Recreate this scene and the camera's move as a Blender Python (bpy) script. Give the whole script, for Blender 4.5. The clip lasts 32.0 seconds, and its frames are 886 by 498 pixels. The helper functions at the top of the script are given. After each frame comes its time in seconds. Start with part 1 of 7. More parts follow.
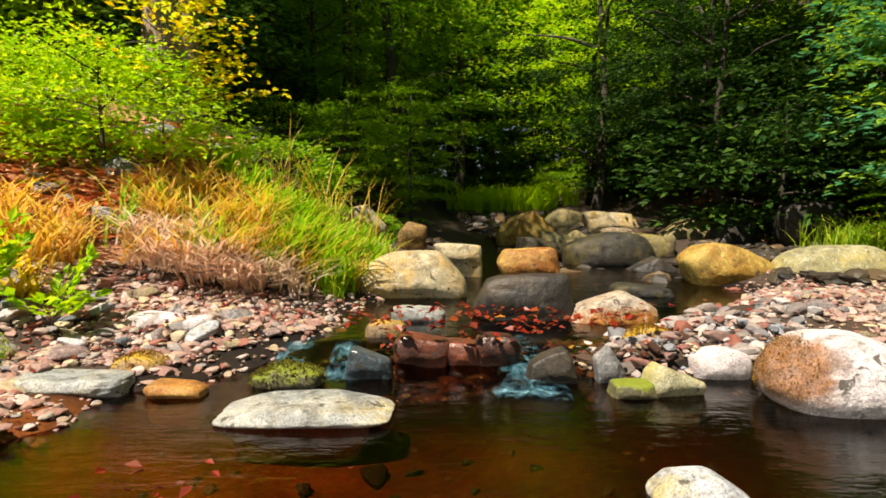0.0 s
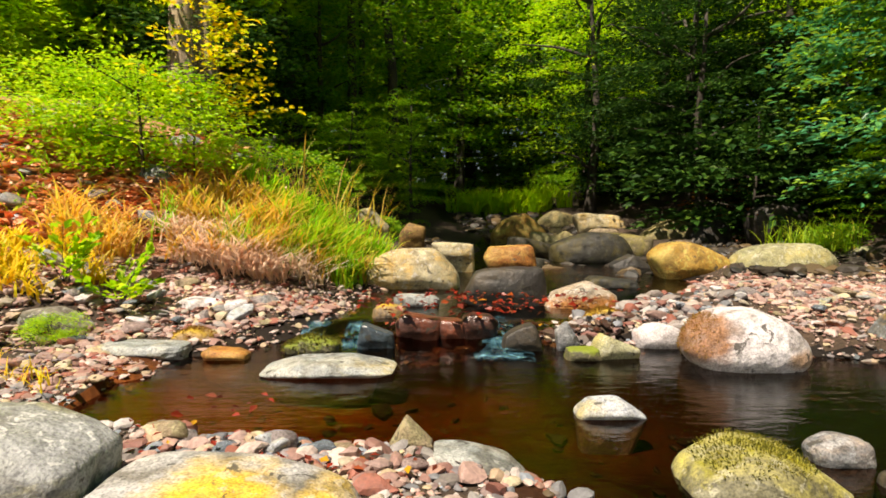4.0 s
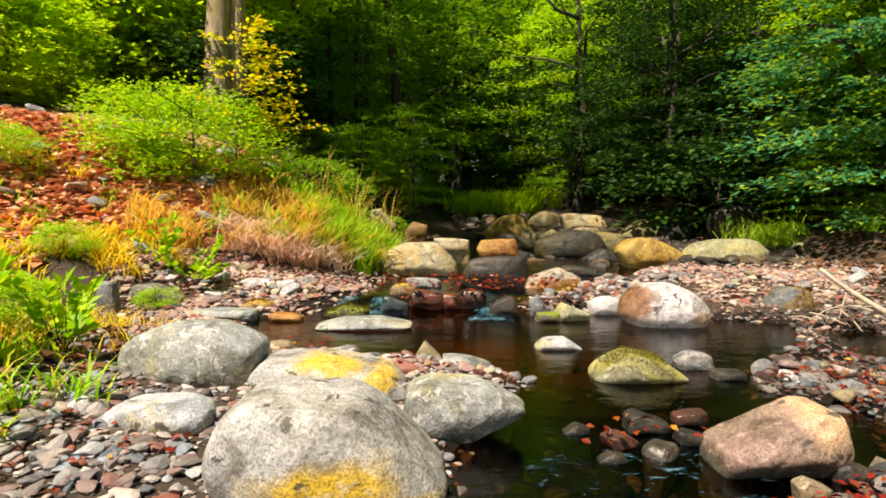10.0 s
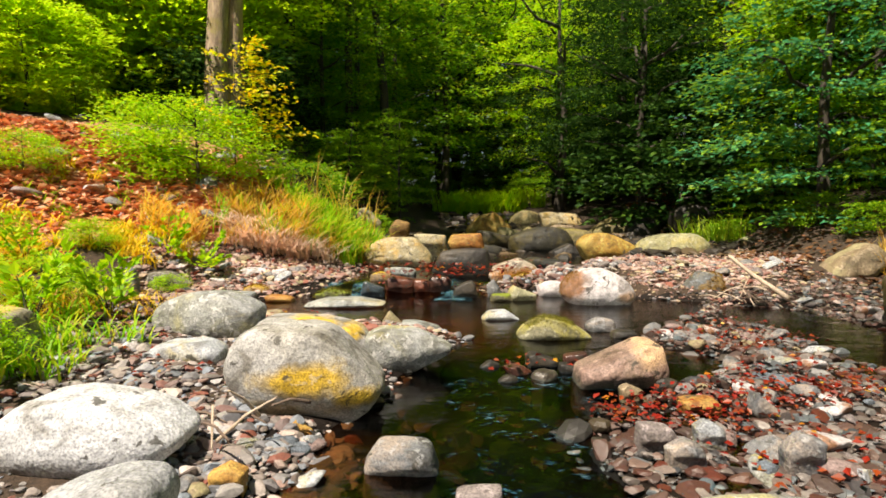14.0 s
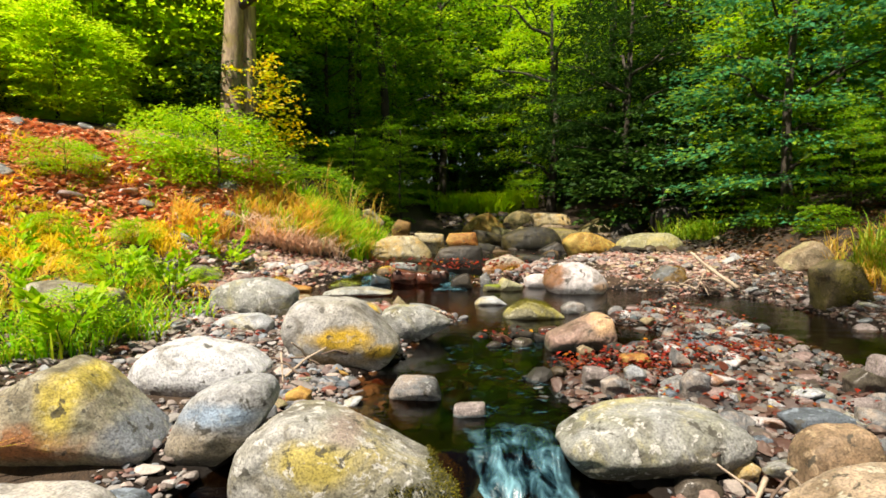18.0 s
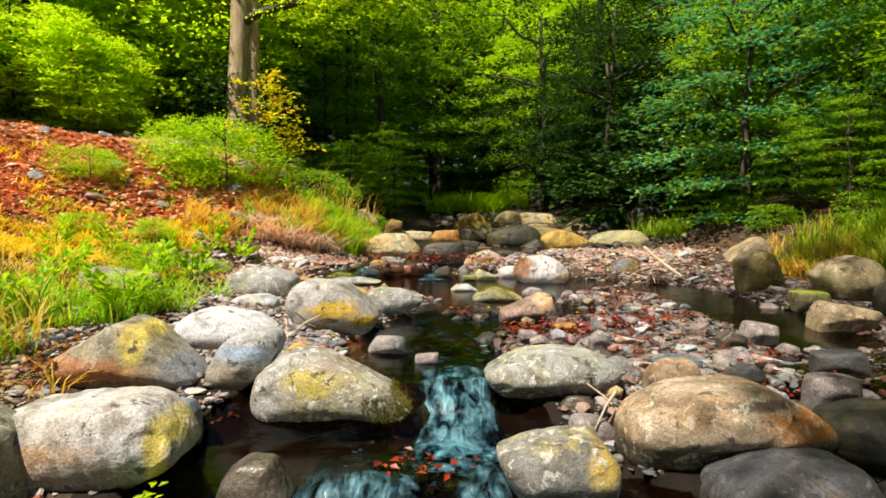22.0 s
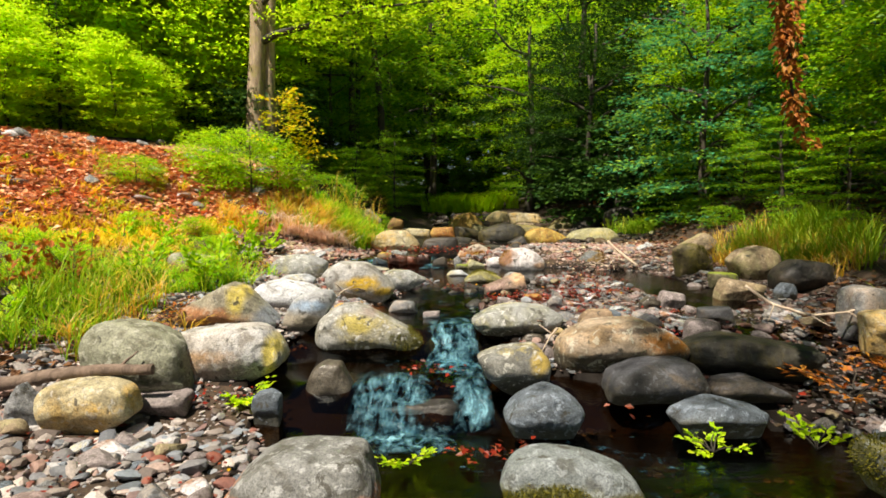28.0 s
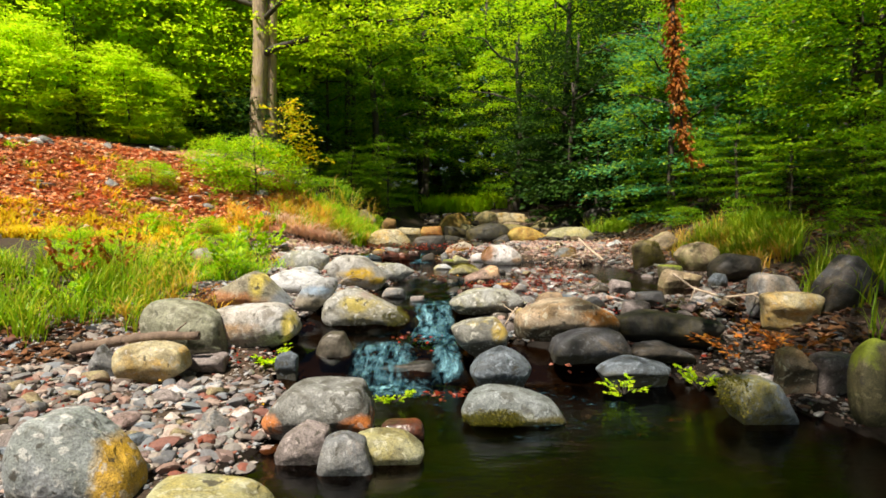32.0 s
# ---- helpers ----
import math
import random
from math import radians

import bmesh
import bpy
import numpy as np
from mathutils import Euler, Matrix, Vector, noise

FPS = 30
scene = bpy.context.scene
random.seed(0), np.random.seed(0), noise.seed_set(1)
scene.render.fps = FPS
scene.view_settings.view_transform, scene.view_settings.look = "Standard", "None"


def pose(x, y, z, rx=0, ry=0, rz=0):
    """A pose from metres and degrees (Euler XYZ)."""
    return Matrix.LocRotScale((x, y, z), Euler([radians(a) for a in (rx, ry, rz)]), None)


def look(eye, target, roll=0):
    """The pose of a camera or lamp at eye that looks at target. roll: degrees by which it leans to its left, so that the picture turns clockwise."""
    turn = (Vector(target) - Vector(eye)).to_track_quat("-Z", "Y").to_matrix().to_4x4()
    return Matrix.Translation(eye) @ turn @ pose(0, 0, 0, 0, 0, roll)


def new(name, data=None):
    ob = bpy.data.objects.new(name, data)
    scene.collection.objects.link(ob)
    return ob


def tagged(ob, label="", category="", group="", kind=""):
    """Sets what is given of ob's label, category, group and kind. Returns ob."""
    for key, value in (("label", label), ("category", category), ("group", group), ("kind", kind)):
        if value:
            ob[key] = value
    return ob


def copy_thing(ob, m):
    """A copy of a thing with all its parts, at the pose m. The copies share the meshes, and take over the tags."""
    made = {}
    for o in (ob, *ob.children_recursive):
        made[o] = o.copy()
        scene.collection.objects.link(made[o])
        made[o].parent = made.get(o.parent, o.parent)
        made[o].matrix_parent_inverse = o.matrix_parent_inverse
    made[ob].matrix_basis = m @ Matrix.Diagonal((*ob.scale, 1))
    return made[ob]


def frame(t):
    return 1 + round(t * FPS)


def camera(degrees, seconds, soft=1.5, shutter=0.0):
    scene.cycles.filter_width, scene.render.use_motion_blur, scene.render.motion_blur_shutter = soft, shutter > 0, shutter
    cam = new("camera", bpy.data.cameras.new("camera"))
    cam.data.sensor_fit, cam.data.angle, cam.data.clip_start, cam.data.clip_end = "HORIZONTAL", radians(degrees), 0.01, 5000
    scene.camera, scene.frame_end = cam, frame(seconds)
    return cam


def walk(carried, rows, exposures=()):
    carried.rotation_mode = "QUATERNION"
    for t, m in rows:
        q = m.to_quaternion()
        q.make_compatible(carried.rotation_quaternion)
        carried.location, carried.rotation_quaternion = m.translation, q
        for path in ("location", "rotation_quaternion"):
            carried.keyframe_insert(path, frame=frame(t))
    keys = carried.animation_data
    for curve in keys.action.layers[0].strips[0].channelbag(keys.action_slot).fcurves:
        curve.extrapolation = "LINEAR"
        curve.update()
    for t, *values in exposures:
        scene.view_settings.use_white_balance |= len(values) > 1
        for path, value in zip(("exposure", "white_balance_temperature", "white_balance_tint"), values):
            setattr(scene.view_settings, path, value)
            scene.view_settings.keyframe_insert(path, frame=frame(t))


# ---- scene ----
cam = camera(75.4, 32.0, 1.75)
METRES, EYE, TILT, LEAN, TURN = 8.0, 0.95, -3.7, 0.0, 0.0
ROWS = [
    (0.0, 0.0, 0.0, 0.0, 0.0, 0.0, -0.0),
    (0.5, 0.0002, -0.0122, -0.0008, 0.01, 0.01, 0.01),
    (1.0, -0.0003, -0.0252, -0.0017, 0.04, 0.01, -0.03),
    (1.5, -0.0012, -0.0374, -0.0031, 0.04, 0.05, -0.02),
    (2.0, -0.0015, -0.0501, -0.0036, 0.1, 0.06, -0.02),
    (2.5, -0.0009, -0.0638, -0.0039, 0.11, 0.08, -0.0),
    (3.0, 0.0011, -0.0768, -0.0039, 0.13, 0.09, 0.0),
    (3.5, 0.0046, -0.0903, -0.0045, 0.16, 0.12, 0.03),
    (5.5, 0.0169, -0.1441, -0.0067, 0.12, 0.16, 0.02),
    (6.0, 0.0179, -0.1578, -0.0078, 0.12, 0.17, 0.04),
    (6.5, 0.0178, -0.1732, -0.0084, 0.09, 0.16, 0.01),
    (7.0, 0.0162, -0.1874, -0.009, 0.04, 0.18, -0.0),
    (7.5, 0.0138, -0.2027, -0.0092, 0.0, 0.15, -0.03),
    (8.0, 0.0109, -0.2169, -0.0109, 0.0, 0.21, -0.02),
    (8.5, 0.0072, -0.2328, -0.0114, -0.04, 0.15, -0.05),
    (9.0, 0.0039, -0.2471, -0.0131, -0.09, 0.18, -0.07),
    (9.5, 0.0023, -0.262, -0.0144, -0.11, 0.16, -0.06),
    (10.0, 0.0022, -0.276, -0.0158, -0.16, 0.14, -0.04),
    (10.5, 0.0048, -0.2909, -0.0176, -0.17, 0.12, -0.01),
    (11.0, 0.0083, -0.3049, -0.0193, -0.21, 0.12, 0.02),
    (11.5, 0.0135, -0.3201, -0.0208, -0.24, 0.12, 0.05),
    (12.0, 0.0197, -0.3361, -0.0223, -0.3, 0.12, 0.08),
    (12.5, 0.0259, -0.3527, -0.0237, -0.39, 0.14, 0.11),
    (13.0, 0.0309, -0.3673, -0.0249, -0.46, 0.15, 0.13),
    (13.5, 0.0346, -0.3821, -0.0269, -0.54, 0.18, 0.14),
    (14.0, 0.0374, -0.3967, -0.0276, -0.58, 0.14, 0.14),
    (14.5, 0.0388, -0.4115, -0.0289, -0.63, 0.13, 0.12),
    (16.5, 0.0362, -0.4685, -0.0314, -0.84, 0.12, 0.12),
    (17.0, 0.0344, -0.4828, -0.0315, -0.87, 0.13, 0.11),
    (17.5, 0.0329, -0.4975, -0.0319, -0.89, 0.13, 0.09),
    (18.0, 0.0327, -0.5134, -0.0328, -0.91, 0.13, 0.07),
    (18.5, 0.0333, -0.5283, -0.0339, -0.89, 0.14, 0.06),
    (19.0, 0.0351, -0.5446, -0.0354, -0.88, 0.14, 0.07),
    (19.5, 0.0368, -0.5594, -0.0372, -0.87, 0.15, 0.08),
    (20.0, 0.0395, -0.5751, -0.039, -0.84, 0.14, 0.1),
    (20.5, 0.0432, -0.5895, -0.0404, -0.82, 0.16, 0.12),
    (21.0, 0.0486, -0.6053, -0.0416, -0.81, 0.17, 0.15),
    (21.5, 0.055, -0.6211, -0.0422, -0.8, 0.15, 0.15),
    (22.0, 0.0621, -0.6378, -0.0424, -0.83, 0.15, 0.18),
    (22.5, 0.0654, -0.6535, -0.0423, -0.91, 0.13, 0.18),
    (23.0, 0.066, -0.67, -0.0431, -0.98, 0.13, 0.17),
    (23.5, 0.0652, -0.6857, -0.0445, -1.05, 0.14, 0.16),
    (24.0, 0.0654, -0.7028, -0.046, -1.09, 0.15, 0.14),
    (24.5, 0.0653, -0.7192, -0.048, -1.14, 0.13, 0.13),
    (25.0, 0.0643, -0.737, -0.0491, -1.2, 0.13, 0.14),
    (25.5, 0.061, -0.7534, -0.0507, -1.26, 0.15, 0.11),
    (27.5, 0.0503, -0.8222, -0.0556, -1.46, 0.17, 0.12),
    (28.0, 0.0515, -0.8401, -0.0571, -1.47, 0.16, 0.13),
    (28.5, 0.0539, -0.8567, -0.0589, -1.5, 0.15, 0.15),
    (29.0, 0.0575, -0.8747, -0.0603, -1.53, 0.14, 0.18),
    (29.5, 0.0611, -0.8919, -0.0612, -1.57, 0.13, 0.18),
    (30.0, 0.0644, -0.9103, -0.0619, -1.63, 0.12, 0.19),
    (30.5, 0.0669, -0.9275, -0.0623, -1.69, 0.11, 0.21),
    (31.0, 0.068, -0.9454, -0.0627, -1.77, 0.11, 0.21),
    (31.5, 0.0666, -0.9623, -0.063, -1.87, 0.1, 0.21),
    (32.0, 0.064, -0.9804, -0.0637, -1.98, 0.11, 0.2),
]
walk(cam, [(t, pose(0, 0, EYE, TILT, LEAN, TURN) @ pose(METRES * x, METRES * y, METRES * z, 90 + pitch, roll, yaw)) for t, x, y, z, yaw, pitch, roll in ROWS], [(0.0, 0.38, 7250, 14), (32.0, 0.34, 7000, 10)])

# ---- light ----
world = bpy.data.worlds.new("sky")
scene.world = world
world.use_nodes = True
wn = world.node_tree.nodes
sky = wn.new("ShaderNodeTexSky")
sky.sky_type = "NISHITA"
sky.sun_disc = False
SUN_ELEVATION, SUN_AZIMUTH = 62.0, 222.0   # azimuth clockwise from +y
sky.sun_elevation, sky.sun_rotation = radians(SUN_ELEVATION), radians(SUN_AZIMUTH)
wn["Background"].inputs["Strength"].default_value = 0.045
world.node_tree.links.new(sky.outputs[0], wn["Background"].inputs["Color"])
sun = new("sun", bpy.data.lights.new("sun", "SUN"))
sun.data.energy, sun.data.angle, sun.data.color = 7.5, radians(0.6), (1.0, 0.93, 0.81)
_a, _e = radians(SUN_AZIMUTH), radians(SUN_ELEVATION)
sun_way = Vector((math.sin(_a) * math.cos(_e), math.cos(_a) * math.cos(_e), math.sin(_e)))
sun.matrix_world = look(sun_way * 60, (0, 0, 0))

# ---- materials ----


class Nodes:
    """A short hand for node trees."""

    def __init__(self, name):
        self.m = bpy.data.materials.new(name)
        self.m.use_nodes = True
        self.t = self.m.node_tree
        self.p = self.t.nodes["Principled BSDF"]
        self.out = self.t.nodes["Material Output"]

    def add(self, kind, **settings):
        n = self.t.nodes.new(kind)
        for key, value in settings.items():
            n.inputs[key].default_value = value
        return n

    def join(self, a, b):
        self.t.links.new(a, b)

    def coords(self, shift=True):
        c = self.add("ShaderNodeTexCoord").outputs["Object"]
        if not shift:
            return c
        r = self.add("ShaderNodeObjectInfo").outputs["Random"]
        k = self.t.nodes.new("ShaderNodeVectorMath")
        k.operation = "MULTIPLY_ADD"
        k.inputs[1].default_value = (1, 1, 1)
        self.join(c, k.inputs[0])
        s = self.t.nodes.new("ShaderNodeMath")
        s.operation = "MULTIPLY"
        s.inputs[1].default_value = 37.0
        self.join(r, s.inputs[0])
        self.join(s.outputs[0], k.inputs[2])
        return k.outputs[0]

    def noise(self, vec, scale, detail=4, rough=0.6, twist=0.0):
        n = self.add("ShaderNodeTexNoise", Scale=scale, Detail=detail, Roughness=rough, Distortion=twist)
        if vec is not None:
            self.join(vec, n.inputs["Vector"])
        return n.outputs["Fac"]

    def ramp(self, fac, *stops):
        n = self.t.nodes.new("ShaderNodeValToRGB")
        e = n.color_ramp.elements
        while len(e) < len(stops):
            e.new(0.5)
        for k, (at, c) in zip(e, stops):
            k.position = at
            k.color = (*c, 1) if len(c) == 3 else c
        self.join(fac, n.inputs[0])
        return n.outputs["Color"]

    def step(self, fac, lo, hi):
        n = self.t.nodes.new("ShaderNodeMapRange")
        n.inputs["From Min"].default_value = lo
        n.inputs["From Max"].default_value = hi
        self.join(fac, n.inputs["Value"])
        return n.outputs["Result"]

    def maths(self, op, a, b):
        n = self.t.nodes.new("ShaderNodeMath")
        n.operation = op
        for i, v in enumerate((a, b)):
            if isinstance(v, (int, float)):
                n.inputs[i].default_value = v
            else:
                self.join(v, n.inputs[i])
        return n.outputs[0]

    def mix(self, fac, a, b, kind="MIX"):
        n = self.t.nodes.new("ShaderNodeMix")
        n.data_type, n.blend_type = "RGBA", kind
        for s, v in ((0, fac), (6, a), (7, b)):
            if isinstance(v, (int, float)):
                n.inputs[s].default_value = v
            elif isinstance(v, tuple):
                n.inputs[s].default_value = (*v, 1)
            else:
                self.join(v, n.inputs[s])
        return n.outputs[2]

    def bump(self, height, strength, distance):
        n = self.add("ShaderNodeBump", Strength=strength, Distance=distance)
        self.join(height, n.inputs["Height"])
        self.join(n.outputs[0], self.p.inputs["Normal"])
        return n.outputs[0]


def rock(name, base, second, patch=None, patch_at=0.58, moss=0.0, moss_colour=(0.10, 0.13, 0.008), spots=0.5, rough=0.72, side=None, bright=0.0, marks=()):
    """Weathered stone: two tones, fine grain, pale and dark lichen spots, a coloured patch and moss on top."""
    base, second = [tuple((bright or (0.48 if max(c) < 0.5 else 0.46)) * v * k for v, k in zip(c, (0.97, 1.0, 1.10))) for c in (base, second)]
    n = Nodes(name)
    v = n.coords()
    big = n.noise(v, 2.6, 5, 0.55, 0.6)
    col = n.mix(n.step(big, 0.40, 0.58), base, second)
    grain = n.noise(v, 55, 3, 0.55)
    col = n.mix(n.step(grain, 0.34, 0.62), n.mix(0.22, col, (0.015, 0.013, 0.010)), n.mix(1.0, col, (1.16, 1.15, 1.12), "MULTIPLY"))
    blot = n.noise(v, 6.0, 4, 0.5, 1.2)
    col = n.mix(1.0, col, n.ramp(blot, (0.34, (0.56, 0.53, 0.48)), (0.46, (0.95, 0.95, 0.94)), (0.62, (1.24, 1.24, 1.24))), "MULTIPLY")
    spots = spots if rough > 0.5 else 0.06
    if patch:
        pt = n.noise(v, 5.0 if side else 2.1, 8, 0.72, 0.7)
        pt = n.maths("ADD", n.maths("MULTIPLY", pt, 1.2 if bright else 2.4), -0.1 if bright else -0.7)
        if side:  # the patch lies on one side of the stone
            k = n.t.nodes.new("ShaderNodeVectorMath")
            k.operation = "DOT_PRODUCT"
            n.join(n.coords(False), k.inputs[0])
            k.inputs[1].default_value = [1.7 * s for s in side]
            pt = n.maths("ADD", pt, k.outputs["Value"])
        worn = n.step(n.noise(v, 22, 5, 0.75), 0.30, 0.62)
        col = n.mix(n.maths("MULTIPLY", n.step(pt, patch_at - (0.05 if bright else 0.16), patch_at + (0.05 if bright else 0.20)), n.maths("ADD", n.maths("MULTIPLY", worn, 0.2 if bright else 0.55), 0.78 if bright else 0.35)), col, patch)
    for centre, reach, tone in marks:  # stains, dark foot bands and painted light spots: centre and reach in metres
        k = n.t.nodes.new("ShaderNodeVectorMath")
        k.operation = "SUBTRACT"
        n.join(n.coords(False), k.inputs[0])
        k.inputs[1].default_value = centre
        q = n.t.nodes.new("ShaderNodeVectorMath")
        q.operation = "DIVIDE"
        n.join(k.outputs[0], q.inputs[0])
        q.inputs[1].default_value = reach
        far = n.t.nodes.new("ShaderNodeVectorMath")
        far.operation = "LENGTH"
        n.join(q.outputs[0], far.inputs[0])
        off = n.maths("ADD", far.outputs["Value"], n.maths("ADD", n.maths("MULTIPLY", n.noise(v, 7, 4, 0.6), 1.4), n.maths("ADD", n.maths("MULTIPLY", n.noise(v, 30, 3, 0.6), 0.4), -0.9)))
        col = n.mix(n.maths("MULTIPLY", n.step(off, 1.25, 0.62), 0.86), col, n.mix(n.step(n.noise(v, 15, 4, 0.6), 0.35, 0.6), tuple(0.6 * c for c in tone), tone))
    lich = n.noise(v, 19, 4, 0.6, 0.5)
    col = n.mix(n.maths("MULTIPLY", n.step(lich, 0.57, 0.61), spots * 0.75), col, tuple(min(0.50, 0.03 + 2.4 * v) for v in base))
    salt = n.noise(v, 120, 2, 0.5)
    col = n.mix(1.0, col, n.ramp(salt, (0.36, (0.66, 0.65, 0.64)), (0.48, (1.0, 1.0, 1.0)), (0.62, (1.20, 1.19, 1.16))), "MULTIPLY")
    dark = n.noise(v, 11, 5, 0.62, 0.5)
    col = n.mix(n.maths("MULTIPLY", n.step(dark, 0.625, 0.65), 0.85), col, (0.040, 0.036, 0.028))
    if moss:
        nz = n.t.nodes.new("ShaderNodeSeparateXYZ")
        n.join(n.add("ShaderNodeNewGeometry").outputs["Normal"], nz.inputs[0])
        mm = n.maths("ADD", n.maths("MULTIPLY", nz.outputs[2], 0.25), n.noise(v, 4, 7, 0.75, 0.6))
        fine = n.noise(v, 60, 3, 0.7)
        green = n.mix(fine, moss_colour, tuple(min(1, c * 2.6) for c in moss_colour))
        col = n.mix(n.step(mm, 1.12 - moss, 1.24 - moss), col, green)
    n.join(col, n.p.inputs["Base Color"])
    n.p.inputs["Roughness"].default_value = rough
    n.bump(n.maths("ADD", n.maths("MULTIPLY", grain, 0.30), n.maths("ADD", n.maths("MULTIPLY", n.noise(v, 6, 3, 0.5), 0.9), n.maths("MULTIPLY", lich, 0.35))), 0.5, 0.03)
    return n.m


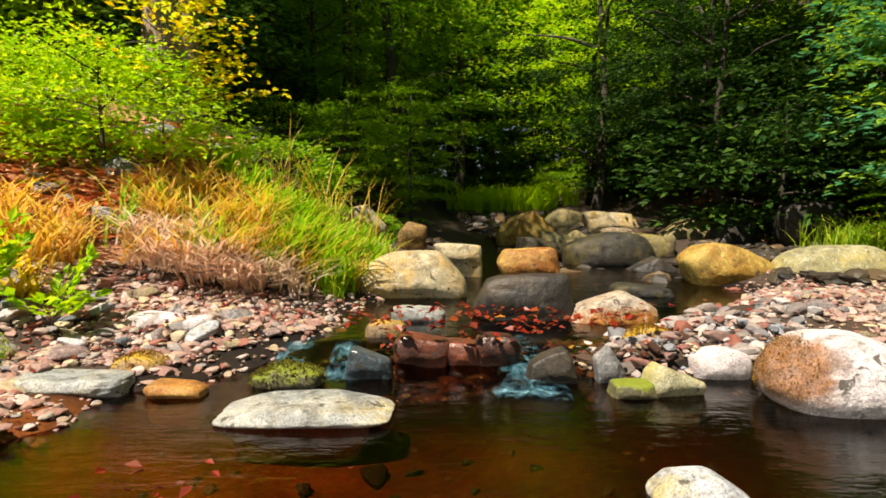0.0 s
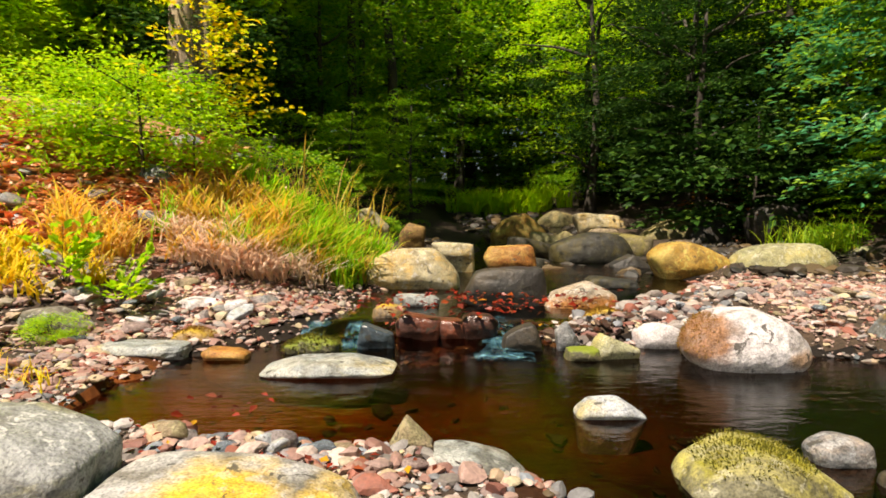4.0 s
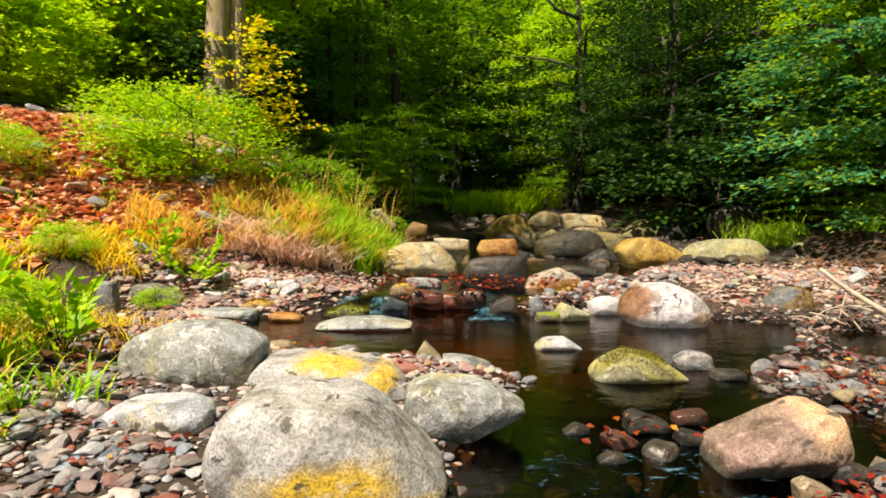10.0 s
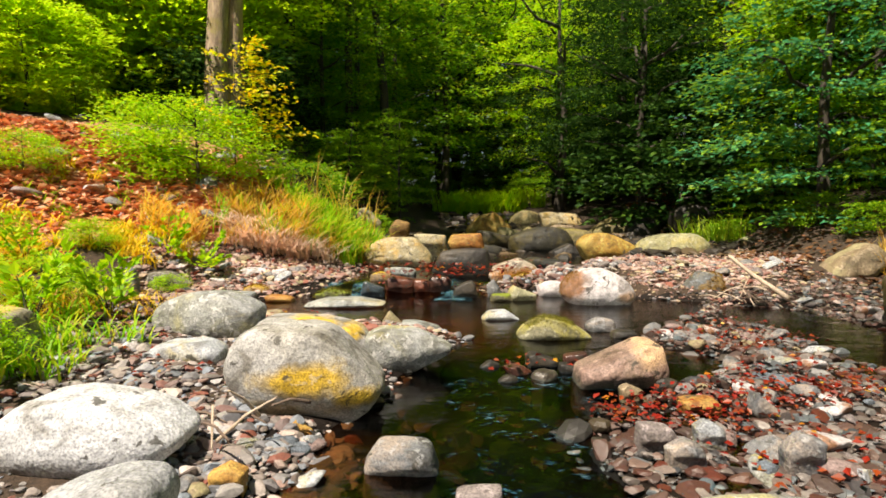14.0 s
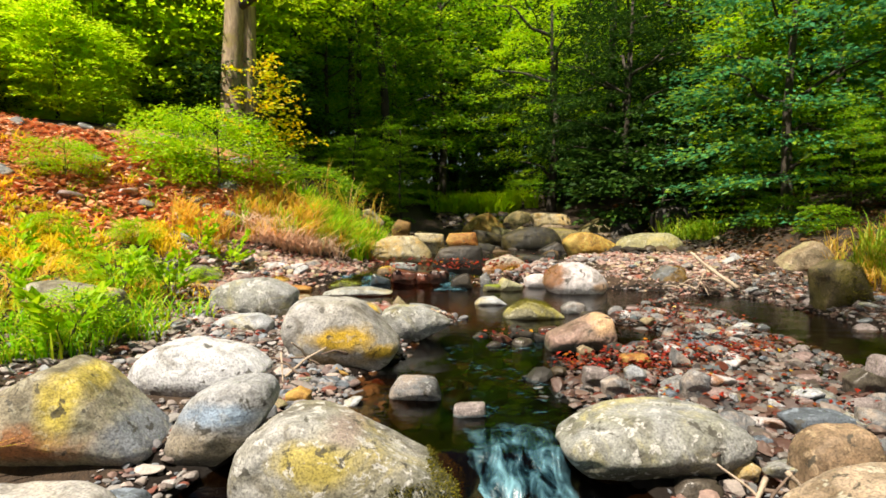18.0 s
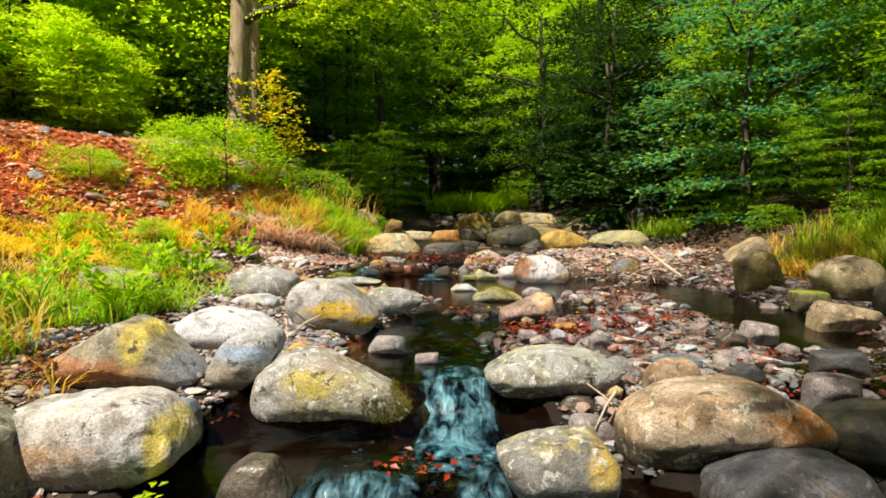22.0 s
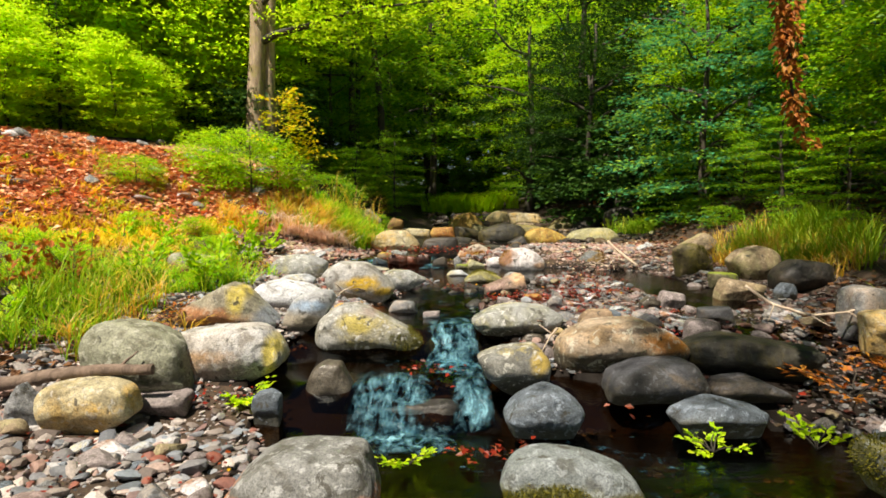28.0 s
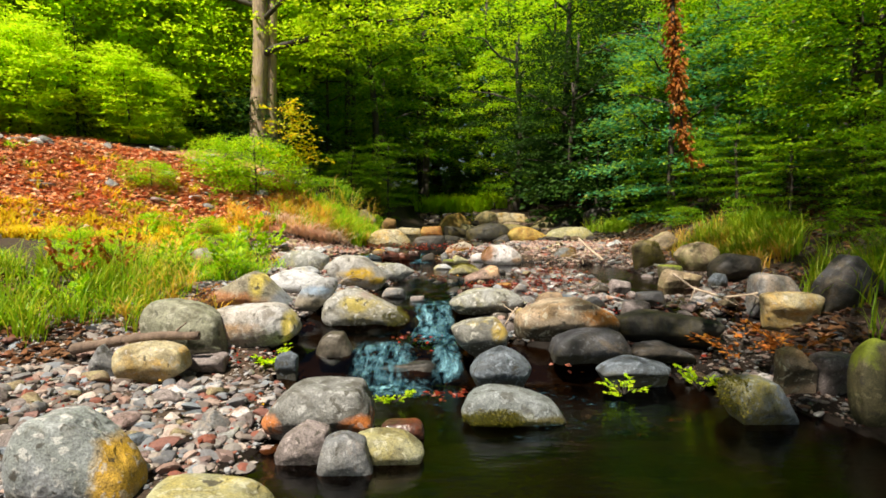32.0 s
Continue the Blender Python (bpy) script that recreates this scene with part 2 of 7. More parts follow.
STONE = {
    "cream": (rock("cream_stone", (0.76, 0.66, 0.40), (0.60, 0.48, 0.24), (0.52, 0.32, 0.07), 0.62), "pale cream boulder with ochre stains"),
    "ochre": (rock("ochre_stone", (0.42, 0.24, 0.06), (0.30, 0.16, 0.04), None), "ochre brown stone by the stream"),
    "orange": (rock("orange_stone", (0.58, 0.22, 0.03), (0.40, 0.14, 0.02), (0.52, 0.36, 0.10), 0.62), "rusty orange stone in the stream"),
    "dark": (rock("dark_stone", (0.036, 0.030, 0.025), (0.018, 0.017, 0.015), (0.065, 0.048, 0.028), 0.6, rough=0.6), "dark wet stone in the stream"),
    "yellow": (rock("yellow_stone", (0.66, 0.42, 0.08), (0.56, 0.28, 0.03), (0.36, 0.28, 0.08), 0.62), "golden ochre boulder, sunlit"),
    "olive": (rock("olive_stone", (0.30, 0.27, 0.11), (0.22, 0.19, 0.07), (0.34, 0.24, 0.08), 0.6), "olive brown boulder beside the water"),
    "ochretop": (rock("white_ochre_stone", (0.74, 0.64, 0.50), (0.62, 0.48, 0.32), None, marks=(((0.05, -0.2, 0.08), (0.36, 0.4, 0.10), (0.44, 0.16, 0.015)),)), "white boulder stained rusty orange"),
    # first mark is rust; the second paints light reflected onto the lower right front
    "white": (rock("white_stone", (0.90, 0.84, 0.82), (0.80, 0.73, 0.71), None, spots=0.1, bright=0.56, marks=(((-0.31, -0.10, 0.22), (0.16, 0.6, 0.20), (0.24, 0.085, 0.008)), ((0.25, -0.3, 0.08), (0.10, 0.4, 0.06), (0.58, 0.36, 0.22)))), "white boulder with rusty moss stains, in the pool"),
    "pale": (rock("pale_green_stone", (0.56, 0.54, 0.32), (0.44, 0.41, 0.20), (0.36, 0.30, 0.09), 0.62), "pale greenish grey boulder by water"),
    "mossy": (rock("mossy_stone", (0.20, 0.17, 0.08), (0.12, 0.11, 0.05), None, moss=0.56, moss_colour=(0.08, 0.10, 0.006)), "small stone covered with green moss"),
    "mossy_or": (rock("golden_moss_stone", (0.34, 0.26, 0.18), (0.24, 0.17, 0.10), (0.36, 0.20, 0.02), 0.46, moss=0.45, moss_colour=(0.20, 0.13, 0.008)), "boulder with golden brown moss"),
    "mossytop": (rock("moss_topped_stone", (0.38, 0.36, 0.24), (0.24, 0.22, 0.12), (0.40, 0.36, 0.08), 0.56, moss=0.40, moss_colour=(0.12, 0.11, 0.006)), "moss-topped boulder standing in the pool"),
    "mossyblue": (rock("blue_moss_stone", (0.26, 0.30, 0.33), (0.20, 0.20, 0.18), (0.28, 0.16, 0.015), 0.54, side=(0.8, 0, 0)), "blue-grey boulder with golden moss on the gravel bar"),
    "mossydark": (rock("dark_moss_stone", (0.50, 0.44, 0.36), (0.30, 0.26, 0.20), None, marks=(((-0.12, -0.1, 0.1), (0.26, 0.5, 0.14), (0.035, 0.038, 0.008)),)), "dark mossy boulder on the pebble beach"),
    "slab": (rock("slab_stone", (0.58, 0.57, 0.48), (0.40, 0.43, 0.41), (0.40, 0.32, 0.12), 0.70, spots=0.4), "flat pale slab lying in shallow water"),
    "grey": (rock("grey_stone", (0.32, 0.32, 0.31), (0.22, 0.23, 0.24), (0.36, 0.29, 0.24), 0.6), "smooth grey river boulder, dry"),
    "tan": (rock("tan_stone", (0.44, 0.33, 0.20), (0.34, 0.24, 0.13), (0.30, 0.28, 0.14), 0.60), "tan brown weathered boulder"),
    "pink": (rock("pink_stone", (0.46, 0.33, 0.30), (0.36, 0.24, 0.21)), "pinkish stone on the pebble beach"),
    "bluewet": (rock("blue_wet_stone", (0.10, 0.14, 0.17), (0.06, 0.08, 0.09), rough=0.28), "blue-black wet stone under the cascade"),
    "wetred": (rock("wet_red_stone", (0.16, 0.07, 0.05), (0.09, 0.04, 0.03), (0.20, 0.05, 0.02), 0.58, rough=0.3), "wet reddish brown stone under red leaves"),
    # a mark centred at z -0.03 makes the stone darker towards its foot
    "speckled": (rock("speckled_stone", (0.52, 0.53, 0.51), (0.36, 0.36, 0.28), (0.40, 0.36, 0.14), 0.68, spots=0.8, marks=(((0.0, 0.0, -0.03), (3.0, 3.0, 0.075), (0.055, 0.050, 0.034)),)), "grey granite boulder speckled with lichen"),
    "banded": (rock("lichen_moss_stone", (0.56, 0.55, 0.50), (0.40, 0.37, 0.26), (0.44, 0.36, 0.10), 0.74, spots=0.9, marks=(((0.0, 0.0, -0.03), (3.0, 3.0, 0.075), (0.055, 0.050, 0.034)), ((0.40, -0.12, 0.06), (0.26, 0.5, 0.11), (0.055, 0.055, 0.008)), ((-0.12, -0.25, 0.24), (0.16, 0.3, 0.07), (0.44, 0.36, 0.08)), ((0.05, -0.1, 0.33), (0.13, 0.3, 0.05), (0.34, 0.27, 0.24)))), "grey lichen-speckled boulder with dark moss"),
    "greywhite": (rock("grey_white_stone", (0.82, 0.85, 0.88), (0.62, 0.65, 0.68), (0.46, 0.38, 0.12), 0.70), "smooth grey-white boulder on the bank"),
    "lichen": (rock("lichen_stone", (0.66, 0.64, 0.60), (0.52, 0.49, 0.42), None, spots=0.4, marks=(((0.02, -0.28, 0.21), (0.20, 0.4, 0.075), (0.66, 0.42, 0.012)), ((0.27, -0.15, 0.12), (0.10, 0.4, 0.05), (0.62, 0.40, 0.015)), ((-0.15, -0.3, 0.06), (0.3, 0.3, 0.05), (0.34, 0.26, 0.14)))), "grey boulder with a yellow lichen patch"),
    "whitespot": (rock("white_spotted_stone", (1.0, 1.0, 1.0), (0.90, 0.91, 0.92), None, spots=0.0), "white boulder with dark spots on the bank"),
    "slate": (rock("slate_stone", (0.46, 0.43, 0.30), (0.38, 0.33, 0.22), None, spots=0.3, marks=(((-0.12, -0.25, 0.08), (0.36, 0.5, 0.085), (0.36, 0.15, 0.06)), ((0.15, -0.15, 0.22), (0.08, 0.5, 0.14), (0.52, 0.42, 0.07)), ((0.40, -0.05, 0.06), (0.13, 0.5, 0.11), (0.20, 0.23, 0.28)))), "angular layered boulder, brown and grey"),
    # the last mark paints the sunlit upper end of this stone
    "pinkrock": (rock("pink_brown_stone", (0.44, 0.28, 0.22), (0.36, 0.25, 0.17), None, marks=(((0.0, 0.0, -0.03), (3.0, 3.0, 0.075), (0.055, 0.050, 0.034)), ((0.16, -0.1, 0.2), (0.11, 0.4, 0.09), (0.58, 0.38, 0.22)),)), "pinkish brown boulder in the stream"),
    "orangepale": (rock("pale_orange_stone", (0.46, 0.31, 0.18), (0.40, 0.27, 0.16)), "pale orange stone among gravel"),
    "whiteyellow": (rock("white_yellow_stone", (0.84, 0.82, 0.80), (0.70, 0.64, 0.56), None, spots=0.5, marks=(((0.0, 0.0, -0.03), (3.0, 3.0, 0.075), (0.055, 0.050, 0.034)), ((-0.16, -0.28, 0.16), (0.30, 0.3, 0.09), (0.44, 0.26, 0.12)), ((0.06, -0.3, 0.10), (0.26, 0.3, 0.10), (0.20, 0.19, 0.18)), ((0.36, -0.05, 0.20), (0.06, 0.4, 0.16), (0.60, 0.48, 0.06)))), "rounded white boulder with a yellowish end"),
    "olivegrey": (rock("olive_grey_stone", (0.46, 0.46, 0.32), (0.34, 0.34, 0.23), None), "olive grey boulder on the lower bank"),
    "brownwet": (rock("brown_wet_stone", (0.20, 0.17, 0.13), (0.10, 0.08, 0.06), rough=0.4), "brown wet stone beside the falls"),
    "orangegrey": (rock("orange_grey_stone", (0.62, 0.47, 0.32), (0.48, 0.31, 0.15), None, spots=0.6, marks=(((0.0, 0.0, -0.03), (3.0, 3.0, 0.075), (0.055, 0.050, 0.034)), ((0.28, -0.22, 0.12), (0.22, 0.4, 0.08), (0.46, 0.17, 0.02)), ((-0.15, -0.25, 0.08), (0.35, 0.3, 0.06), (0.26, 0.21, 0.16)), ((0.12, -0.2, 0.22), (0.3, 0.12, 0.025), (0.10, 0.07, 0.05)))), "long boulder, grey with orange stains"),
    # dark by nature, with the shade of the lower right put into the colour
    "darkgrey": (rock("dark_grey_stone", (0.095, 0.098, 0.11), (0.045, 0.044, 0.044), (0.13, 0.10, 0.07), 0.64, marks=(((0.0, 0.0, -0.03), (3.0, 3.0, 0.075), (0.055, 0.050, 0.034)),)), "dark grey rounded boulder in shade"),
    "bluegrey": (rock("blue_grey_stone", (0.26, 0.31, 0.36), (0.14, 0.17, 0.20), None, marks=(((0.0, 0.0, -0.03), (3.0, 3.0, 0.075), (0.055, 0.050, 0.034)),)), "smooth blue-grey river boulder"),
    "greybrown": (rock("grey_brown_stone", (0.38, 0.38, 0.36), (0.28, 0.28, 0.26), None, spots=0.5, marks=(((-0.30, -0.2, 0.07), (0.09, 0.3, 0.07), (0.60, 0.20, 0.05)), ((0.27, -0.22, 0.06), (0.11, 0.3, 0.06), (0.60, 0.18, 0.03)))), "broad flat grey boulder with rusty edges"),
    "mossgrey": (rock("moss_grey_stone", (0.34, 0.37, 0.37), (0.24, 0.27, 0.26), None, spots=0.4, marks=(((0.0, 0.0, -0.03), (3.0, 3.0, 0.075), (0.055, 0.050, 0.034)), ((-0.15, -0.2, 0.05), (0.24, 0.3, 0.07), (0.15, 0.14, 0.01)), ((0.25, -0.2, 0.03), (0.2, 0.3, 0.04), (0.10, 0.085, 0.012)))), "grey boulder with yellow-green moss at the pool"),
    "mossgrey2": (rock("moss_slate_stone", (0.20, 0.24, 0.28), (0.14, 0.17, 0.19), (0.16, 0.14, 0.015), 0.58, side=(-0.8, 0, 0.2)), "slate grey block with mossy side"),
    "pinkgrey": (rock("pink_grey_stone", (0.40, 0.33, 0.31), (0.30, 0.25, 0.23)), "pinkish grey weathered boulder"),
    "bigyellow": (rock("grey_yellow_stone", (0.50, 0.53, 0.56), (0.38, 0.42, 0.40), None, spots=0.7, marks=(((0.25, -0.05, 0.16), (0.10, 0.4, 0.26), (0.62, 0.36, 0.01)),)), "tall grey boulder with a golden lichen side"),
    "mossbrown": (rock("moss_brown_stone", (0.24, 0.18, 0.09), (0.15, 0.12, 0.06), (0.20, 0.17, 0.03), 0.56), "brown mossy boulder on the bank"),
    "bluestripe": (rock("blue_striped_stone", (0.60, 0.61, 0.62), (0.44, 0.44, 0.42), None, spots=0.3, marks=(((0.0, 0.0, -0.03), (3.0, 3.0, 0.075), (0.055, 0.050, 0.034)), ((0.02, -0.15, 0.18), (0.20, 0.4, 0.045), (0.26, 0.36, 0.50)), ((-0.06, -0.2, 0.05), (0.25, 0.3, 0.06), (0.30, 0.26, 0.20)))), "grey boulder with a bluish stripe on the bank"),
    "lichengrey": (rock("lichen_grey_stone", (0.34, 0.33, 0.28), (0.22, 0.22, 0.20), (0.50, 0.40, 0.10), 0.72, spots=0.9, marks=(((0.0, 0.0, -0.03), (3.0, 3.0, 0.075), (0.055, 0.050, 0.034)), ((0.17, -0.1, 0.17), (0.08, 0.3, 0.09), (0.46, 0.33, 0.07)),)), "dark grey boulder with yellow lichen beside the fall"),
    # mossy stone whose colour also carries the shade of the trees
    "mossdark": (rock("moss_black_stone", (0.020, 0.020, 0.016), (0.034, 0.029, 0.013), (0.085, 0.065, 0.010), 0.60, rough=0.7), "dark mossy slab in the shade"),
}


def pebbles_material(name, stops, rough=0.7, dim=0.80):
    n = Nodes(name)
    r = n.add("ShaderNodeNewGeometry").outputs["Random Per Island"]
    col = n.ramp(r, *[(at, tuple(dim * v for v in c)) for at, c in stops])
    g = n.noise(n.coords(False), 60, 5, 0.7)
    col = n.mix(n.step(g, 0.3, 0.75), n.mix(0.4, col, (0.04, 0.035, 0.03)), n.mix(1.0, col, (1.35, 1.33, 1.28), "MULTIPLY"))
    n.join(col, n.p.inputs["Base Color"])
    n.p.inputs["Roughness"].default_value = rough
    n.bump(g, 0.4, 0.008)
    return n.m


GRAVEL = pebbles_material("pale_gravel", [(0.0, (0.44, 0.31, 0.28)), (0.2, (0.24, 0.11, 0.09)), (0.35, (0.54, 0.45, 0.29)), (0.5, (0.25, 0.23, 0.25)), (0.64, (0.36, 0.19, 0.14)), (0.8, (0.60, 0.50, 0.47)), (0.92, (0.30, 0.10, 0.07))])
# mixed pebbles; the low dim puts the shade of the right shore into them
SHADE_GRAVEL = pebbles_material("shade_dimmed_gravel", [(0.0, (0.12, 0.10, 0.09)), (0.15, (0.15, 0.045, 0.028)), (0.28, (0.30, 0.24, 0.22)), (0.42, (0.08, 0.10, 0.12)), (0.54, (0.22, 0.09, 0.055)), (0.66, (0.48, 0.41, 0.38)), (0.82, (0.20, 0.26, 0.31)), (0.90, (0.40, 0.33, 0.29)), (0.96, (0.20, 0.035, 0.015))], 0.45, 0.42)
BEACH_GRAVEL = pebbles_material("beach_gravel", [(0.0, (0.31, 0.30, 0.30)), (0.13, (0.10, 0.07, 0.06)), (0.26, (0.42, 0.37, 0.35)), (0.40, (0.10, 0.12, 0.15)), (0.52, (0.30, 0.18, 0.15)), (0.64, (0.58, 0.51, 0.48)), (0.76, (0.24, 0.29, 0.36)), (0.86, (0.16, 0.15, 0.16)), (0.95, (0.24, 0.07, 0.045))])
# dark wet stones, deepened further for the tree shade of the upper stream
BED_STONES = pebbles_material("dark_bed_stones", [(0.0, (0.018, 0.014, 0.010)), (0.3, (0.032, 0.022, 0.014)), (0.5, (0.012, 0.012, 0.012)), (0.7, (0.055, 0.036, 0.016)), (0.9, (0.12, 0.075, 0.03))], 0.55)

WET_RED_STONES = pebbles_material("wet_red_stones", [(0.0, (0.10, 0.035, 0.02)), (0.3, (0.05, 0.025, 0.018)), (0.5, (0.15, 0.045, 0.02)), (0.7, (0.04, 0.03, 0.028)), (0.9, (0.12, 0.07, 0.05))], 0.3)


def leaf_material(name, stops, glow=0.45, rough=0.5, shine=0.3):
    """Thin leaves that let light through; each leaf takes its own tone."""
    n = Nodes(name)
    r = n.add("ShaderNodeNewGeometry").outputs["Random Per Island"]
    col = n.ramp(r, *stops)
    col = n.mix(n.step(n.noise(n.coords(False), 0.9, 3), 0.3, 0.7), n.mix(0.25, col, (0.02, 0.05, 0.004)), col)
    n.join(col, n.p.inputs["Base Color"])
    n.p.inputs["Roughness"].default_value = rough
    n.p.inputs["Specular IOR Level"].default_value = shine
    tr = n.add("ShaderNodeBsdfTranslucent")
    n.join(col, tr.inputs["Color"])
    mx = n.add("ShaderNodeMixShader", Fac=glow)
    n.join(n.p.outputs[0], mx.inputs[1])
    n.join(tr.outputs[0], mx.inputs[2])
    n.join(mx.outputs[0], n.out.inputs["Surface"])
    return n.m


LEAF = {
    # leaf green raised to carry the sunlight in its colour
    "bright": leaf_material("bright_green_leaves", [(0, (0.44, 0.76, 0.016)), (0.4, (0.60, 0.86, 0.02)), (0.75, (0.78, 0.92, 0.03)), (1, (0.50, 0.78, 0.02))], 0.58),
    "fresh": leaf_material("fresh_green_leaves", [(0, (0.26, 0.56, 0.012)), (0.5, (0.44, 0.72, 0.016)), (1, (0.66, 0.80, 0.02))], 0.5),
    "mid": leaf_material("green_leaves", [(0, (0.09, 0.26, 0.008)), (0.5, (0.20, 0.44, 0.010)), (0.85, (0.36, 0.58, 0.014)), (1, (0.46, 0.52, 0.02))]),
    # deep shade of the background wood is put into this leaf colour
    "dark": leaf_material("dark_and_shaded_leaves", [(0, (0.012, 0.042, 0.008)), (0.6, (0.028, 0.085, 0.012)), (1, (0.075, 0.15, 0.016))], 0.3, 0.55, 0.12),
    "teal": leaf_material("blue_green_leaves", [(0, (0.05, 0.22, 0.08)), (0.4, (0.08, 0.36, 0.17)), (0.7, (0.20, 0.44, 0.04)), (1, (0.36, 0.52, 0.04))], 0.4, 0.35),
    "gold": leaf_material("golden_leaves", [(0, (0.92, 0.56, 0.01)), (0.35, (0.95, 0.74, 0.02)), (0.7, (0.78, 0.80, 0.02)), (1, (0.56, 0.74, 0.02))], 0.5),
    "rust": leaf_material("rusty_leaves", [(0, (0.50, 0.13, 0.015)), (0.5, (0.36, 0.11, 0.015)), (1, (0.56, 0.24, 0.03))], 0.25, 0.6),
    "litter": leaf_material("fallen_leaves", [(0, (0.74, 0.18, 0.06)), (0.25, (0.84, 0.40, 0.18)), (0.5, (0.50, 0.11, 0.05)), (0.75, (0.90, 0.60, 0.40)), (1, (0.80, 0.26, 0.06))], 0.15, 0.6),
    "duff": leaf_material("old_brown_leaves", [(0, (0.14, 0.05, 0.02)), (0.5, (0.22, 0.09, 0.04)), (1, (0.09, 0.035, 0.015))], 0.1, 0.7),
    "red": leaf_material("red_leaves", [(0, (0.20, 0.010, 0.008)), (0.35, (0.28, 0.018, 0.010)), (0.6, (0.08, 0.008, 0.006)), (0.8, (0.24, 0.045, 0.02)), (0.94, (0.30, 0.05, 0.01)), (1, (0.60, 0.38, 0.02))], 0.15, 0.4),
    "grass": leaf_material("green_grass", [(0, (0.20, 0.54, 0.012)), (0.5, (0.36, 0.70, 0.016)), (0.8, (0.58, 0.72, 0.03)), (1, (0.74, 0.66, 0.06))], 0.5),
    "straw": leaf_material("dry_grass", [(0, (0.84, 0.44, 0.03)), (0.35, (0.90, 0.60, 0.07)), (0.6, (0.80, 0.42, 0.16)), (0.85, (0.72, 0.66, 0.03)), (1, (0.94, 0.74, 0.34))], 0.45),
    "pinkstraw": leaf_material("pinkish_dead_grass", [(0, (0.92, 0.68, 0.54)), (0.5, (0.96, 0.80, 0.68)), (1, (0.88, 0.56, 0.34))], 0.42),
    "goldgrass": leaf_material("golden_grass", [(0, (0.90, 0.50, 0.02)), (0.5, (0.74, 0.66, 0.02)), (1, (0.95, 0.62, 0.05))], 0.45),
    "moss": leaf_material("olive_moss", [(0, (0.05, 0.05, 0.006)), (0.5, (0.13, 0.12, 0.01)), (1, (0.24, 0.20, 0.015))], 0.2, 0.8),
    "oldmoss": leaf_material("rusty_moss", [(0, (0.16, 0.06, 0.008)), (0.5, (0.26, 0.12, 0.01)), (1, (0.34, 0.20, 0.02))], 0.2, 0.8),
    # darker twin of the green grass, with shade put into its colour
    "shadegrass": leaf_material("shade_coloured_grass", [(0, (0.16, 0.36, 0.01)), (0.6, (0.34, 0.52, 0.015)), (1, (0.52, 0.50, 0.03))], 0.35),
}


def bark(name, a, b, moss=None):
    n = Nodes(name)
    v = n.coords(False)
    k = n.t.nodes.new("ShaderNodeMapping")
    k.inputs["Scale"].default_value = (6, 6, 1.2)
    n.join(v, k.inputs["Vector"])
    f = n.noise(k.outputs[0], 2.2, 7, 0.7, 0.7)
    col = n.mix(n.step(f, 0.3, 0.7), a, b)
    if moss:
        col = n.mix(n.step(n.noise(v, 1.7, 4), 0.52, 0.62), col, moss)
    n.join(col, n.p.inputs["Base Color"])
    n.p.inputs["Roughness"].default_value = 0.85
    n.bump(f, 0.8, 0.03)
    return n.m


BEECH_BARK = bark("beech_bark", (0.13, 0.09, 0.06), (0.56, 0.43, 0.30), (0.30, 0.24, 0.10))
DARK_BARK = bark("dark_bark", (0.02, 0.018, 0.014), (0.07, 0.055, 0.04))
DEAD_WOOD = bark("grey_driftwood", (0.06, 0.04, 0.03), (0.24, 0.17, 0.13))
PALE_WOOD = bark("bleached_wood", (0.34, 0.25, 0.18), (0.58, 0.48, 0.38))


def ground_material():
    n = Nodes("forest_soil")
    v = n.coords(False)
    a = n.noise(v, 1.3, 6, 0.65)
    b = n.noise(v, 24, 5, 0.75)
    col = n.mix(n.step(a, 0.35, 0.65), (0.016, 0.009, 0.006), (0.034, 0.016, 0.008))
    col = n.mix(n.step(b, 0.35, 0.7), n.mix(0.5, col, (0.02, 0.015, 0.01)), n.mix(0.12, col, (0.45, 0.30, 0.18)))
    n.join(col, n.p.inputs["Base Color"])
    n.p.inputs["Roughness"].default_value = 0.9
    n.bump(n.maths("ADD", b, n.noise(v, 90, 3)), 0.7, 0.02)
    return n.m


def bed_material():
    """Wet brown stream bed; the orange glow of sunlit shallows is put into its colour."""
    n = Nodes("wet_stream_bed")
    v = n.coords(False)
    a, b = n.noise(v, 1.1, 5, 0.6), n.noise(v, 18, 6, 0.75)
    shore = n.t.nodes.new("ShaderNodeSeparateXYZ")
    n.join(v, shore.inputs[0])
    # mask of the painted sunlit shallows, strongest towards the left shore
    rusty = n.maths("MULTIPLY", n.step(shore.outputs[0], 1.7, -0.9), n.maths("MULTIPLY", n.step(shore.outputs[1], 0.8, 1.6), n.step(shore.outputs[1], 3.0, 2.5)))
    col = n.mix(n.step(a, 0.40, 0.66), (0.006, 0.005, 0.0045), (0.017, 0.011, 0.008))
    col = n.mix(n.maths("MULTIPLY", rusty, n.step(a, 0.25, 0.6)), col, (0.36, 0.095, 0.012))
    col = n.mix(n.step(b, 0.35, 0.7), n.mix(0.6, col, (0.008, 0.005, 0.003)), col)
    n.join(col, n.p.inputs["Base Color"])
    n.p.inputs["Roughness"].default_value = 0.6
    n.p.inputs["Specular IOR Level"].default_value = 0.15
    n.bump(b, 0.8, 0.02)
    return n.m


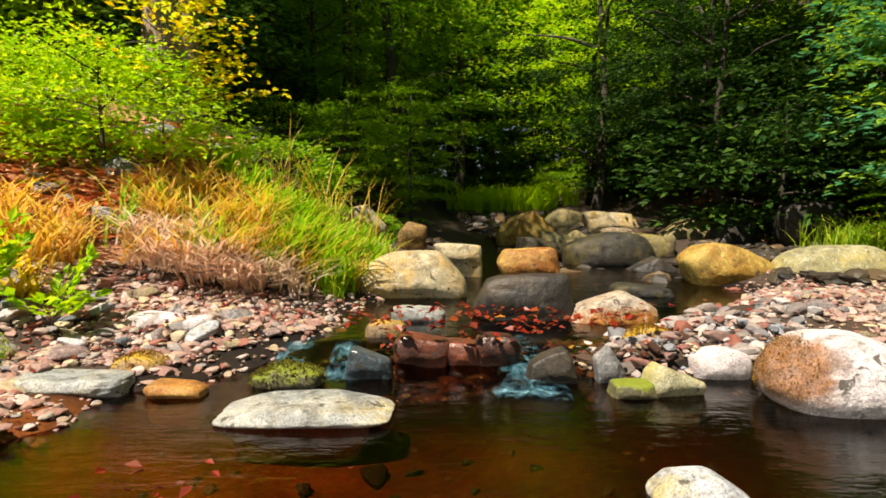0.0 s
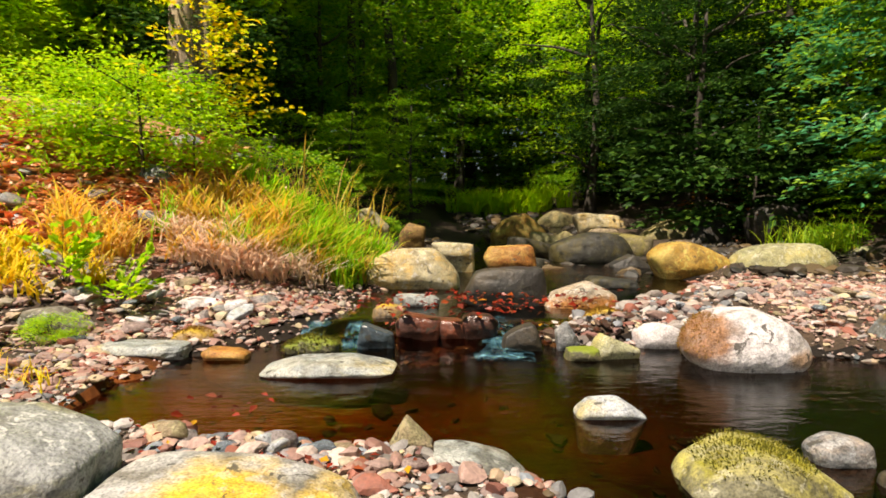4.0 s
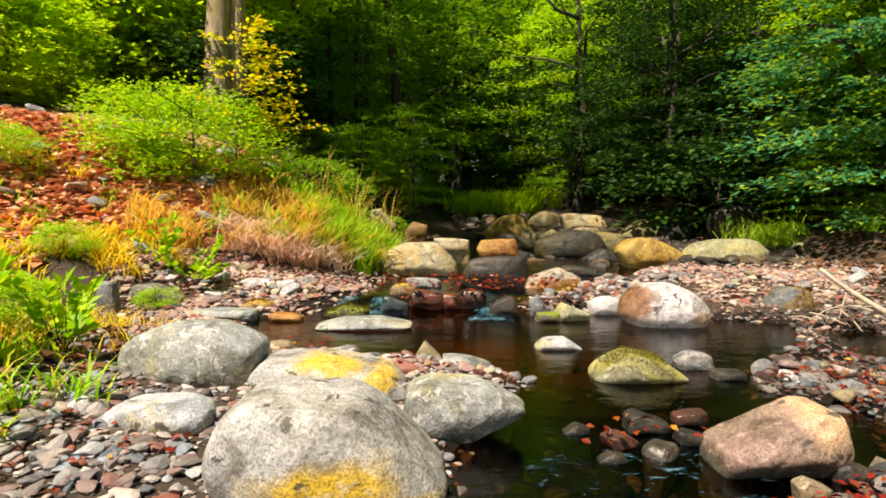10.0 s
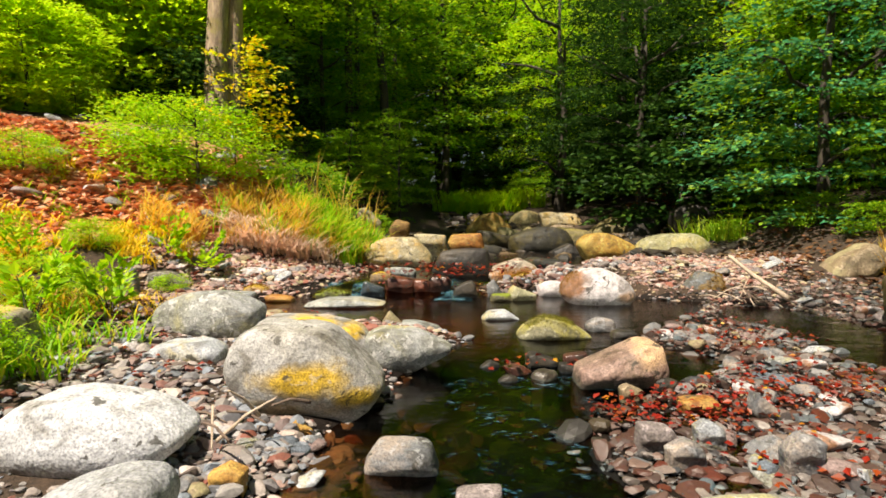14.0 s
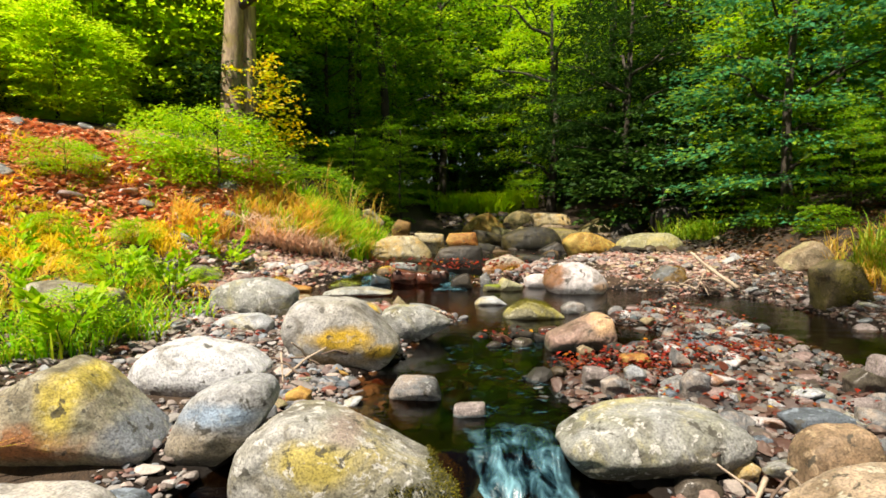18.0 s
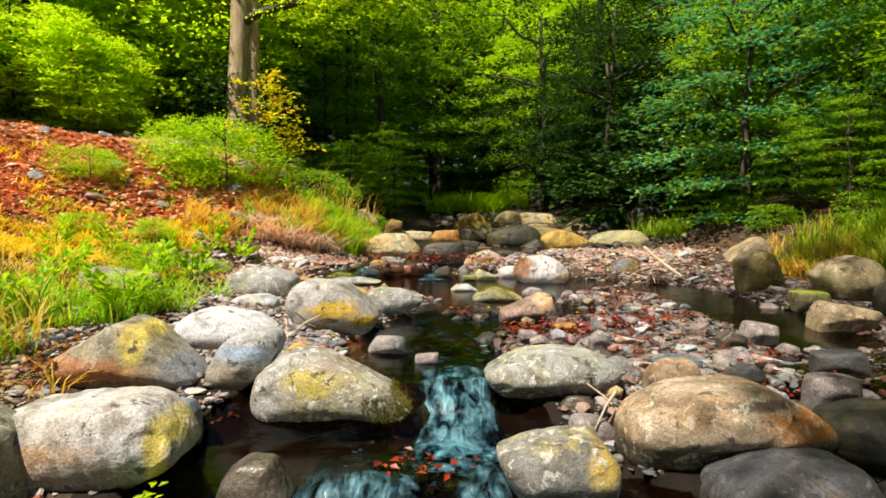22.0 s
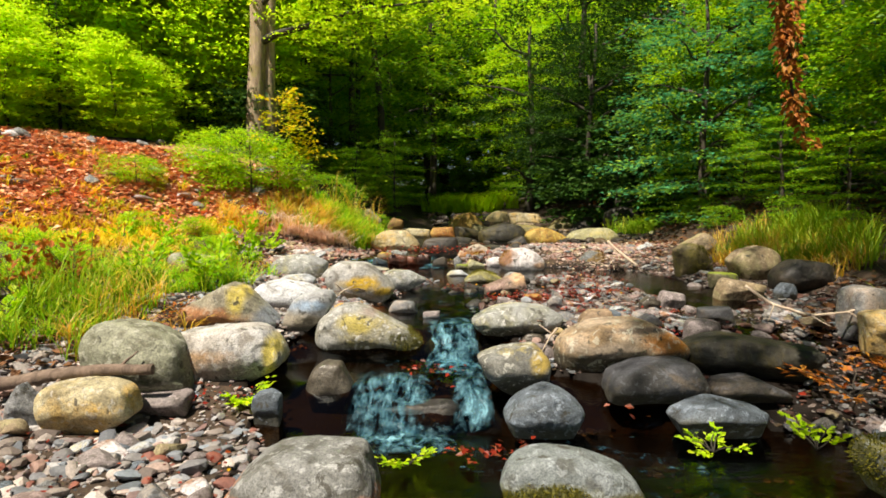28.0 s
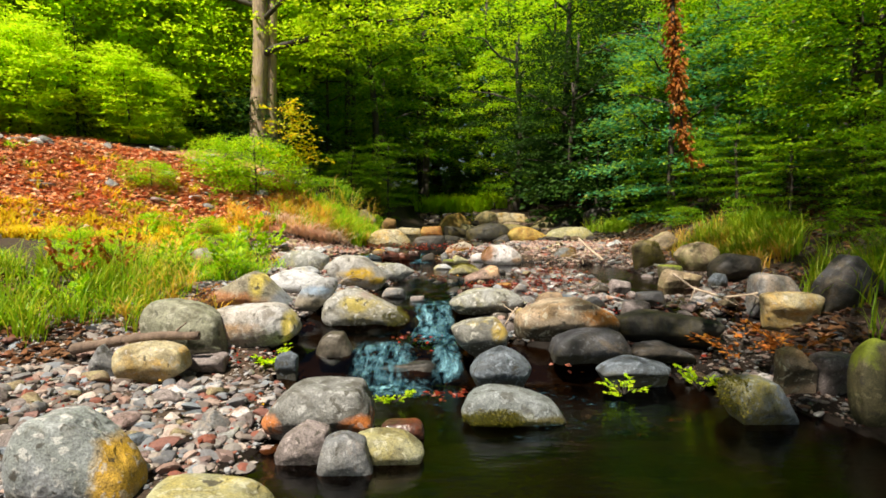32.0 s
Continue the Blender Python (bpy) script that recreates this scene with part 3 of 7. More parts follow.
def water_material():
    """Clear brown peaty water: it tints what lies below and mirrors the wood."""
    n = Nodes("peaty_water")
    v = n.coords(False)
    k = n.t.nodes.new("ShaderNodeMapping")
    k.inputs["Scale"].default_value = (1.0, 2.4, 1.0)
    n.join(v, k.inputs["Vector"])
    h = n.maths("ADD", n.noise(k.outputs[0], 3.0, 3, 0.5, 0.3), n.maths("MULTIPLY", n.noise(k.outputs[0], 14, 3, 0.6), 0.35))
    bp = n.add("ShaderNodeBump", Strength=0.16, Distance=0.05)
    n.join(h, bp.inputs["Height"])
    fr = n.add("ShaderNodeFresnel", IOR=1.34)
    n.join(bp.outputs[0], fr.inputs["Normal"])
    clear = n.add("ShaderNodeBsdfTransparent")
    clear.inputs["Color"].default_value = (0.22, 0.10, 0.035, 1)
    gl = n.add("ShaderNodeBsdfAnisotropic")
    gl.inputs["Roughness"].default_value = 0.06
    gl.inputs["Color"].default_value = (0.85, 0.88, 0.88, 1)
    n.join(bp.outputs[0], gl.inputs["Normal"])
    mx = n.add("ShaderNodeMixShader")
    n.join(fr.outputs[0], mx.inputs[0])
    n.join(clear.outputs[0], mx.inputs[1])
    n.join(gl.outputs[0], mx.inputs[2])
    n.join(mx.outputs[0], n.out.inputs["Surface"])
    return n.m


def foam_material(name, lo, hi, long=6.0, fine=9.0, white=(0.26, 0.52, 0.63)):
    """Broken white water: streaks along the flow over clear water, the sky's blue reflection put into the colour."""
    n = Nodes(name)
    v = n.coords(False)
    k = n.t.nodes.new("ShaderNodeMapping")
    k.inputs["Scale"].default_value = (long, 1.0, 1.0)
    n.join(v, k.inputs["Vector"])
    f = n.noise(k.outputs[0], fine, 5, 0.62, 0.9)
    soft = n.noise(v, 7, 4, 0.6, 0.6)
    both = n.maths("ADD", n.maths("MULTIPLY", f, 0.6), n.maths("MULTIPLY", soft, 0.4))
    n.join(n.mix(n.step(both, lo, hi + 0.06), (0.015, 0.11, 0.17), white), n.p.inputs["Base Color"])
    n.p.inputs["Roughness"].default_value = 0.25
    clear = n.add("ShaderNodeBsdfTransparent")
    clear.inputs["Color"].default_value = (0.80, 0.90, 0.94, 1)
    mx = n.add("ShaderNodeMixShader")
    g = n.t.nodes.new("ShaderNodeSeparateXYZ")
    n.join(n.add("ShaderNodeTexCoord").outputs["Generated"], g.inputs[0])
    rim = n.maths("MULTIPLY", *[n.maths("SUBTRACT", 1.0, n.maths("ABSOLUTE", n.maths("SUBTRACT", n.maths("MULTIPLY", g.outputs[i], 2.0), 1.0), 0.0)) for i in (0, 1)])
    rim = n.step(n.maths("ADD", rim, n.maths("MULTIPLY", n.maths("ADD", n.noise(v, 9, 4, 0.65), -0.5), 1.1)), 0.02, 0.45)
    n.join(n.maths("MULTIPLY", rim, n.step(both, lo, hi)), mx.inputs[0])
    n.join(clear.outputs[0], mx.inputs[1])
    n.join(n.p.outputs[0], mx.inputs[2])
    n.bump(both, 0.7, 0.03)
    n.join(mx.outputs[0], n.out.inputs["Surface"])
    return n.m


def litter_soil():
    """Ground under fallen beech leaves."""
    n = Nodes("leafy_soil")
    v = n.coords(False)
    a, b = n.noise(v, 2.0, 6, 0.65), n.noise(v, 15, 6, 0.8)
    col = n.mix(n.step(a, 0.38, 0.62), (0.44, 0.14, 0.05), (0.56, 0.25, 0.10))
    col = n.mix(n.step(b, 0.36, 0.66), n.mix(0.65, col, (0.03, 0.015, 0.01)), n.mix(0.25, col, (0.75, 0.5, 0.34)))
    n.join(col, n.p.inputs["Base Color"])
    n.p.inputs["Roughness"].default_value = 0.9
    n.bump(b, 0.9, 0.04)
    return n.m


# glints of sky on small ripples, painted as blue-grey flecks
FLECKS = foam_material("riffle", 0.58, 0.68, 0.4, 30, (0.16, 0.24, 0.30))
SOIL, WET_BED, WATER, FOAM, DENSE_FOAM = ground_material(), bed_material(), water_material(), foam_material("white_water", 0.40, 0.70, 3.0, 6.0), foam_material("foam", 0.42, 0.66, 1.4, 10)

# ---- tools for meshes ----


def mesh_of(name, verts, faces, material, smooth=True):
    """A mesh from arrays; faces is an (n, 3) or (n, 4) array."""
    verts, faces = np.asarray(verts, float), np.asarray(faces, int)
    me = bpy.data.meshes.new(name)
    n, k = faces.shape
    me.vertices.add(len(verts))
    me.vertices.foreach_set("co", verts.ravel())
    me.loops.add(n * k)
    me.loops.foreach_set("vertex_index", faces.ravel())
    me.polygons.add(n)
    me.polygons.foreach_set("loop_start", np.arange(0, n * k, k))
    me.polygons.foreach_set("loop_total", np.full(n, k))
    me.polygons.foreach_set("use_smooth", np.full(n, smooth))
    me.materials.append(material)
    me.update(calc_edges=True)
    me.validate()
    return me


def thing(name, label, category, group="", kind="", at=(0, 0, 0), data=None):
    ob = new(name, data)
    ob.location = at
    return tagged(ob, label, category, group, kind)


def part(name, data, parent, label=""):
    ob = new(name, data)
    ob.parent = parent
    return tagged(ob, label)


def ico(level):
    bm = bmesh.new()
    bmesh.ops.create_icosphere(bm, subdivisions=level, radius=1)
    v = np.array([p.co[:] for p in bm.verts])
    f = np.array([[p.index for p in q.verts] for q in bm.faces])
    bm.free()
    return v, f


ICO2, ICO5, ICO6 = ico(2), ico(5), ico(6)


def waves(p, rng, count, freq, amp):
    """Soft bumps: a sum of random plane waves over the points p."""
    out = np.zeros(len(p))
    for _ in range(count):
        d = rng.normal(size=3)
        out += np.sin(p @ (d / np.linalg.norm(d)) * freq * rng.uniform(0.6, 1.5) + rng.uniform(0, 6.28))
    return out * amp / math.sqrt(count)


def smooth(a, lo, hi):
    k = np.clip((a - lo) / (hi - lo), 0, 1)
    return k * k * (3 - 2 * k)


# ---- the ground ----
def water_level(y):
    return np.interp(y, [-40, -3.05, -2.62, -2.15, -1.75, 0.2, 3.25, 3.75, 6, 11, 16, 24, 60], [-0.52, -0.52, -0.30, -0.27, -0.08, -0.01, 0, 0.11, 0.16, 0.34, 0.80, 1.45, 3.2])


def left_edge(y):
    return np.interp(y, [-40, -9, -5.5, -4.7, -4.2, -3.4, -2.6, -2.0, -1.5, -0.7, -0.3, 0.3, 1.05, 1.3, 1.42, 1.5, 1.8, 2.9, 3.1, 3.8, 4.5, 5.1, 6, 7, 9, 12, 16, 24, 60],
                     [-3, -2, -0.95, -0.64, -0.45, -0.55, -0.9, -0.8, -0.35, -0.4, -0.1, 0.0, 0.35, 0.1, -0.7, -1.5, -1.75, -1.9, -1.5, -1.05, -0.9, -0.75, -0.3, 0.1, 0.5, 0.7, 0.2, -0.4, -1])


def right_edge(y):
    return np.interp(y, [-40, -9, -4.2, -3.7, -3.2, -2.5, -1.7, -0.9, -0.45, -0.2, 0.1, 0.4, 0.65, 0.85, 1.3, 2, 2.76, 3.1, 3.35, 3.9, 4.1, 4.4, 5.0, 5.6, 6.5, 8, 11.8, 16, 24, 60],
                     [6, 4.6, 3.4, 3.2, 3.0, 1.3, 1.0, 0.95, 1.1, 1.7, 2.2, 2.3, 2.1, 1.9, 2.1, 2.9, 3.2, 2.4, 0.9, 1.5, 1.9, 2.1, 2.7, 3.2, 3.0, 3.4, 3.6, 3.5, 3.0, 3])


def ground(x, y):
    """Height of the ground, in metres over the middle pool."""
    x, y = np.asarray(x, float), np.asarray(y, float)
    lvl = water_level(y)
    dl, dr = left_edge(y) - x, x - right_edge(y)
    inside = np.minimum(-dl, -dr)
    depth = np.interp(y, [-9, -3, -2.4, -1, 1, 3, 3.6, 5, 8, 12, 30], [0.34, 0.28, 0.14, 0.15, 0.17, 0.17, 0.08, 0.15, 0.10, 0.06, 0.05])
    low = smooth(-y, 0.9, 1.6) * smooth(y, -4.6, -3.8)
    low = np.maximum(low, smooth(y, 1.2, 1.45) * smooth(-y, -2.5, -2.2) * (x < 0.6))
    bed = lvl + 0.03 - (depth + 0.03) * (smooth(inside, -0.05, 0.55) * (1 - low) + smooth(inside, -0.12, 0.16) * low)
    # left side: shingle, then bank
    rise = np.interp(y, [-9, -4, -2.5, 0, 2, 3.8, 5, 8, 20], [0.10, 0.10, 0.10, 0.09, 0.10, 0.09, 0.34, 0.30, 0.2])
    left = lvl + 0.03 + 0.03 * smooth(dl, 0, 0.4) + rise * np.clip(dl - 0.3, 0, 4) + 0.12 * np.clip(dl - 4.3, 0, 30) ** 0.8
    u = -0.62 * (x + 3.2) + 0.78 * (y - 4.3)
    slope = np.interp(u, [-9, -5, -2.5, -0.4, 0.4, 3.3, 4.2, 12, 60], [-1.5, -0.3, 0.30, 0.55, 0.80, 2.45, 2.70, 2.9, 5.0])
    slope = lvl + (slope - lvl) * smooth((dl - 0.4) / (1.8 + 0.9 * np.clip(y - 6, 0, 2.6)), 0, 1)
    mound = 0.42 * np.exp(-((x + 1.9) / 0.9) ** 2 - ((y - 5.9) / 0.8) ** 2)
    left = np.maximum(left, slope) + mound * smooth(dl, 0, 0.6)
    # right side: bars, a back channel, then bank
    bank_x = np.interp(y, [-9, -4, -2.5, -1, 0.5, 3, 6, 10, 16, 24], [5.4, 3.7, 3.9, 4.5, 4.9, 5.5, 5.3, 6.4, 5.2, 4.4])
    bar = np.interp(y, [-4, -2, 0, 2, 3.2, 4.2, 5.2, 8], [0.0, -0.03, -0.036, -0.03, 0.10, 0.16, 0.12, 0.1])
    right = lvl + 0.03 + bar * smooth(dr, 0, 0.35)
    chan = np.abs(x - np.interp(y, [-3.2, -2.2, -1, 0.8, 2.3], [3.3, 3.3, 3.5, 3.55, 3.3]))
    right = right - 0.20 * (1 - smooth(chan, 0.12, 0.55)) * smooth(y, -1.2, -0.4) * (1 - smooth(y, 2.0, 2.7))
    right = right + 0.15 * np.exp(-((x - 4.5) / 0.55) ** 2 - ((y - 0.8) / 0.9) ** 2)
    b = np.clip(x - bank_x, 0, 60)
    right = right + np.minimum(b * 0.42, 0.75 + 0.10 * b)
    z = np.where(dl > 0, left, np.where(dr > 0, right, bed))
    z = z + 0.02 * np.sin(2.3 * x + 1.1 * y) * np.sin(1.7 * y - 0.6 * x) + 0.009 * np.sin(9 * x + 4 * y) * np.sin(8 * y - 3 * x)
    far = np.hypot(x, y - 5)
    z = z + 0.03 * np.clip(far - 30, 0, 40) * smooth(np.abs(x - 1), 3, 12) + 0.03 * np.clip(far - 60, 0, 300)
    return z


def ladder(lo, a, b, hi, step, growth):
    """Places from lo to hi, at even steps between a and b and ever wider steps outside."""
    mid = list(np.arange(a, b, step))
    out, s, p = [], step, b
    while p < hi:
        out.append(p)
        s *= growth
        p += s
    inn, s, p = [], step, a
    while p > lo:
        s *= growth
        p -= s
        inn.append(p)
    return np.array(inn[::-1] + mid + out + [hi])


def grid_mesh(name, xs, ys, height, material):
    gx, gy = np.meshgrid(xs, ys)
    v = np.stack([gx.ravel(), gy.ravel(), height(gx, gy).ravel()], 1)
    nx, ny = len(xs), len(ys)
    i = (np.arange(ny - 1)[:, None] * nx + np.arange(nx - 1)[None]).ravel()
    return mesh_of(name, v, np.stack([i, i + 1, i + nx + 1, i + nx], 1), material)


earth = thing("ground", "reddish brown stream bed and leafy forest floor", "ground", kind="structure",
      data=grid_mesh("ground", ladder(-260, -6, 6, 260, 0.06, 1.12), ladder(-200, -6, 9, 320, 0.06, 1.10), ground, SOIL))


earth.data.materials.append(WET_BED)
earth.data.materials.append(litter_soil())
mid = np.zeros(len(earth.data.polygons) * 3)
earth.data.polygons.foreach_get("center", mid)
mid = mid.reshape(-1, 3)
under = (mid[:, 2] < water_level(mid[:, 1]) + 0.05) & (np.abs(mid[:, 0]) < 7) & (mid[:, 1] < 30)
upslope = -0.62 * (mid[:, 0] + 3.2) + 0.78 * (mid[:, 1] - 4.3)
leafy = (upslope > -0.5 + 0.3 * np.sin(3 * mid[:, 0] + 2 * mid[:, 1])) & (upslope < 3.8) & (mid[:, 0] < left_edge(mid[:, 1]) - 1.6) & (mid[:, 1] < 7.5)
earth.data.polygons.foreach_set("material_index", np.where(under, 1, np.where(leafy, 2, 0)).astype(np.int32))


def ripple(x, y):
    fall = np.exp(-((y - 3.5) / 0.3) ** 2) + np.exp(-((y + 1.95) / 0.25) ** 2) + np.exp(-((y + 2.8) / 0.3) ** 2) + 0.4 * np.exp(-((y + 0.6) / 0.8) ** 2)
    return water_level(y) + 0.012 * fall * (np.sin(11 * x + 5 * y) + np.sin(17 * x - 13 * y))


water = thing("water", "clear brown peaty stream water over a rocky bed", "water", kind="structure",
              data=grid_mesh("water", np.arange(-3.2, 5.6, 0.08), np.concatenate([np.arange(-14, -6, 0.5), np.arange(-6, 7, 0.06), np.arange(7, 30, 0.5)]), ripple, WATER))
water.visible_shadow = False

# ---- boulders ----
# each kind: how sharp its edges are, how many worn facets go round it, how uneven they are, lean of the top
SHAPE = {
    "round": (6, 9, 0.10, 0.08), "wedge": (9, 8, 0.16, 0.24), "wedge2": (14, 7, 0.20, 0.30), "shard": (18, 7, 0.26, 0.26),
    "block": (16, 6, 0.18, 0.10), "flat": (10, 8, 0.14, 0.12), "flat2": (14, 8, 0.14, 0.06),
    "peak": (12, 5, 0.22, 0.10), "egg": (7, 9, 0.12, 0.26),
}
made_stones, stone_things = [], []
CORE = 0.42  # height of a stone's core, over its height


def worn_stone(rim, sharp, rng, fullness):
    """A rounded stone between worn facets. rim: the facets round its outline, each a direction in degrees and its distance from the core."""
    normals, offsets = [(0, -1, 0), (0, 1, 0), (0, 0, -1), (0, -0.72, -0.69), (0, 0.7, -0.71)], [1.0, 1.0, 0.75, 0.77, 0.8]
    for angle, off in rim:
        a = radians(angle)
        for tip, full in ((0, 1), (-38, fullness), (38, 0.8), (-64, fullness * 1.1)):
            c, q = math.cos(radians(tip)), math.sin(radians(tip))
            normals.append((math.cos(a) * c, q, math.sin(a) * c))
            offsets.append(off * c + full * abs(q) * 0.72 * rng.uniform(0.86, 1.08) if tip else off)
    d = ICO6[0] if sharp > 0 else ICO5[0]
    hit = np.clip(d @ np.array(normals).T / np.array(offsets), 1e-6, None)
    edge = 1.5 * abs(sharp)
    r = (hit ** edge).sum(1) ** (-1 / edge)
    return d * r[:, None]


def boulder_mesh(w, d, h, shape, material, seed, lean=None, deep=0.0):
    rng = np.random.default_rng(seed)
    if isinstance(shape, tuple):  # a stone whose own facets are known
        rim, sharp = shape
        tilt, big = lean or 0.0, True
    else:
        sharp, count, uneven, tilt = SHAPE[shape]
        tilt = tilt if lean is None else lean
        big = w > 0.25
        rim = [((k + rng.uniform(-0.3, 0.3)) * 360 / count, (1.0 if abs(math.cos(k * 6.283 / count)) > 0.6 else 0.60) - rng.uniform(0, 2 * uneven)) for k in range(count) if math.sin(k * 6.283 / count) > -0.6]
    v = worn_stone(rim, sharp if w > 0.42 else -sharp, rng, rng.uniform(0.8, 1.05))
    f = ICO6[1] if w > 0.42 else ICO5[1]
    way = v / np.linalg.norm(v, axis=1, keepdims=True)
    rough = 0.020 if big else 0.03
    s = 1 + waves(way, rng, 6, 3.2, rough) + waves(way, rng, 8, 8.0, rough * 0.55) + waves(way, rng, 10, 21.0, rough * 0.30) + waves(way, rng, 12, 48.0, rough * 0.12)
    s -= 0.035 * smooth(waves(way, rng, 7, 11.0, 1.0), 1.0, 1.8)  # chips
    v = v * s[:, None]
    v[:, 0] = (v[:, 0] - v[:, 0].min()) / np.ptp(v[:, 0]) * 2 - 1
    v[:, 1] /= np.abs(v[:, 1]).max()
    z = (v[:, 2] + CORE) / (v[:, 2].max() + CORE) * h
    z = np.where(z > 0, z * (1 - tilt * np.clip(v[:, 0] + 0.25, -0.2, 1.3)), z)
    z *= h / z.max()
    below = max(min(0.35 * h, 0.12), deep)
    z = np.where(z < 0, z * below / -z.min(), z)
    return mesh_of("boulder", np.stack([v[:, 0] * w / 2, v[:, 1] * d / 2, z], 1), f, material)


def stone_foot(x, y, z):
    """How far a stone reaches down: to the bed, unless it sits on another stone."""
    d = z - float(ground(x, y)) + 0.06
    return d if d < 0.3 else 0.12


def boulder(x, y, z, w, d, h, yaw, stone, shape, lean=None):
    seed = 11 + len(made_stones) * 7
    material, label = STONE[stone]
    size = "boulder" if w > 0.3 else "stone"
    ob = thing(size, label if size == "boulder" else "small " + " ".join(label.replace("boulder", "stone").split()[:8]), size, "stones of the stream", data=boulder_mesh(w, d, h, shape, material, seed, lean, stone_foot(x, y, z)))
    ob.matrix_world = pose(x, y, z, 0, 0, yaw)
    made_stones.append((x, y, w, d, h, z))
    stone_things.append(ob)
    return ob


boulder(-0.29, 5.56, 0.14, 1.06, 0.74, 0.44, 0, "cream", (((138, 0.79), (114, 0.64), (86, 0.56), (39, 0.72), (0, 1.00), (-170, 0.97)), 10))
boulder(-0.90, 6.60, 0.22, 0.66, 0.46, 0.44, 0, "cream", (((138, 0.78), (102, 0.58), (77, 0.55), (15, 0.95), (-131, 0.61)), 9))
boulder(-1.04, 7.93, 0.70, 0.52, 0.37, 0.35, 10, "cream", "block")
boulder(-0.42, 7.82, 0.55, 0.41, 0.29, 0.27, 0, "ochre", "round")
boulder(0.18, 6.81, 0.34, 0.57, 0.40, 0.24, 0, "cream", "flat")
boulder(0.71, 4.68, 0.40, 0.53, 0.37, 0.26, 0, "orange", (((147, 0.89), (93, 0.53), (11, 0.98), (-149, 0.81)), 14))
boulder(0.62, 4.52, 0.06, 0.78, 0.55, 0.41, 0, "dark", (((155, 0.83), (104, 0.62), (90, 0.58), (11, 0.99), (-13, 0.97), (-115, 0.59)), 14))
boulder(1.55, 10.83, 0.36, 1.10, 0.76, 0.61, 0, "yellow", (((136, 0.62), (107, 0.49), (51, 0.60), (-31, 0.88), (-167, 1.01)), 10))
boulder(2.99, 14.30, 0.50, 0.96, 0.77, 0.53, 0, "olive", "round")
boulder(3.75, 12.85, 0.50, 1.27, 1.01, 0.47, 0, "cream", "flat")
boulder(1.30, 4.39, 0.04, 0.65, 0.45, 0.30, 0, "ochretop", (((145, 0.73), (110, 0.45), (62, 0.65), (1, 0.99), (-162, 1.00)), 12))
boulder(1.98, 2.80, -0.01, 0.76, 0.61, 0.37, 0, "white", (((168, 0.94), (129, 0.76), (90, 0.58), (53, 0.65), (13, 0.91), (-47, 0.91), (-131, 0.81)), 7))
boulder(3.12, 6.30, 0.16, 1.02, 0.72, 0.45, 0, "yellow", (((134, 0.82), (96, 0.58), (62, 0.48), (29, 0.76), (-62, 0.68), (-157, 0.85)), 9))
boulder(4.66, 10.79, 0.30, 1.33, 0.93, 0.53, 0, "olive", "round")
boulder(4.96, 9.82, 0.25, 0.79, 0.55, 0.61, 0, "dark", "round")
boulder(4.08, 5.96, 0.15, 1.18, 0.83, 0.46, 0, "pale", (((149, 0.86), (109, 0.62), (90, 0.58), (48, 0.84), (2, 0.99), (-146, 0.82)), 8))
boulder(6.62, 9.74, 0.35, 0.81, 0.57, 0.38, 0, "mossy", "round")
boulder(5.86, 9.12, 0.50, 1.13, 0.79, 0.63, 0, "dark", "round")
boulder(1.35, 3.64, 0.02, 0.43, 0.34, 0.20, 0, "mossy_or", "round")
boulder(0.94, 3.18, 0.00, 0.18, 0.14, 0.20, 0, "grey", "block")
boulder(1.60, 3.29, 0.00, 0.35, 0.28, 0.17, 0, "white", "round")
boulder(0.99, 2.94, -0.01, 0.26, 0.21, 0.08, 0, "mossy", "flat")
boulder(1.20, 2.99, 0.00, 0.31, 0.24, 0.15, 10, "pale", "block")
boulder(2.02, 4.00, 0.06, 0.47, 0.33, 0.17, 0, "white", "flat")
boulder(-0.64, 2.65, -0.01, 0.82, 0.50, 0.09, 0, "slab", (((139, 0.61), (100, 0.51), (45, 0.65), (-35, 0.87), (-149, 0.97)), 12))
boulder(0.86, 1.87, -0.01, 0.34, 0.20, 0.09, 0, "greywhite", (((149, 0.74), (97, 0.54), (37, 0.55), (-58, 0.88), (-160, 1.02)), 10))
boulder(1.19, 1.18, -0.02, 0.56, 0.45, 0.16, 0, "mossytop", (((153, 0.74), (125, 0.59), (71, 0.48), (40, 0.55), (-52, 0.88), (-138, 0.97)), 10))
boulder(1.61, 1.36, -0.01, 0.24, 0.19, 0.11, 0, "grey", "round")
boulder(0.21, 1.24, 0.00, 0.37, 0.26, 0.10, 0, "slab", (((92, 0.59), (67, 0.42), (31, 0.66), (-124, 0.68), (-172, 0.91)), 12))
boulder(-0.07, 1.42, 0.03, 0.18, 0.14, 0.12, 0, "tan", "peak")
boulder(0.29, 0.89, -0.01, 0.12, 0.10, 0.06, 0, "grey", "round")
boulder(1.72, 1.14, -0.02, 0.21, 0.17, 0.06, 0, "dark", "flat")
boulder(3.24, 3.09, 0.00, 0.45, 0.36, 0.29, 0, "mossyblue", "round")
boulder(-2.71, 3.20, 0.05, 0.54, 0.43, 0.25, 0, "mossydark", (((154, 0.92), (96, 0.57), (56, 0.55), (11, 0.92), (-168, 0.97)), 10))
boulder(-1.93, 3.82, 0.06, 0.43, 0.34, 0.22, 0, "white", "round")
boulder(-1.17, 4.21, 0.04, 0.28, 0.23, 0.16, 0, "pink", "round")
boulder(-1.74, 3.26, 0.00, 0.34, 0.27, 0.14, 0, "mossy_or", "round")
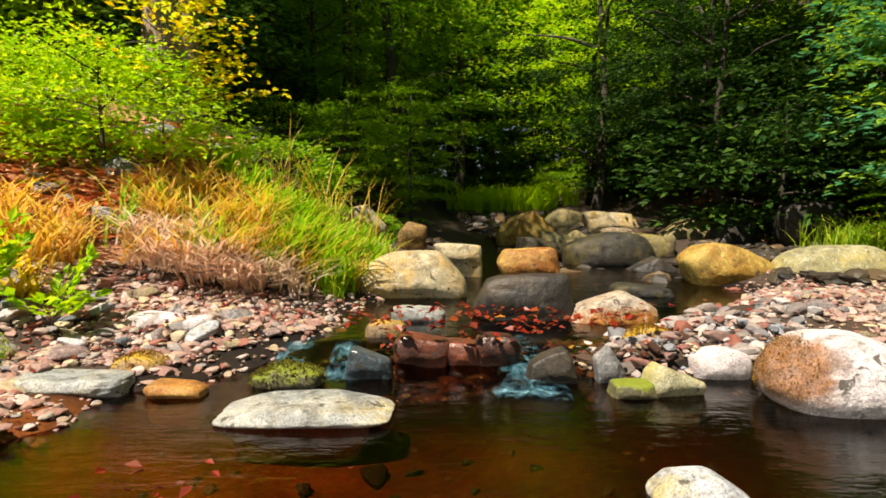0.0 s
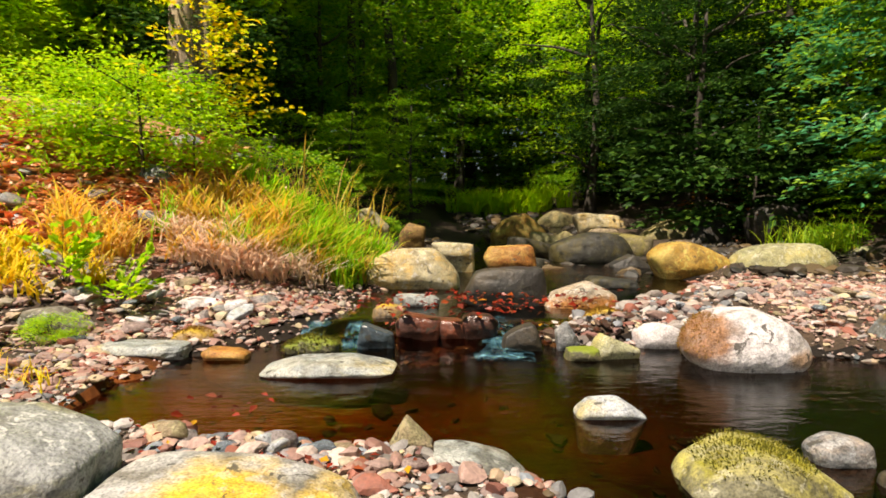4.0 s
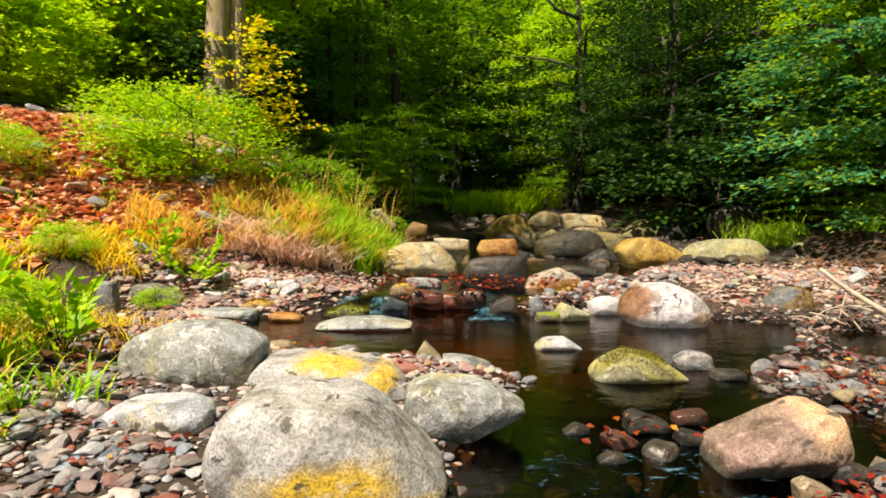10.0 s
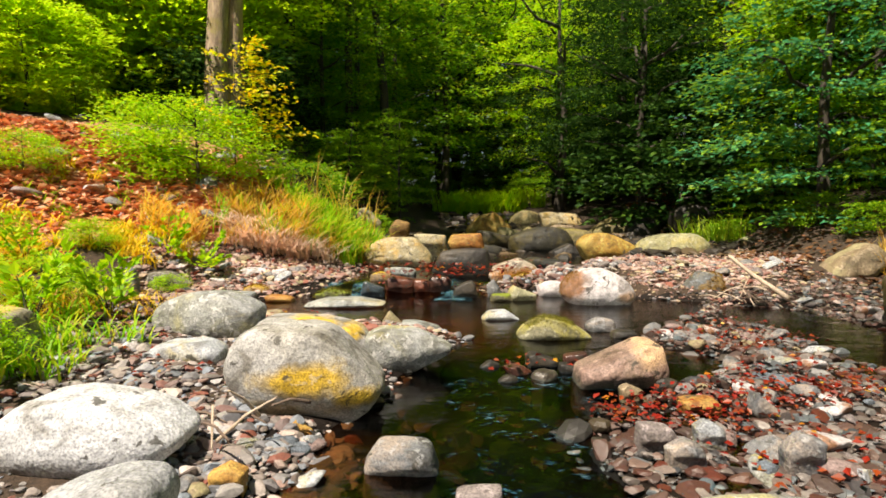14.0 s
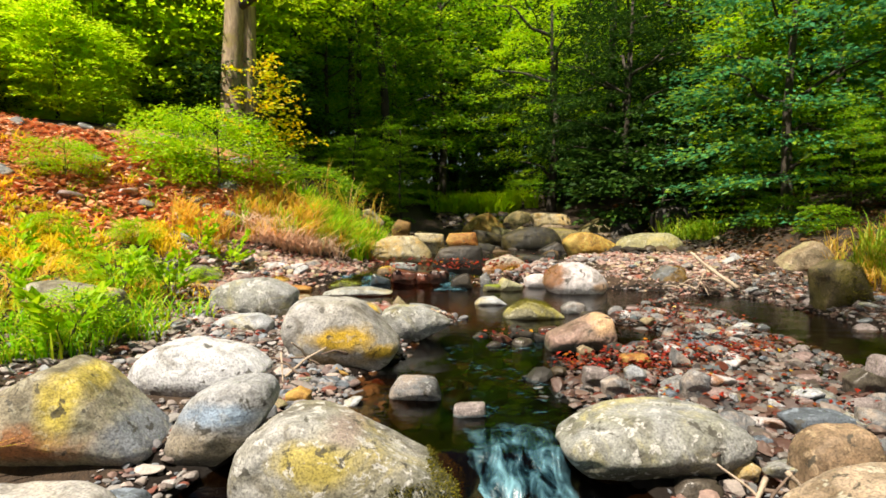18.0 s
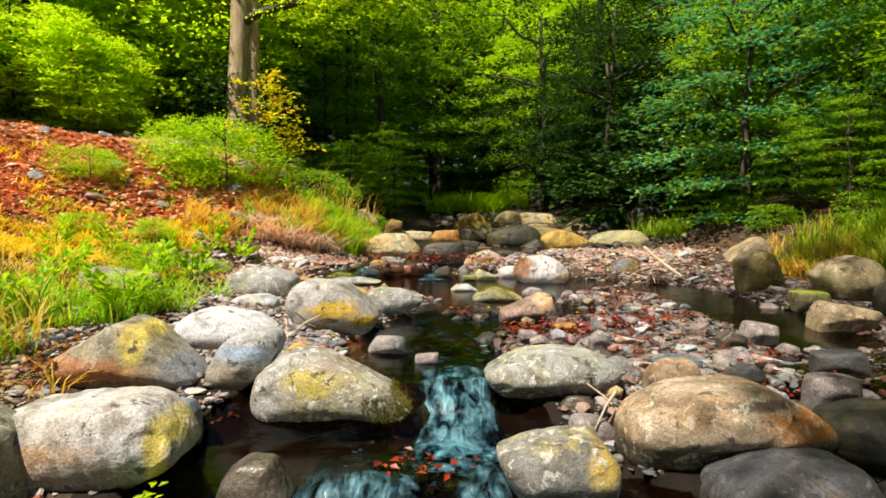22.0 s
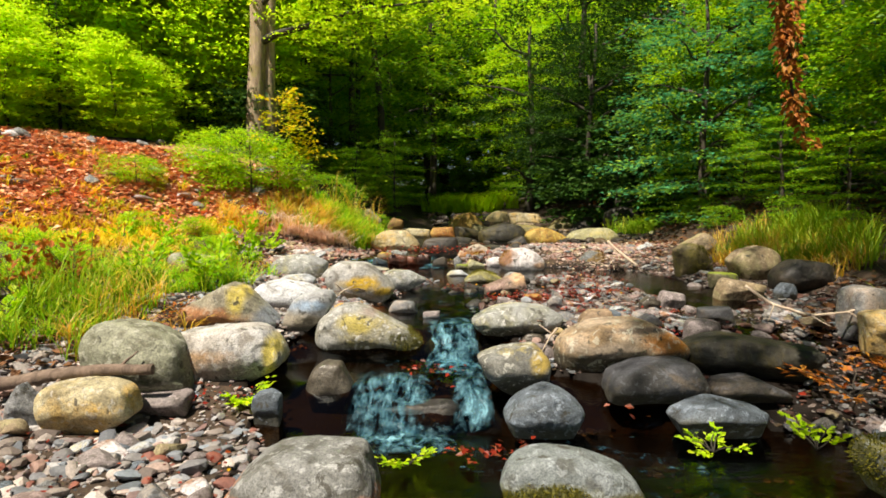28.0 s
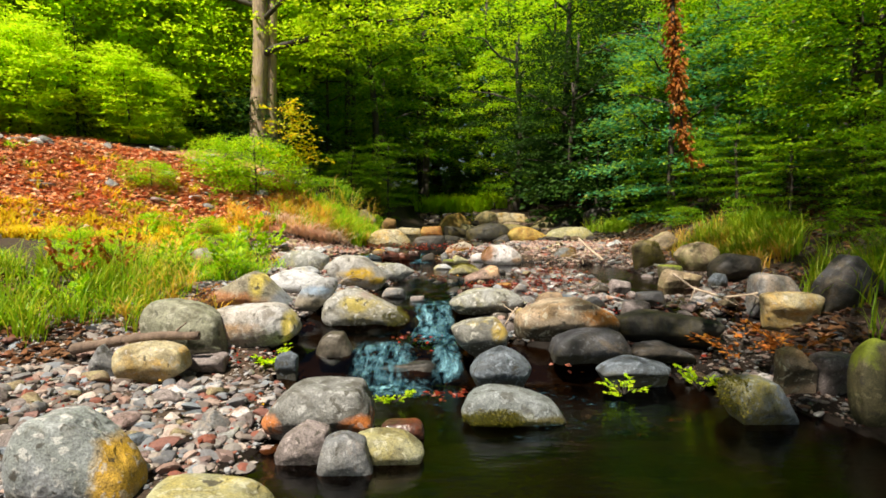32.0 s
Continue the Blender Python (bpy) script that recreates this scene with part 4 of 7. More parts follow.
boulder(-0.86, 3.13, -0.01, 0.38, 0.31, 0.12, 0, "mossy", "round")
boulder(-1.95, 2.98, 0.01, 0.59, 0.36, 0.09, 0, "slab", "flat")
boulder(-1.39, 2.94, 0.00, 0.31, 0.21, 0.07, 0, "orange", "flat")
boulder(-0.39, 3.86, 0.08, 0.28, 0.22, 0.14, 0, "mossy_or", "round")
boulder(-0.19, 4.42, 0.10, 0.42, 0.34, 0.12, 0, "slab", "flat")
boulder(-0.43, 3.28, 0.02, 0.28, 0.22, 0.15, 0, "bluewet", "wedge")
boulder(0.09, 3.47, 0.03, 0.28, 0.25, 0.14, 0, "wetred", "shard")
boulder(-0.13, 3.47, 0.04, 0.35, 0.28, 0.17, 0, "wetred", "flat")
boulder(0.33, 3.45, 0.05, 0.28, 0.23, 0.16, 0, "wetred", "shard")
boulder(0.62, 3.21, 0.01, 0.29, 0.23, 0.17, 0, "dark", "shard")
boulder(-2.84, 2.67, 0.12, 0.19, 0.15, 0.27, 0, "grey", "round")
boulder(-1.26, 0.75, 0.06, 0.73, 0.51, 0.35, 0, "speckled", (((173, 0.97), (118, 0.67), (95, 0.55), (65, 0.65), (-10, 0.94), (-154, 0.99)), 8))
boulder(-1.16, 0.12, 0.06, 0.47, 0.33, 0.15, 0, "greywhite", (((137, 0.70), (94, 0.54), (55, 0.77), (4, 0.98), (-46, 0.94), (-140, 0.79)), 9))
boulder(-0.55, 0.74, 0.02, 0.83, 0.58, 0.21, 0, "lichen", (((148, 0.91), (87, 0.54), (63, 0.56), (22, 0.76), (-18, 1.09), (-117, 0.63), (-154, 0.84)), 9))
boulder(0.12, 0.29, -0.02, 0.54, 0.38, 0.26, 0, "speckled", (((175, 0.99), (108, 0.73), (85, 0.53), (62, 0.57), (-25, 0.86), (-60, 0.45), (-66, 0.45), (-155, 0.96)), 11))
boulder(-0.34, -0.35, -0.03, 0.76, 0.61, 0.43, 0, "lichen", (((163, 0.97), (118, 0.79), (87, 0.54), (48, 0.58), (-40, 0.84), (-140, 0.74)), 10))
boulder(-0.98, -1.06, 0.00, 0.72, 0.51, 0.28, 0, "whitespot", (((158, 0.88), (126, 0.71), (97, 0.58), (74, 0.55), (41, 0.75), (-42, 0.74), (-115, 0.72), (-160, 0.98)), 9))
boulder(-0.64, -1.71, -0.04, 0.46, 0.36, 0.30, 0, "bluestripe", (((171, 0.90), (142, 0.58), (107, 0.44), (87, 0.60), (22, 1.04), (-37, 0.61), (-56, 0.50), (-126, 1.04)), 9))
boulder(-0.08, -1.80, -0.22, 0.97, 0.59, 0.37, 0, "banded", (((169, 0.94), (127, 0.76), (83, 0.52), (58, 0.38), (53, 0.40), (10, 0.89), (-113, 0.72), (-157, 1.00)), 12))
boulder(-1.36, -1.68, -0.02, 0.92, 0.60, 0.34, 0, "slate", (((139, 0.58), (127, 0.43), (74, 0.57), (38, 0.55), (30, 0.63), (-43, 1.04), (-139, 0.93)), 16))
boulder(1.19, -1.73, -0.10, 0.80, 0.52, 0.23, 0, "speckled", (((134, 0.67), (105, 0.56), (83, 0.58), (49, 0.76), (-13, 0.94), (-56, 0.71), (-137, 0.92), (-161, 0.96)), 11))
boulder(0.16, -1.00, -0.05, 0.30, 0.24, 0.10, 0, "grey", "flat")
boulder(1.32, 0.00, -0.02, 0.51, 0.40, 0.24, 0, "pinkrock", (((174, 0.94), (113, 0.34), (115, 0.36), (84, 0.62), (16, 0.93), (-18, 0.99)), 16))
boulder(1.84, -1.95, -0.10, 0.32, 0.26, 0.22, 0, "orangepale", (((175, 0.96), (122, 0.68), (93, 0.55), (29, 0.83), (-32, 0.90)), 10))
boulder(-1.09, -2.44, -0.30, 0.86, 0.61, 0.40, 0, "whiteyellow", (((157, 0.98), (104, 0.63), (92, 0.56), (53, 0.79), (27, 0.86), (-32, 0.88), (-60, 0.62), (-168, 0.94)), 10))
boulder(-1.60, -2.72, -0.22, 0.73, 0.59, 0.41, 0, "olivegrey", (((149, 0.94), (113, 0.74), (82, 0.50), (60, 0.60), (11, 0.93), (-161, 0.89)), 8))
boulder(-0.30, -2.61, -0.42, 0.34, 0.27, 0.28, 0, "brownwet", (((151, 0.82), (115, 0.62), (87, 0.57), (38, 0.72), (-16, 0.99), (-154, 0.95)), 10))
boulder(1.02, -2.69, -0.26, 0.51, 0.41, 0.25, 0, "lichengrey", (((116, 0.65), (93, 0.55), (35, 0.88), (-7, 0.98), (-119, 0.69), (-157, 0.83)), 12))
boulder(1.91, -2.37, -0.16, 1.02, 0.61, 0.28, 0, "orangegrey", (((167, 0.89), (129, 0.65), (95, 0.56), (51, 0.58), (32, 0.70), (-22, 1.03), (-170, 1.05)), 9))
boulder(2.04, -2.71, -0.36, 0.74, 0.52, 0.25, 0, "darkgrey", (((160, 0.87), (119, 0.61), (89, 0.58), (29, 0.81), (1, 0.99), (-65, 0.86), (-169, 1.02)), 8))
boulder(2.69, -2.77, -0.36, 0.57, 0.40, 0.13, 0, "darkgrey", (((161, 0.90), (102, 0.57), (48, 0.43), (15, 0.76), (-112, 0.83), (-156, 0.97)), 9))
boulder(1.17, -3.06, -0.46, 0.52, 0.42, 0.27, 0, "bluegrey", (((143, 0.67), (113, 0.50), (67, 0.57), (39, 0.73), (-27, 0.92), (-151, 0.98)), 10))
boulder(-1.68, -3.20, -0.34, 0.57, 0.40, 0.25, 0, "cream", (((156, 0.93), (98, 0.56), (72, 0.58), (14, 0.90), (-61, 0.73), (-165, 0.95)), 9))
boulder(-0.67, -2.93, -0.42, 0.19, 0.16, 0.17, 0, "bluegrey", (((149, 0.89), (96, 0.54), (72, 0.66), (-2, 0.99), (-166, 0.96)), 14))
boulder(2.29, -3.10, -0.42, 0.58, 0.40, 0.14, 0, "bluegrey", (((146, 0.66), (121, 0.52), (66, 0.51), (-5, 0.99), (-148, 1.01)), 12))
boulder(-0.18, -4.05, -0.46, 0.73, 0.59, 0.28, 0, "greybrown", (((155, 0.81), (135, 0.65), (108, 0.58), (85, 0.57), (22, 0.91), (0, 1.00), (-65, 1.00), (-123, 0.90), (-150, 0.99)), 14))
boulder(1.15, -3.87, -0.52, 0.75, 0.45, 0.23, 0, "mossgrey", (((161, 0.89), (121, 0.73), (78, 0.48), (58, 0.48), (21, 0.74), (-67, 0.89), (-150, 0.96)), 10))
boulder(-0.21, -4.49, -0.50, 0.33, 0.27, 0.20, 0, "pinkgrey", (((145, 0.65), (118, 0.46), (77, 0.59), (7, 0.95), (-63, 0.73), (-161, 1.04)), 14))
boulder(0.07, -4.63, -0.52, 0.33, 0.27, 0.21, 0, "grey", (((162, 0.82), (105, 0.57), (75, 0.55), (19, 0.80), (-142, 1.04)), 12))
boulder(0.31, -4.49, -0.52, 0.41, 0.32, 0.16, 0, "pale", (((113, 0.73), (85, 0.53), (41, 0.68), (-17, 0.99), (-155, 0.75)), 12))
boulder(-1.23, -4.98, -0.46, 0.60, 0.48, 0.42, 0, "bigyellow", (((170, 0.94), (133, 0.83), (91, 0.58), (61, 0.48), (46, 0.54), (12, 0.88), (-57, 0.97), (-159, 1.03)), 9))
boulder(-0.53, -5.06, -0.52, 0.56, 0.45, 0.14, 0, "pale", "wedge")
boulder(2.90, -3.94, -0.48, 0.51, 0.42, 0.27, 0, "mossgrey2", (((172, 1.00), (101, 0.60), (79, 0.54), (35, 0.61), (-146, 0.81)), 16))
boulder(3.78, -3.51, -0.30, 0.37, 0.29, 0.14, 0, "pinkgrey", "flat")
boulder(3.46, -3.48, -0.30, 0.30, 0.24, 0.18, 0, "orangegrey", "block")
boulder(3.60, -4.14, -0.40, 0.37, 0.29, 0.50, 0, "mossy", "round")
boulder(5.22, 3.67, 0.14, 0.92, 0.64, 0.43, 0, "tan", (((130, 0.55), (113, 0.39), (64, 0.68), (44, 0.79), (-54, 0.50)), 12))
boulder(4.20, 1.31, 0.10, 0.57, 0.45, 0.41, 0, "mossbrown", (((106, 0.60), (77, 0.53), (38, 0.73), (-166, 0.89)), 10))
boulder(4.55, 0.44, 0.10, 0.64, 0.52, 0.42, 0, "tan", (((128, 0.71), (101, 0.52), (70, 0.62), (9, 0.96), (-140, 0.70)), 9))
boulder(4.81, -0.11, 0.10, 0.71, 0.57, 0.29, 0, "dark", "round")
boulder(4.10, 0.30, 0.04, 0.36, 0.29, 0.16, 0, "mossy", "flat")
boulder(3.91, -0.41, 0.03, 0.53, 0.42, 0.17, 0, "tan", "flat")
boulder(4.38, -0.50, 0.00, 0.23, 0.18, 0.16, 0, "bluegrey", "round")
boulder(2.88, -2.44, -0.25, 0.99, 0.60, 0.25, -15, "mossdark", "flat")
boulder(5.85, 7.09, 0.14, 0.51, 0.41, 0.37, 0, "pale", "round")
boulder(4.22, -1.94, 0.00, 0.50, 0.40, 0.31, 0, "grey", "wedge")
boulder(4.78, -2.31, 0.02, 0.65, 0.52, 0.51, 0, "darkgrey", "block")
boulder(4.20, -2.27, -0.05, 0.55, 0.38, 0.20, -15, "cream", "flat")
boulder(1.30, -1.92, -0.20, 0.21, 0.16, 0.11, 0, "brownwet", "round")
boulder(-1.16, -0.23, 0.04, 0.16, 0.13, 0.10, 0, "bluegrey", "block")
boulder(-1.47, 0.13, 0.12, 0.13, 0.11, 0.09, 0, "white", "round")
boulder(1.29, -0.30, -0.01, 0.12, 0.09, 0.07, 0, "tan", "block")
boulder(1.53, -0.15, -0.02, 0.14, 0.11, 0.07, 0, "dark", "round")
boulder(0.95, 0.34, -0.03, 0.20, 0.16, 0.10, 0, "dark", "block")
boulder(0.78, 0.18, -0.04, 0.16, 0.13, 0.08, 30, "wetred", "shard")
boulder(1.10, 0.20, -0.04, 0.15, 0.12, 0.08, 0, "dark", "wedge")
boulder(0.62, 0.30, -0.04, 0.13, 0.10, 0.07, 0, "dark", "block")
boulder(0.92, 0.08, -0.04, 0.18, 0.14, 0.07, 50, "brownwet", "flat")
boulder(0.70, 0.02, -0.04, 0.12, 0.10, 0.06, 0, "dark", "round")
boulder(1.18, 0.42, -0.03, 0.16, 0.12, 0.08, 0, "wetred", "flat")
boulder(-2.18, -0.16, 0.22, 0.67, 0.47, 0.27, 0, "slate", "flat")
boulder(1.33, -2.14, -0.28, 0.27, 0.20, 0.15, 0, "pinkgrey", "wedge")
boulder(1.52, -1.86, -0.12, 0.12, 0.10, 0.08, 0, "cream", "block")
boulder(2.02, -1.55, -0.08, 0.30, 0.22, 0.12, 0, "bluegrey", "wedge2")
boulder(2.35, -1.75, -0.08, 0.26, 0.20, 0.12, 20, "darkgrey", "block")
boulder(2.75, -1.95, -0.10, 0.30, 0.22, 0.13, 0, "pinkgrey", "wedge")
boulder(3.05, -1.60, -0.06, 0.34, 0.24, 0.14, -20, "darkgrey", "flat2")
boulder(2.20, -0.05, -0.03, 0.30, 0.20, 0.07, 0, "bluegrey", "flat")
boulder(-0.86, -2.12, -0.20, 0.24, 0.20, 0.16, 0, "bluegrey", "shard")
boulder(0.44, -1.26, -0.08, 0.17, 0.13, 0.07, 0, "pinkgrey", "flat")
boulder(-0.43, -1.23, 0.00, 0.13, 0.10, 0.07, 0, "orange", "block")
boulder(-0.30, -0.71, -0.02, 0.11, 0.09, 0.05, 0, "orange", "block")
boulder(1.81, -0.58, -0.01, 0.13, 0.11, 0.12, 0, "grey", "peak")
boulder(1.20, -0.87, -0.01, 0.17, 0.13, 0.08, 0, "pinkgrey", "flat")
boulder(1.57, -0.46, -0.01, 0.21, 0.17, 0.05, 0, "orange", "flat")
boulder(1.44, -0.84, -0.01, 0.14, 0.11, 0.08, 0, "greywhite", "block")
boulder(1.26, -1.02, -0.01, 0.15, 0.12, 0.07, 0, "grey", "block")
boulder(1.67, -1.09, 0.01, 0.15, 0.12, 0.10, 0, "grey", "block")
boulder(2.95, -0.85, 0.00, 0.28, 0.23, 0.12, 0, "pinkgrey", "flat")
boulder(2.66, -1.01, -0.01, 0.20, 0.16, 0.10, 0, "brownwet", "block")
boulder(0.36, -2.76, -0.60, 0.56, 0.36, 0.225, 0, "dark", "flat2")
boulder(0.37, -4.15, -0.50, 0.29, 0.23, 0.08, 0, "wetred", "flat")
boulder(-2.05, -3.24, -0.28, 0.22, 0.18, 0.18, 0, "grey", "block")
boulder(-1.38, -2.92, -0.36, 0.41, 0.29, 0.10, 0, "pinkgrey", "flat")
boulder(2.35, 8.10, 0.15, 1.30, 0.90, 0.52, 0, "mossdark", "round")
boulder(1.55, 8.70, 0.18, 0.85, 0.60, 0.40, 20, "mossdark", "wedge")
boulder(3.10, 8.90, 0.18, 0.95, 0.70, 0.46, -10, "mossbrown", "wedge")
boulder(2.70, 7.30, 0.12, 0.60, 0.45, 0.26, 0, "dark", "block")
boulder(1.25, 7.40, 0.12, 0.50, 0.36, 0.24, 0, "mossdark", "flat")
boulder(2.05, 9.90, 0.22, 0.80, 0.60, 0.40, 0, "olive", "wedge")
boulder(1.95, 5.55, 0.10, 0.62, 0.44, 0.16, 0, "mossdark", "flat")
boulder(0.30, 7.55, 0.20, 0.40, 0.30, 0.22, 0, "ochre", "block")
boulder(-0.15, 7.20, 0.24, 0.34, 0.26, 0.20, 0, "mossbrown", "round")
boulder(3.55, 11.6, 0.30, 0.70, 0.50, 0.34, 0, "tan", "wedge")
boulder(2.60, 11.2, 0.30, 0.60, 0.45, 0.30, 0, "olive", "block")

# ---- gravel ----
STONE_DISCS = np.array([(a, b, max(c, d) * 0.42) for a, b, c, d, e, g in made_stones])


def clear_of_stones(x, y, slack=0.0):
    d = np.hypot(x[:, None] - STONE_DISCS[None, :, 0], y[:, None] - STONE_DISCS[None, :, 1]) - STONE_DISCS[None, :, 2]
    return d.min(1) > slack


def pebble_arrays(x, y, z, size, rng, flat=0.5, base=ICO2):
    bv, bf = base
    n = len(x)
    kinds = []
    for k in range(10):
        v = bv * (1 + waves(bv, rng, 4, 2.2, 0.14)[:, None])
        for _ in range(8):
            m = rng.normal(size=3)
            m /= np.linalg.norm(m)
            v = v - np.outer(np.clip(v @ m - rng.uniform(0.42, 0.72), 0, None) * 0.96, m)
        kinds.append(v)
    pick = rng.integers(0, 10, n)
    v = np.stack(kinds)[pick]
    sc = np.stack([rng.uniform(0.8, 1.35, n), rng.uniform(0.65, 1.0, n), rng.uniform(flat * 0.6, flat * 1.25, n)], 1) * size[:, None] / 2
    v = v * sc[:, None]
    a, t = rng.uniform(0, 6.28, n), rng.normal(0, 0.22, n)
    ct, st = np.cos(t)[:, None], np.sin(t)[:, None]
    v = np.stack([v[..., 0] * ct - v[..., 2] * st, v[..., 1], v[..., 0] * st + v[..., 2] * ct], -1)
    ca, sa = np.cos(a)[:, None], np.sin(a)[:, None]
    v = np.stack([v[..., 0] * ca - v[..., 1] * sa, v[..., 0] * sa + v[..., 1] * ca, v[..., 2]], -1)
    v += np.stack([x, y, z + sc[:, 2] * 0.45], 1)[:, None]
    f = bf[None] + (np.arange(n) * len(bv))[:, None, None]
    return v.reshape(-1, 3), f.reshape(-1, 3)


def blob(n, cx, cy, rx, ry, turn, rng):
    r, a = np.sqrt(rng.uniform(0, 1, n)), rng.uniform(0, 6.28, n)
    r = r * (1 + 0.18 * np.sin(3 * a + 1) + 0.12 * np.sin(5 * a))
    px, py = r * np.cos(a) * rx, r * np.sin(a) * ry
    c, s = math.cos(radians(turn)), math.sin(radians(turn))
    return cx + px * c - py * s, cy + px * s + py * c


def gravel(label, spots, lo, hi, material, seed, wet=0.04, slack=-0.03):
    """Loose stones over spots (count, x, y, rx, ry, turn); none deeper than wet under water."""
    rng = np.random.default_rng(seed)
    vs, fs, at = [], [], 0
    for n, cx, cy, rx, ry, turn in spots:
        x, y = blob(n, cx, cy, rx, ry, turn, rng)
        z = ground(x, y)
        keep = clear_of_stones(x, y, slack) & (z > water_level(y) - wet)
        x, y, z = x[keep], y[keep], z[keep]
        size = lo * (hi / lo) ** (rng.uniform(0, 1, len(x)) ** 3.0)
        v, f = pebble_arrays(x, y, z, size, rng)
        vs.append(v)
        fs.append(f + at)
        at += len(v)
    thing("gravel", label, "gravel", kind="stuff", data=mesh_of("gravel", np.concatenate(vs), np.concatenate(fs), material, False))


gravel("pale pinkish pebbles heaped on the sunny beach", [(3000, -2.3, 3.7, 1.1, 0.8, 0), (900, -1.4, 4.1, 0.7, 0.4, 0), (500, -2.15, 2.3, 0.35, 0.6, 0), (1000, -0.5, 1.25, 0.8, 0.45, -10)], 0.03, 0.15, GRAVEL, 21)
gravel("stones heaped beside the cascade", [(900, 1.6, 3.65, 0.85, 0.5, 10), (250, 1.1, 3.1, 0.4, 0.25, 0)], 0.04, 0.2, BEACH_GRAVEL, 29, wet=0.1)
gravel("pale pebbles on the gravel bar behind the white boulder", [(2600, 3.5, 3.9, 1.3, 0.75, 10), (600, 2.4, 4.4, 0.5, 0.35, 15)], 0.03, 0.12, GRAVEL, 22)
# the low bar's pebbles have its shade in their colour
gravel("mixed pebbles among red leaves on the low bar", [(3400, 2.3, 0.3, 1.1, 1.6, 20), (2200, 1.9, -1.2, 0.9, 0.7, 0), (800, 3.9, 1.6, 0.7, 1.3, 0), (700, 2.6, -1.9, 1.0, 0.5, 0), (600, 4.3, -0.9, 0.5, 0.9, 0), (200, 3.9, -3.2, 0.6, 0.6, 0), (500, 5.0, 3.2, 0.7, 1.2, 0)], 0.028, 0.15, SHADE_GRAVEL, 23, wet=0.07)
gravel("pebbles between the boulders of the left bank", [(500, -0.5, -0.9, 0.6, 0.4, 0), (400, -0.2, -1.1, 0.5, 0.3, 0), (450, -1.25, -0.1, 0.45, 0.6, 0), (500, -1.5, -2.4, 0.6, 0.5, 0), (600, -2.1, -2.2, 0.6, 0.5, 0), (300, -1.0, -1.8, 0.4, 0.4, 0)], 0.03, 0.14, BEACH_GRAVEL, 24, wet=0.09)
gravel("grey and pink shingle of the lower beach", [(4200, -1.6, -4.0, 1.4, 1.0, 0), (1800, -1.3, -5.0, 1.1, 0.8, 0), (900, -2.8, -3.6, 0.9, 0.8, 0)], 0.022, 0.17, BEACH_GRAVEL, 25, wet=0.10)
gravel("wet stones on the bed of the upper stream", [(900, 2.2, 12.5, 1.6, 4.2, 0), (500, 1.8, 20, 2.0, 4.5, 0), (220, 2.1, 7.4, 1.3, 1.2, 0)], 0.12, 0.55, BED_STONES, 26, wet=0.4)
gravel("dark stones lying in the stream bed", [(140, 0.5, -0.3, 0.8, 0.8, 0), (160, 0.4, -2.4, 0.6, 0.5, 0), (160, 1.9, -3.0, 1.2, 0.6, 0), (120, 0.5, 2.0, 1.8, 1.0, 0)], 0.05, 0.2, BED_STONES, 27, wet=0.5)
gravel("wet reddish stones under the cascade", [(420, 0.1, 3.5, 0.8, 0.28, 0), (120, 1.0, 3.4, 0.4, 0.3, 0)], 0.06, 0.2, WET_RED_STONES, 28, wet=0.3)
# added dark stones stand in for tree shade on the bank soil
gravel("dark stones along the far bank", [(700, 4.7, 7.6, 0.9, 1.8, 0), (900, 4.3, 6.4, 1.3, 1.3, 0), (300, 0.0, 8.0, 0.5, 1.5, 0)], 0.06, 0.34, BED_STONES, 30)
gravel("pebbles between the boulders of the lower bank", [(700, -1.9, -2.6, 0.9, 0.6, 0), (90, 1.4, -2.0, 0.25, 0.3, 0)], 0.03, 0.13, BEACH_GRAVEL, 31, slack=-0.3)

def shore(label, n, x0, x1, y0, y1, lo, hi, top, material, seed):
    """Small stones on all the ground that lies little above the water."""
    rng = np.random.default_rng(seed)
    x, y = rng.uniform(x0, x1, n), rng.uniform(y0, y1, n)
    z = ground(x, y)
    h = z - water_level(y)
    keep = (h > -0.025) & (h < top) & clear_of_stones(x, y, -0.04)
    x, y, z = x[keep], y[keep], z[keep]
    size = lo * (hi / lo) ** (rng.uniform(0, 1, len(x)) ** 2)
    thing("gravel", label, "gravel", kind="stuff", data=mesh_of("gravel", *pebble_arrays(x, y, z, size, rng), material, False))


shore("small pebbles along the sunny shore", 16000, -3.3, 0.7, -3.4, 2.0, 0.02, 0.11, 0.55, BEACH_GRAVEL, 61)
shore("small pebbles along the shady shore, shade in their colour", 16000, 0.5, 5.2, -4.2, 3.0, 0.02, 0.10, 0.30, SHADE_GRAVEL, 62)
shore("small pale pebbles at the upper pool", 15000, -3.0, 5.4, 2.0, 7.2, 0.02, 0.10, 0.22, GRAVEL, 63)

# cobbles, each one a thing
COBBLE = [mesh_of("cobble", *pebble_arrays(np.zeros(1), np.zeros(1), np.zeros(1), np.ones(1), np.random.default_rng(40 + k), 0.62, ico(3)), STONE[s][0])
          for k, s in enumerate(("grey", "pinkgrey", "greywhite", "tan", "bluegrey", "pink", "speckled", "white"))]
COBBLE_LABEL = ("grey cobble lying on the shingle", "pinkish grey cobble on the shingle", "pale grey cobble on the shingle", "tan cobble on the shingle", "blue-grey cobble on the shingle", "pink cobble on the shingle", "lichen-speckled cobble on the shingle", "white cobble on the shingle")


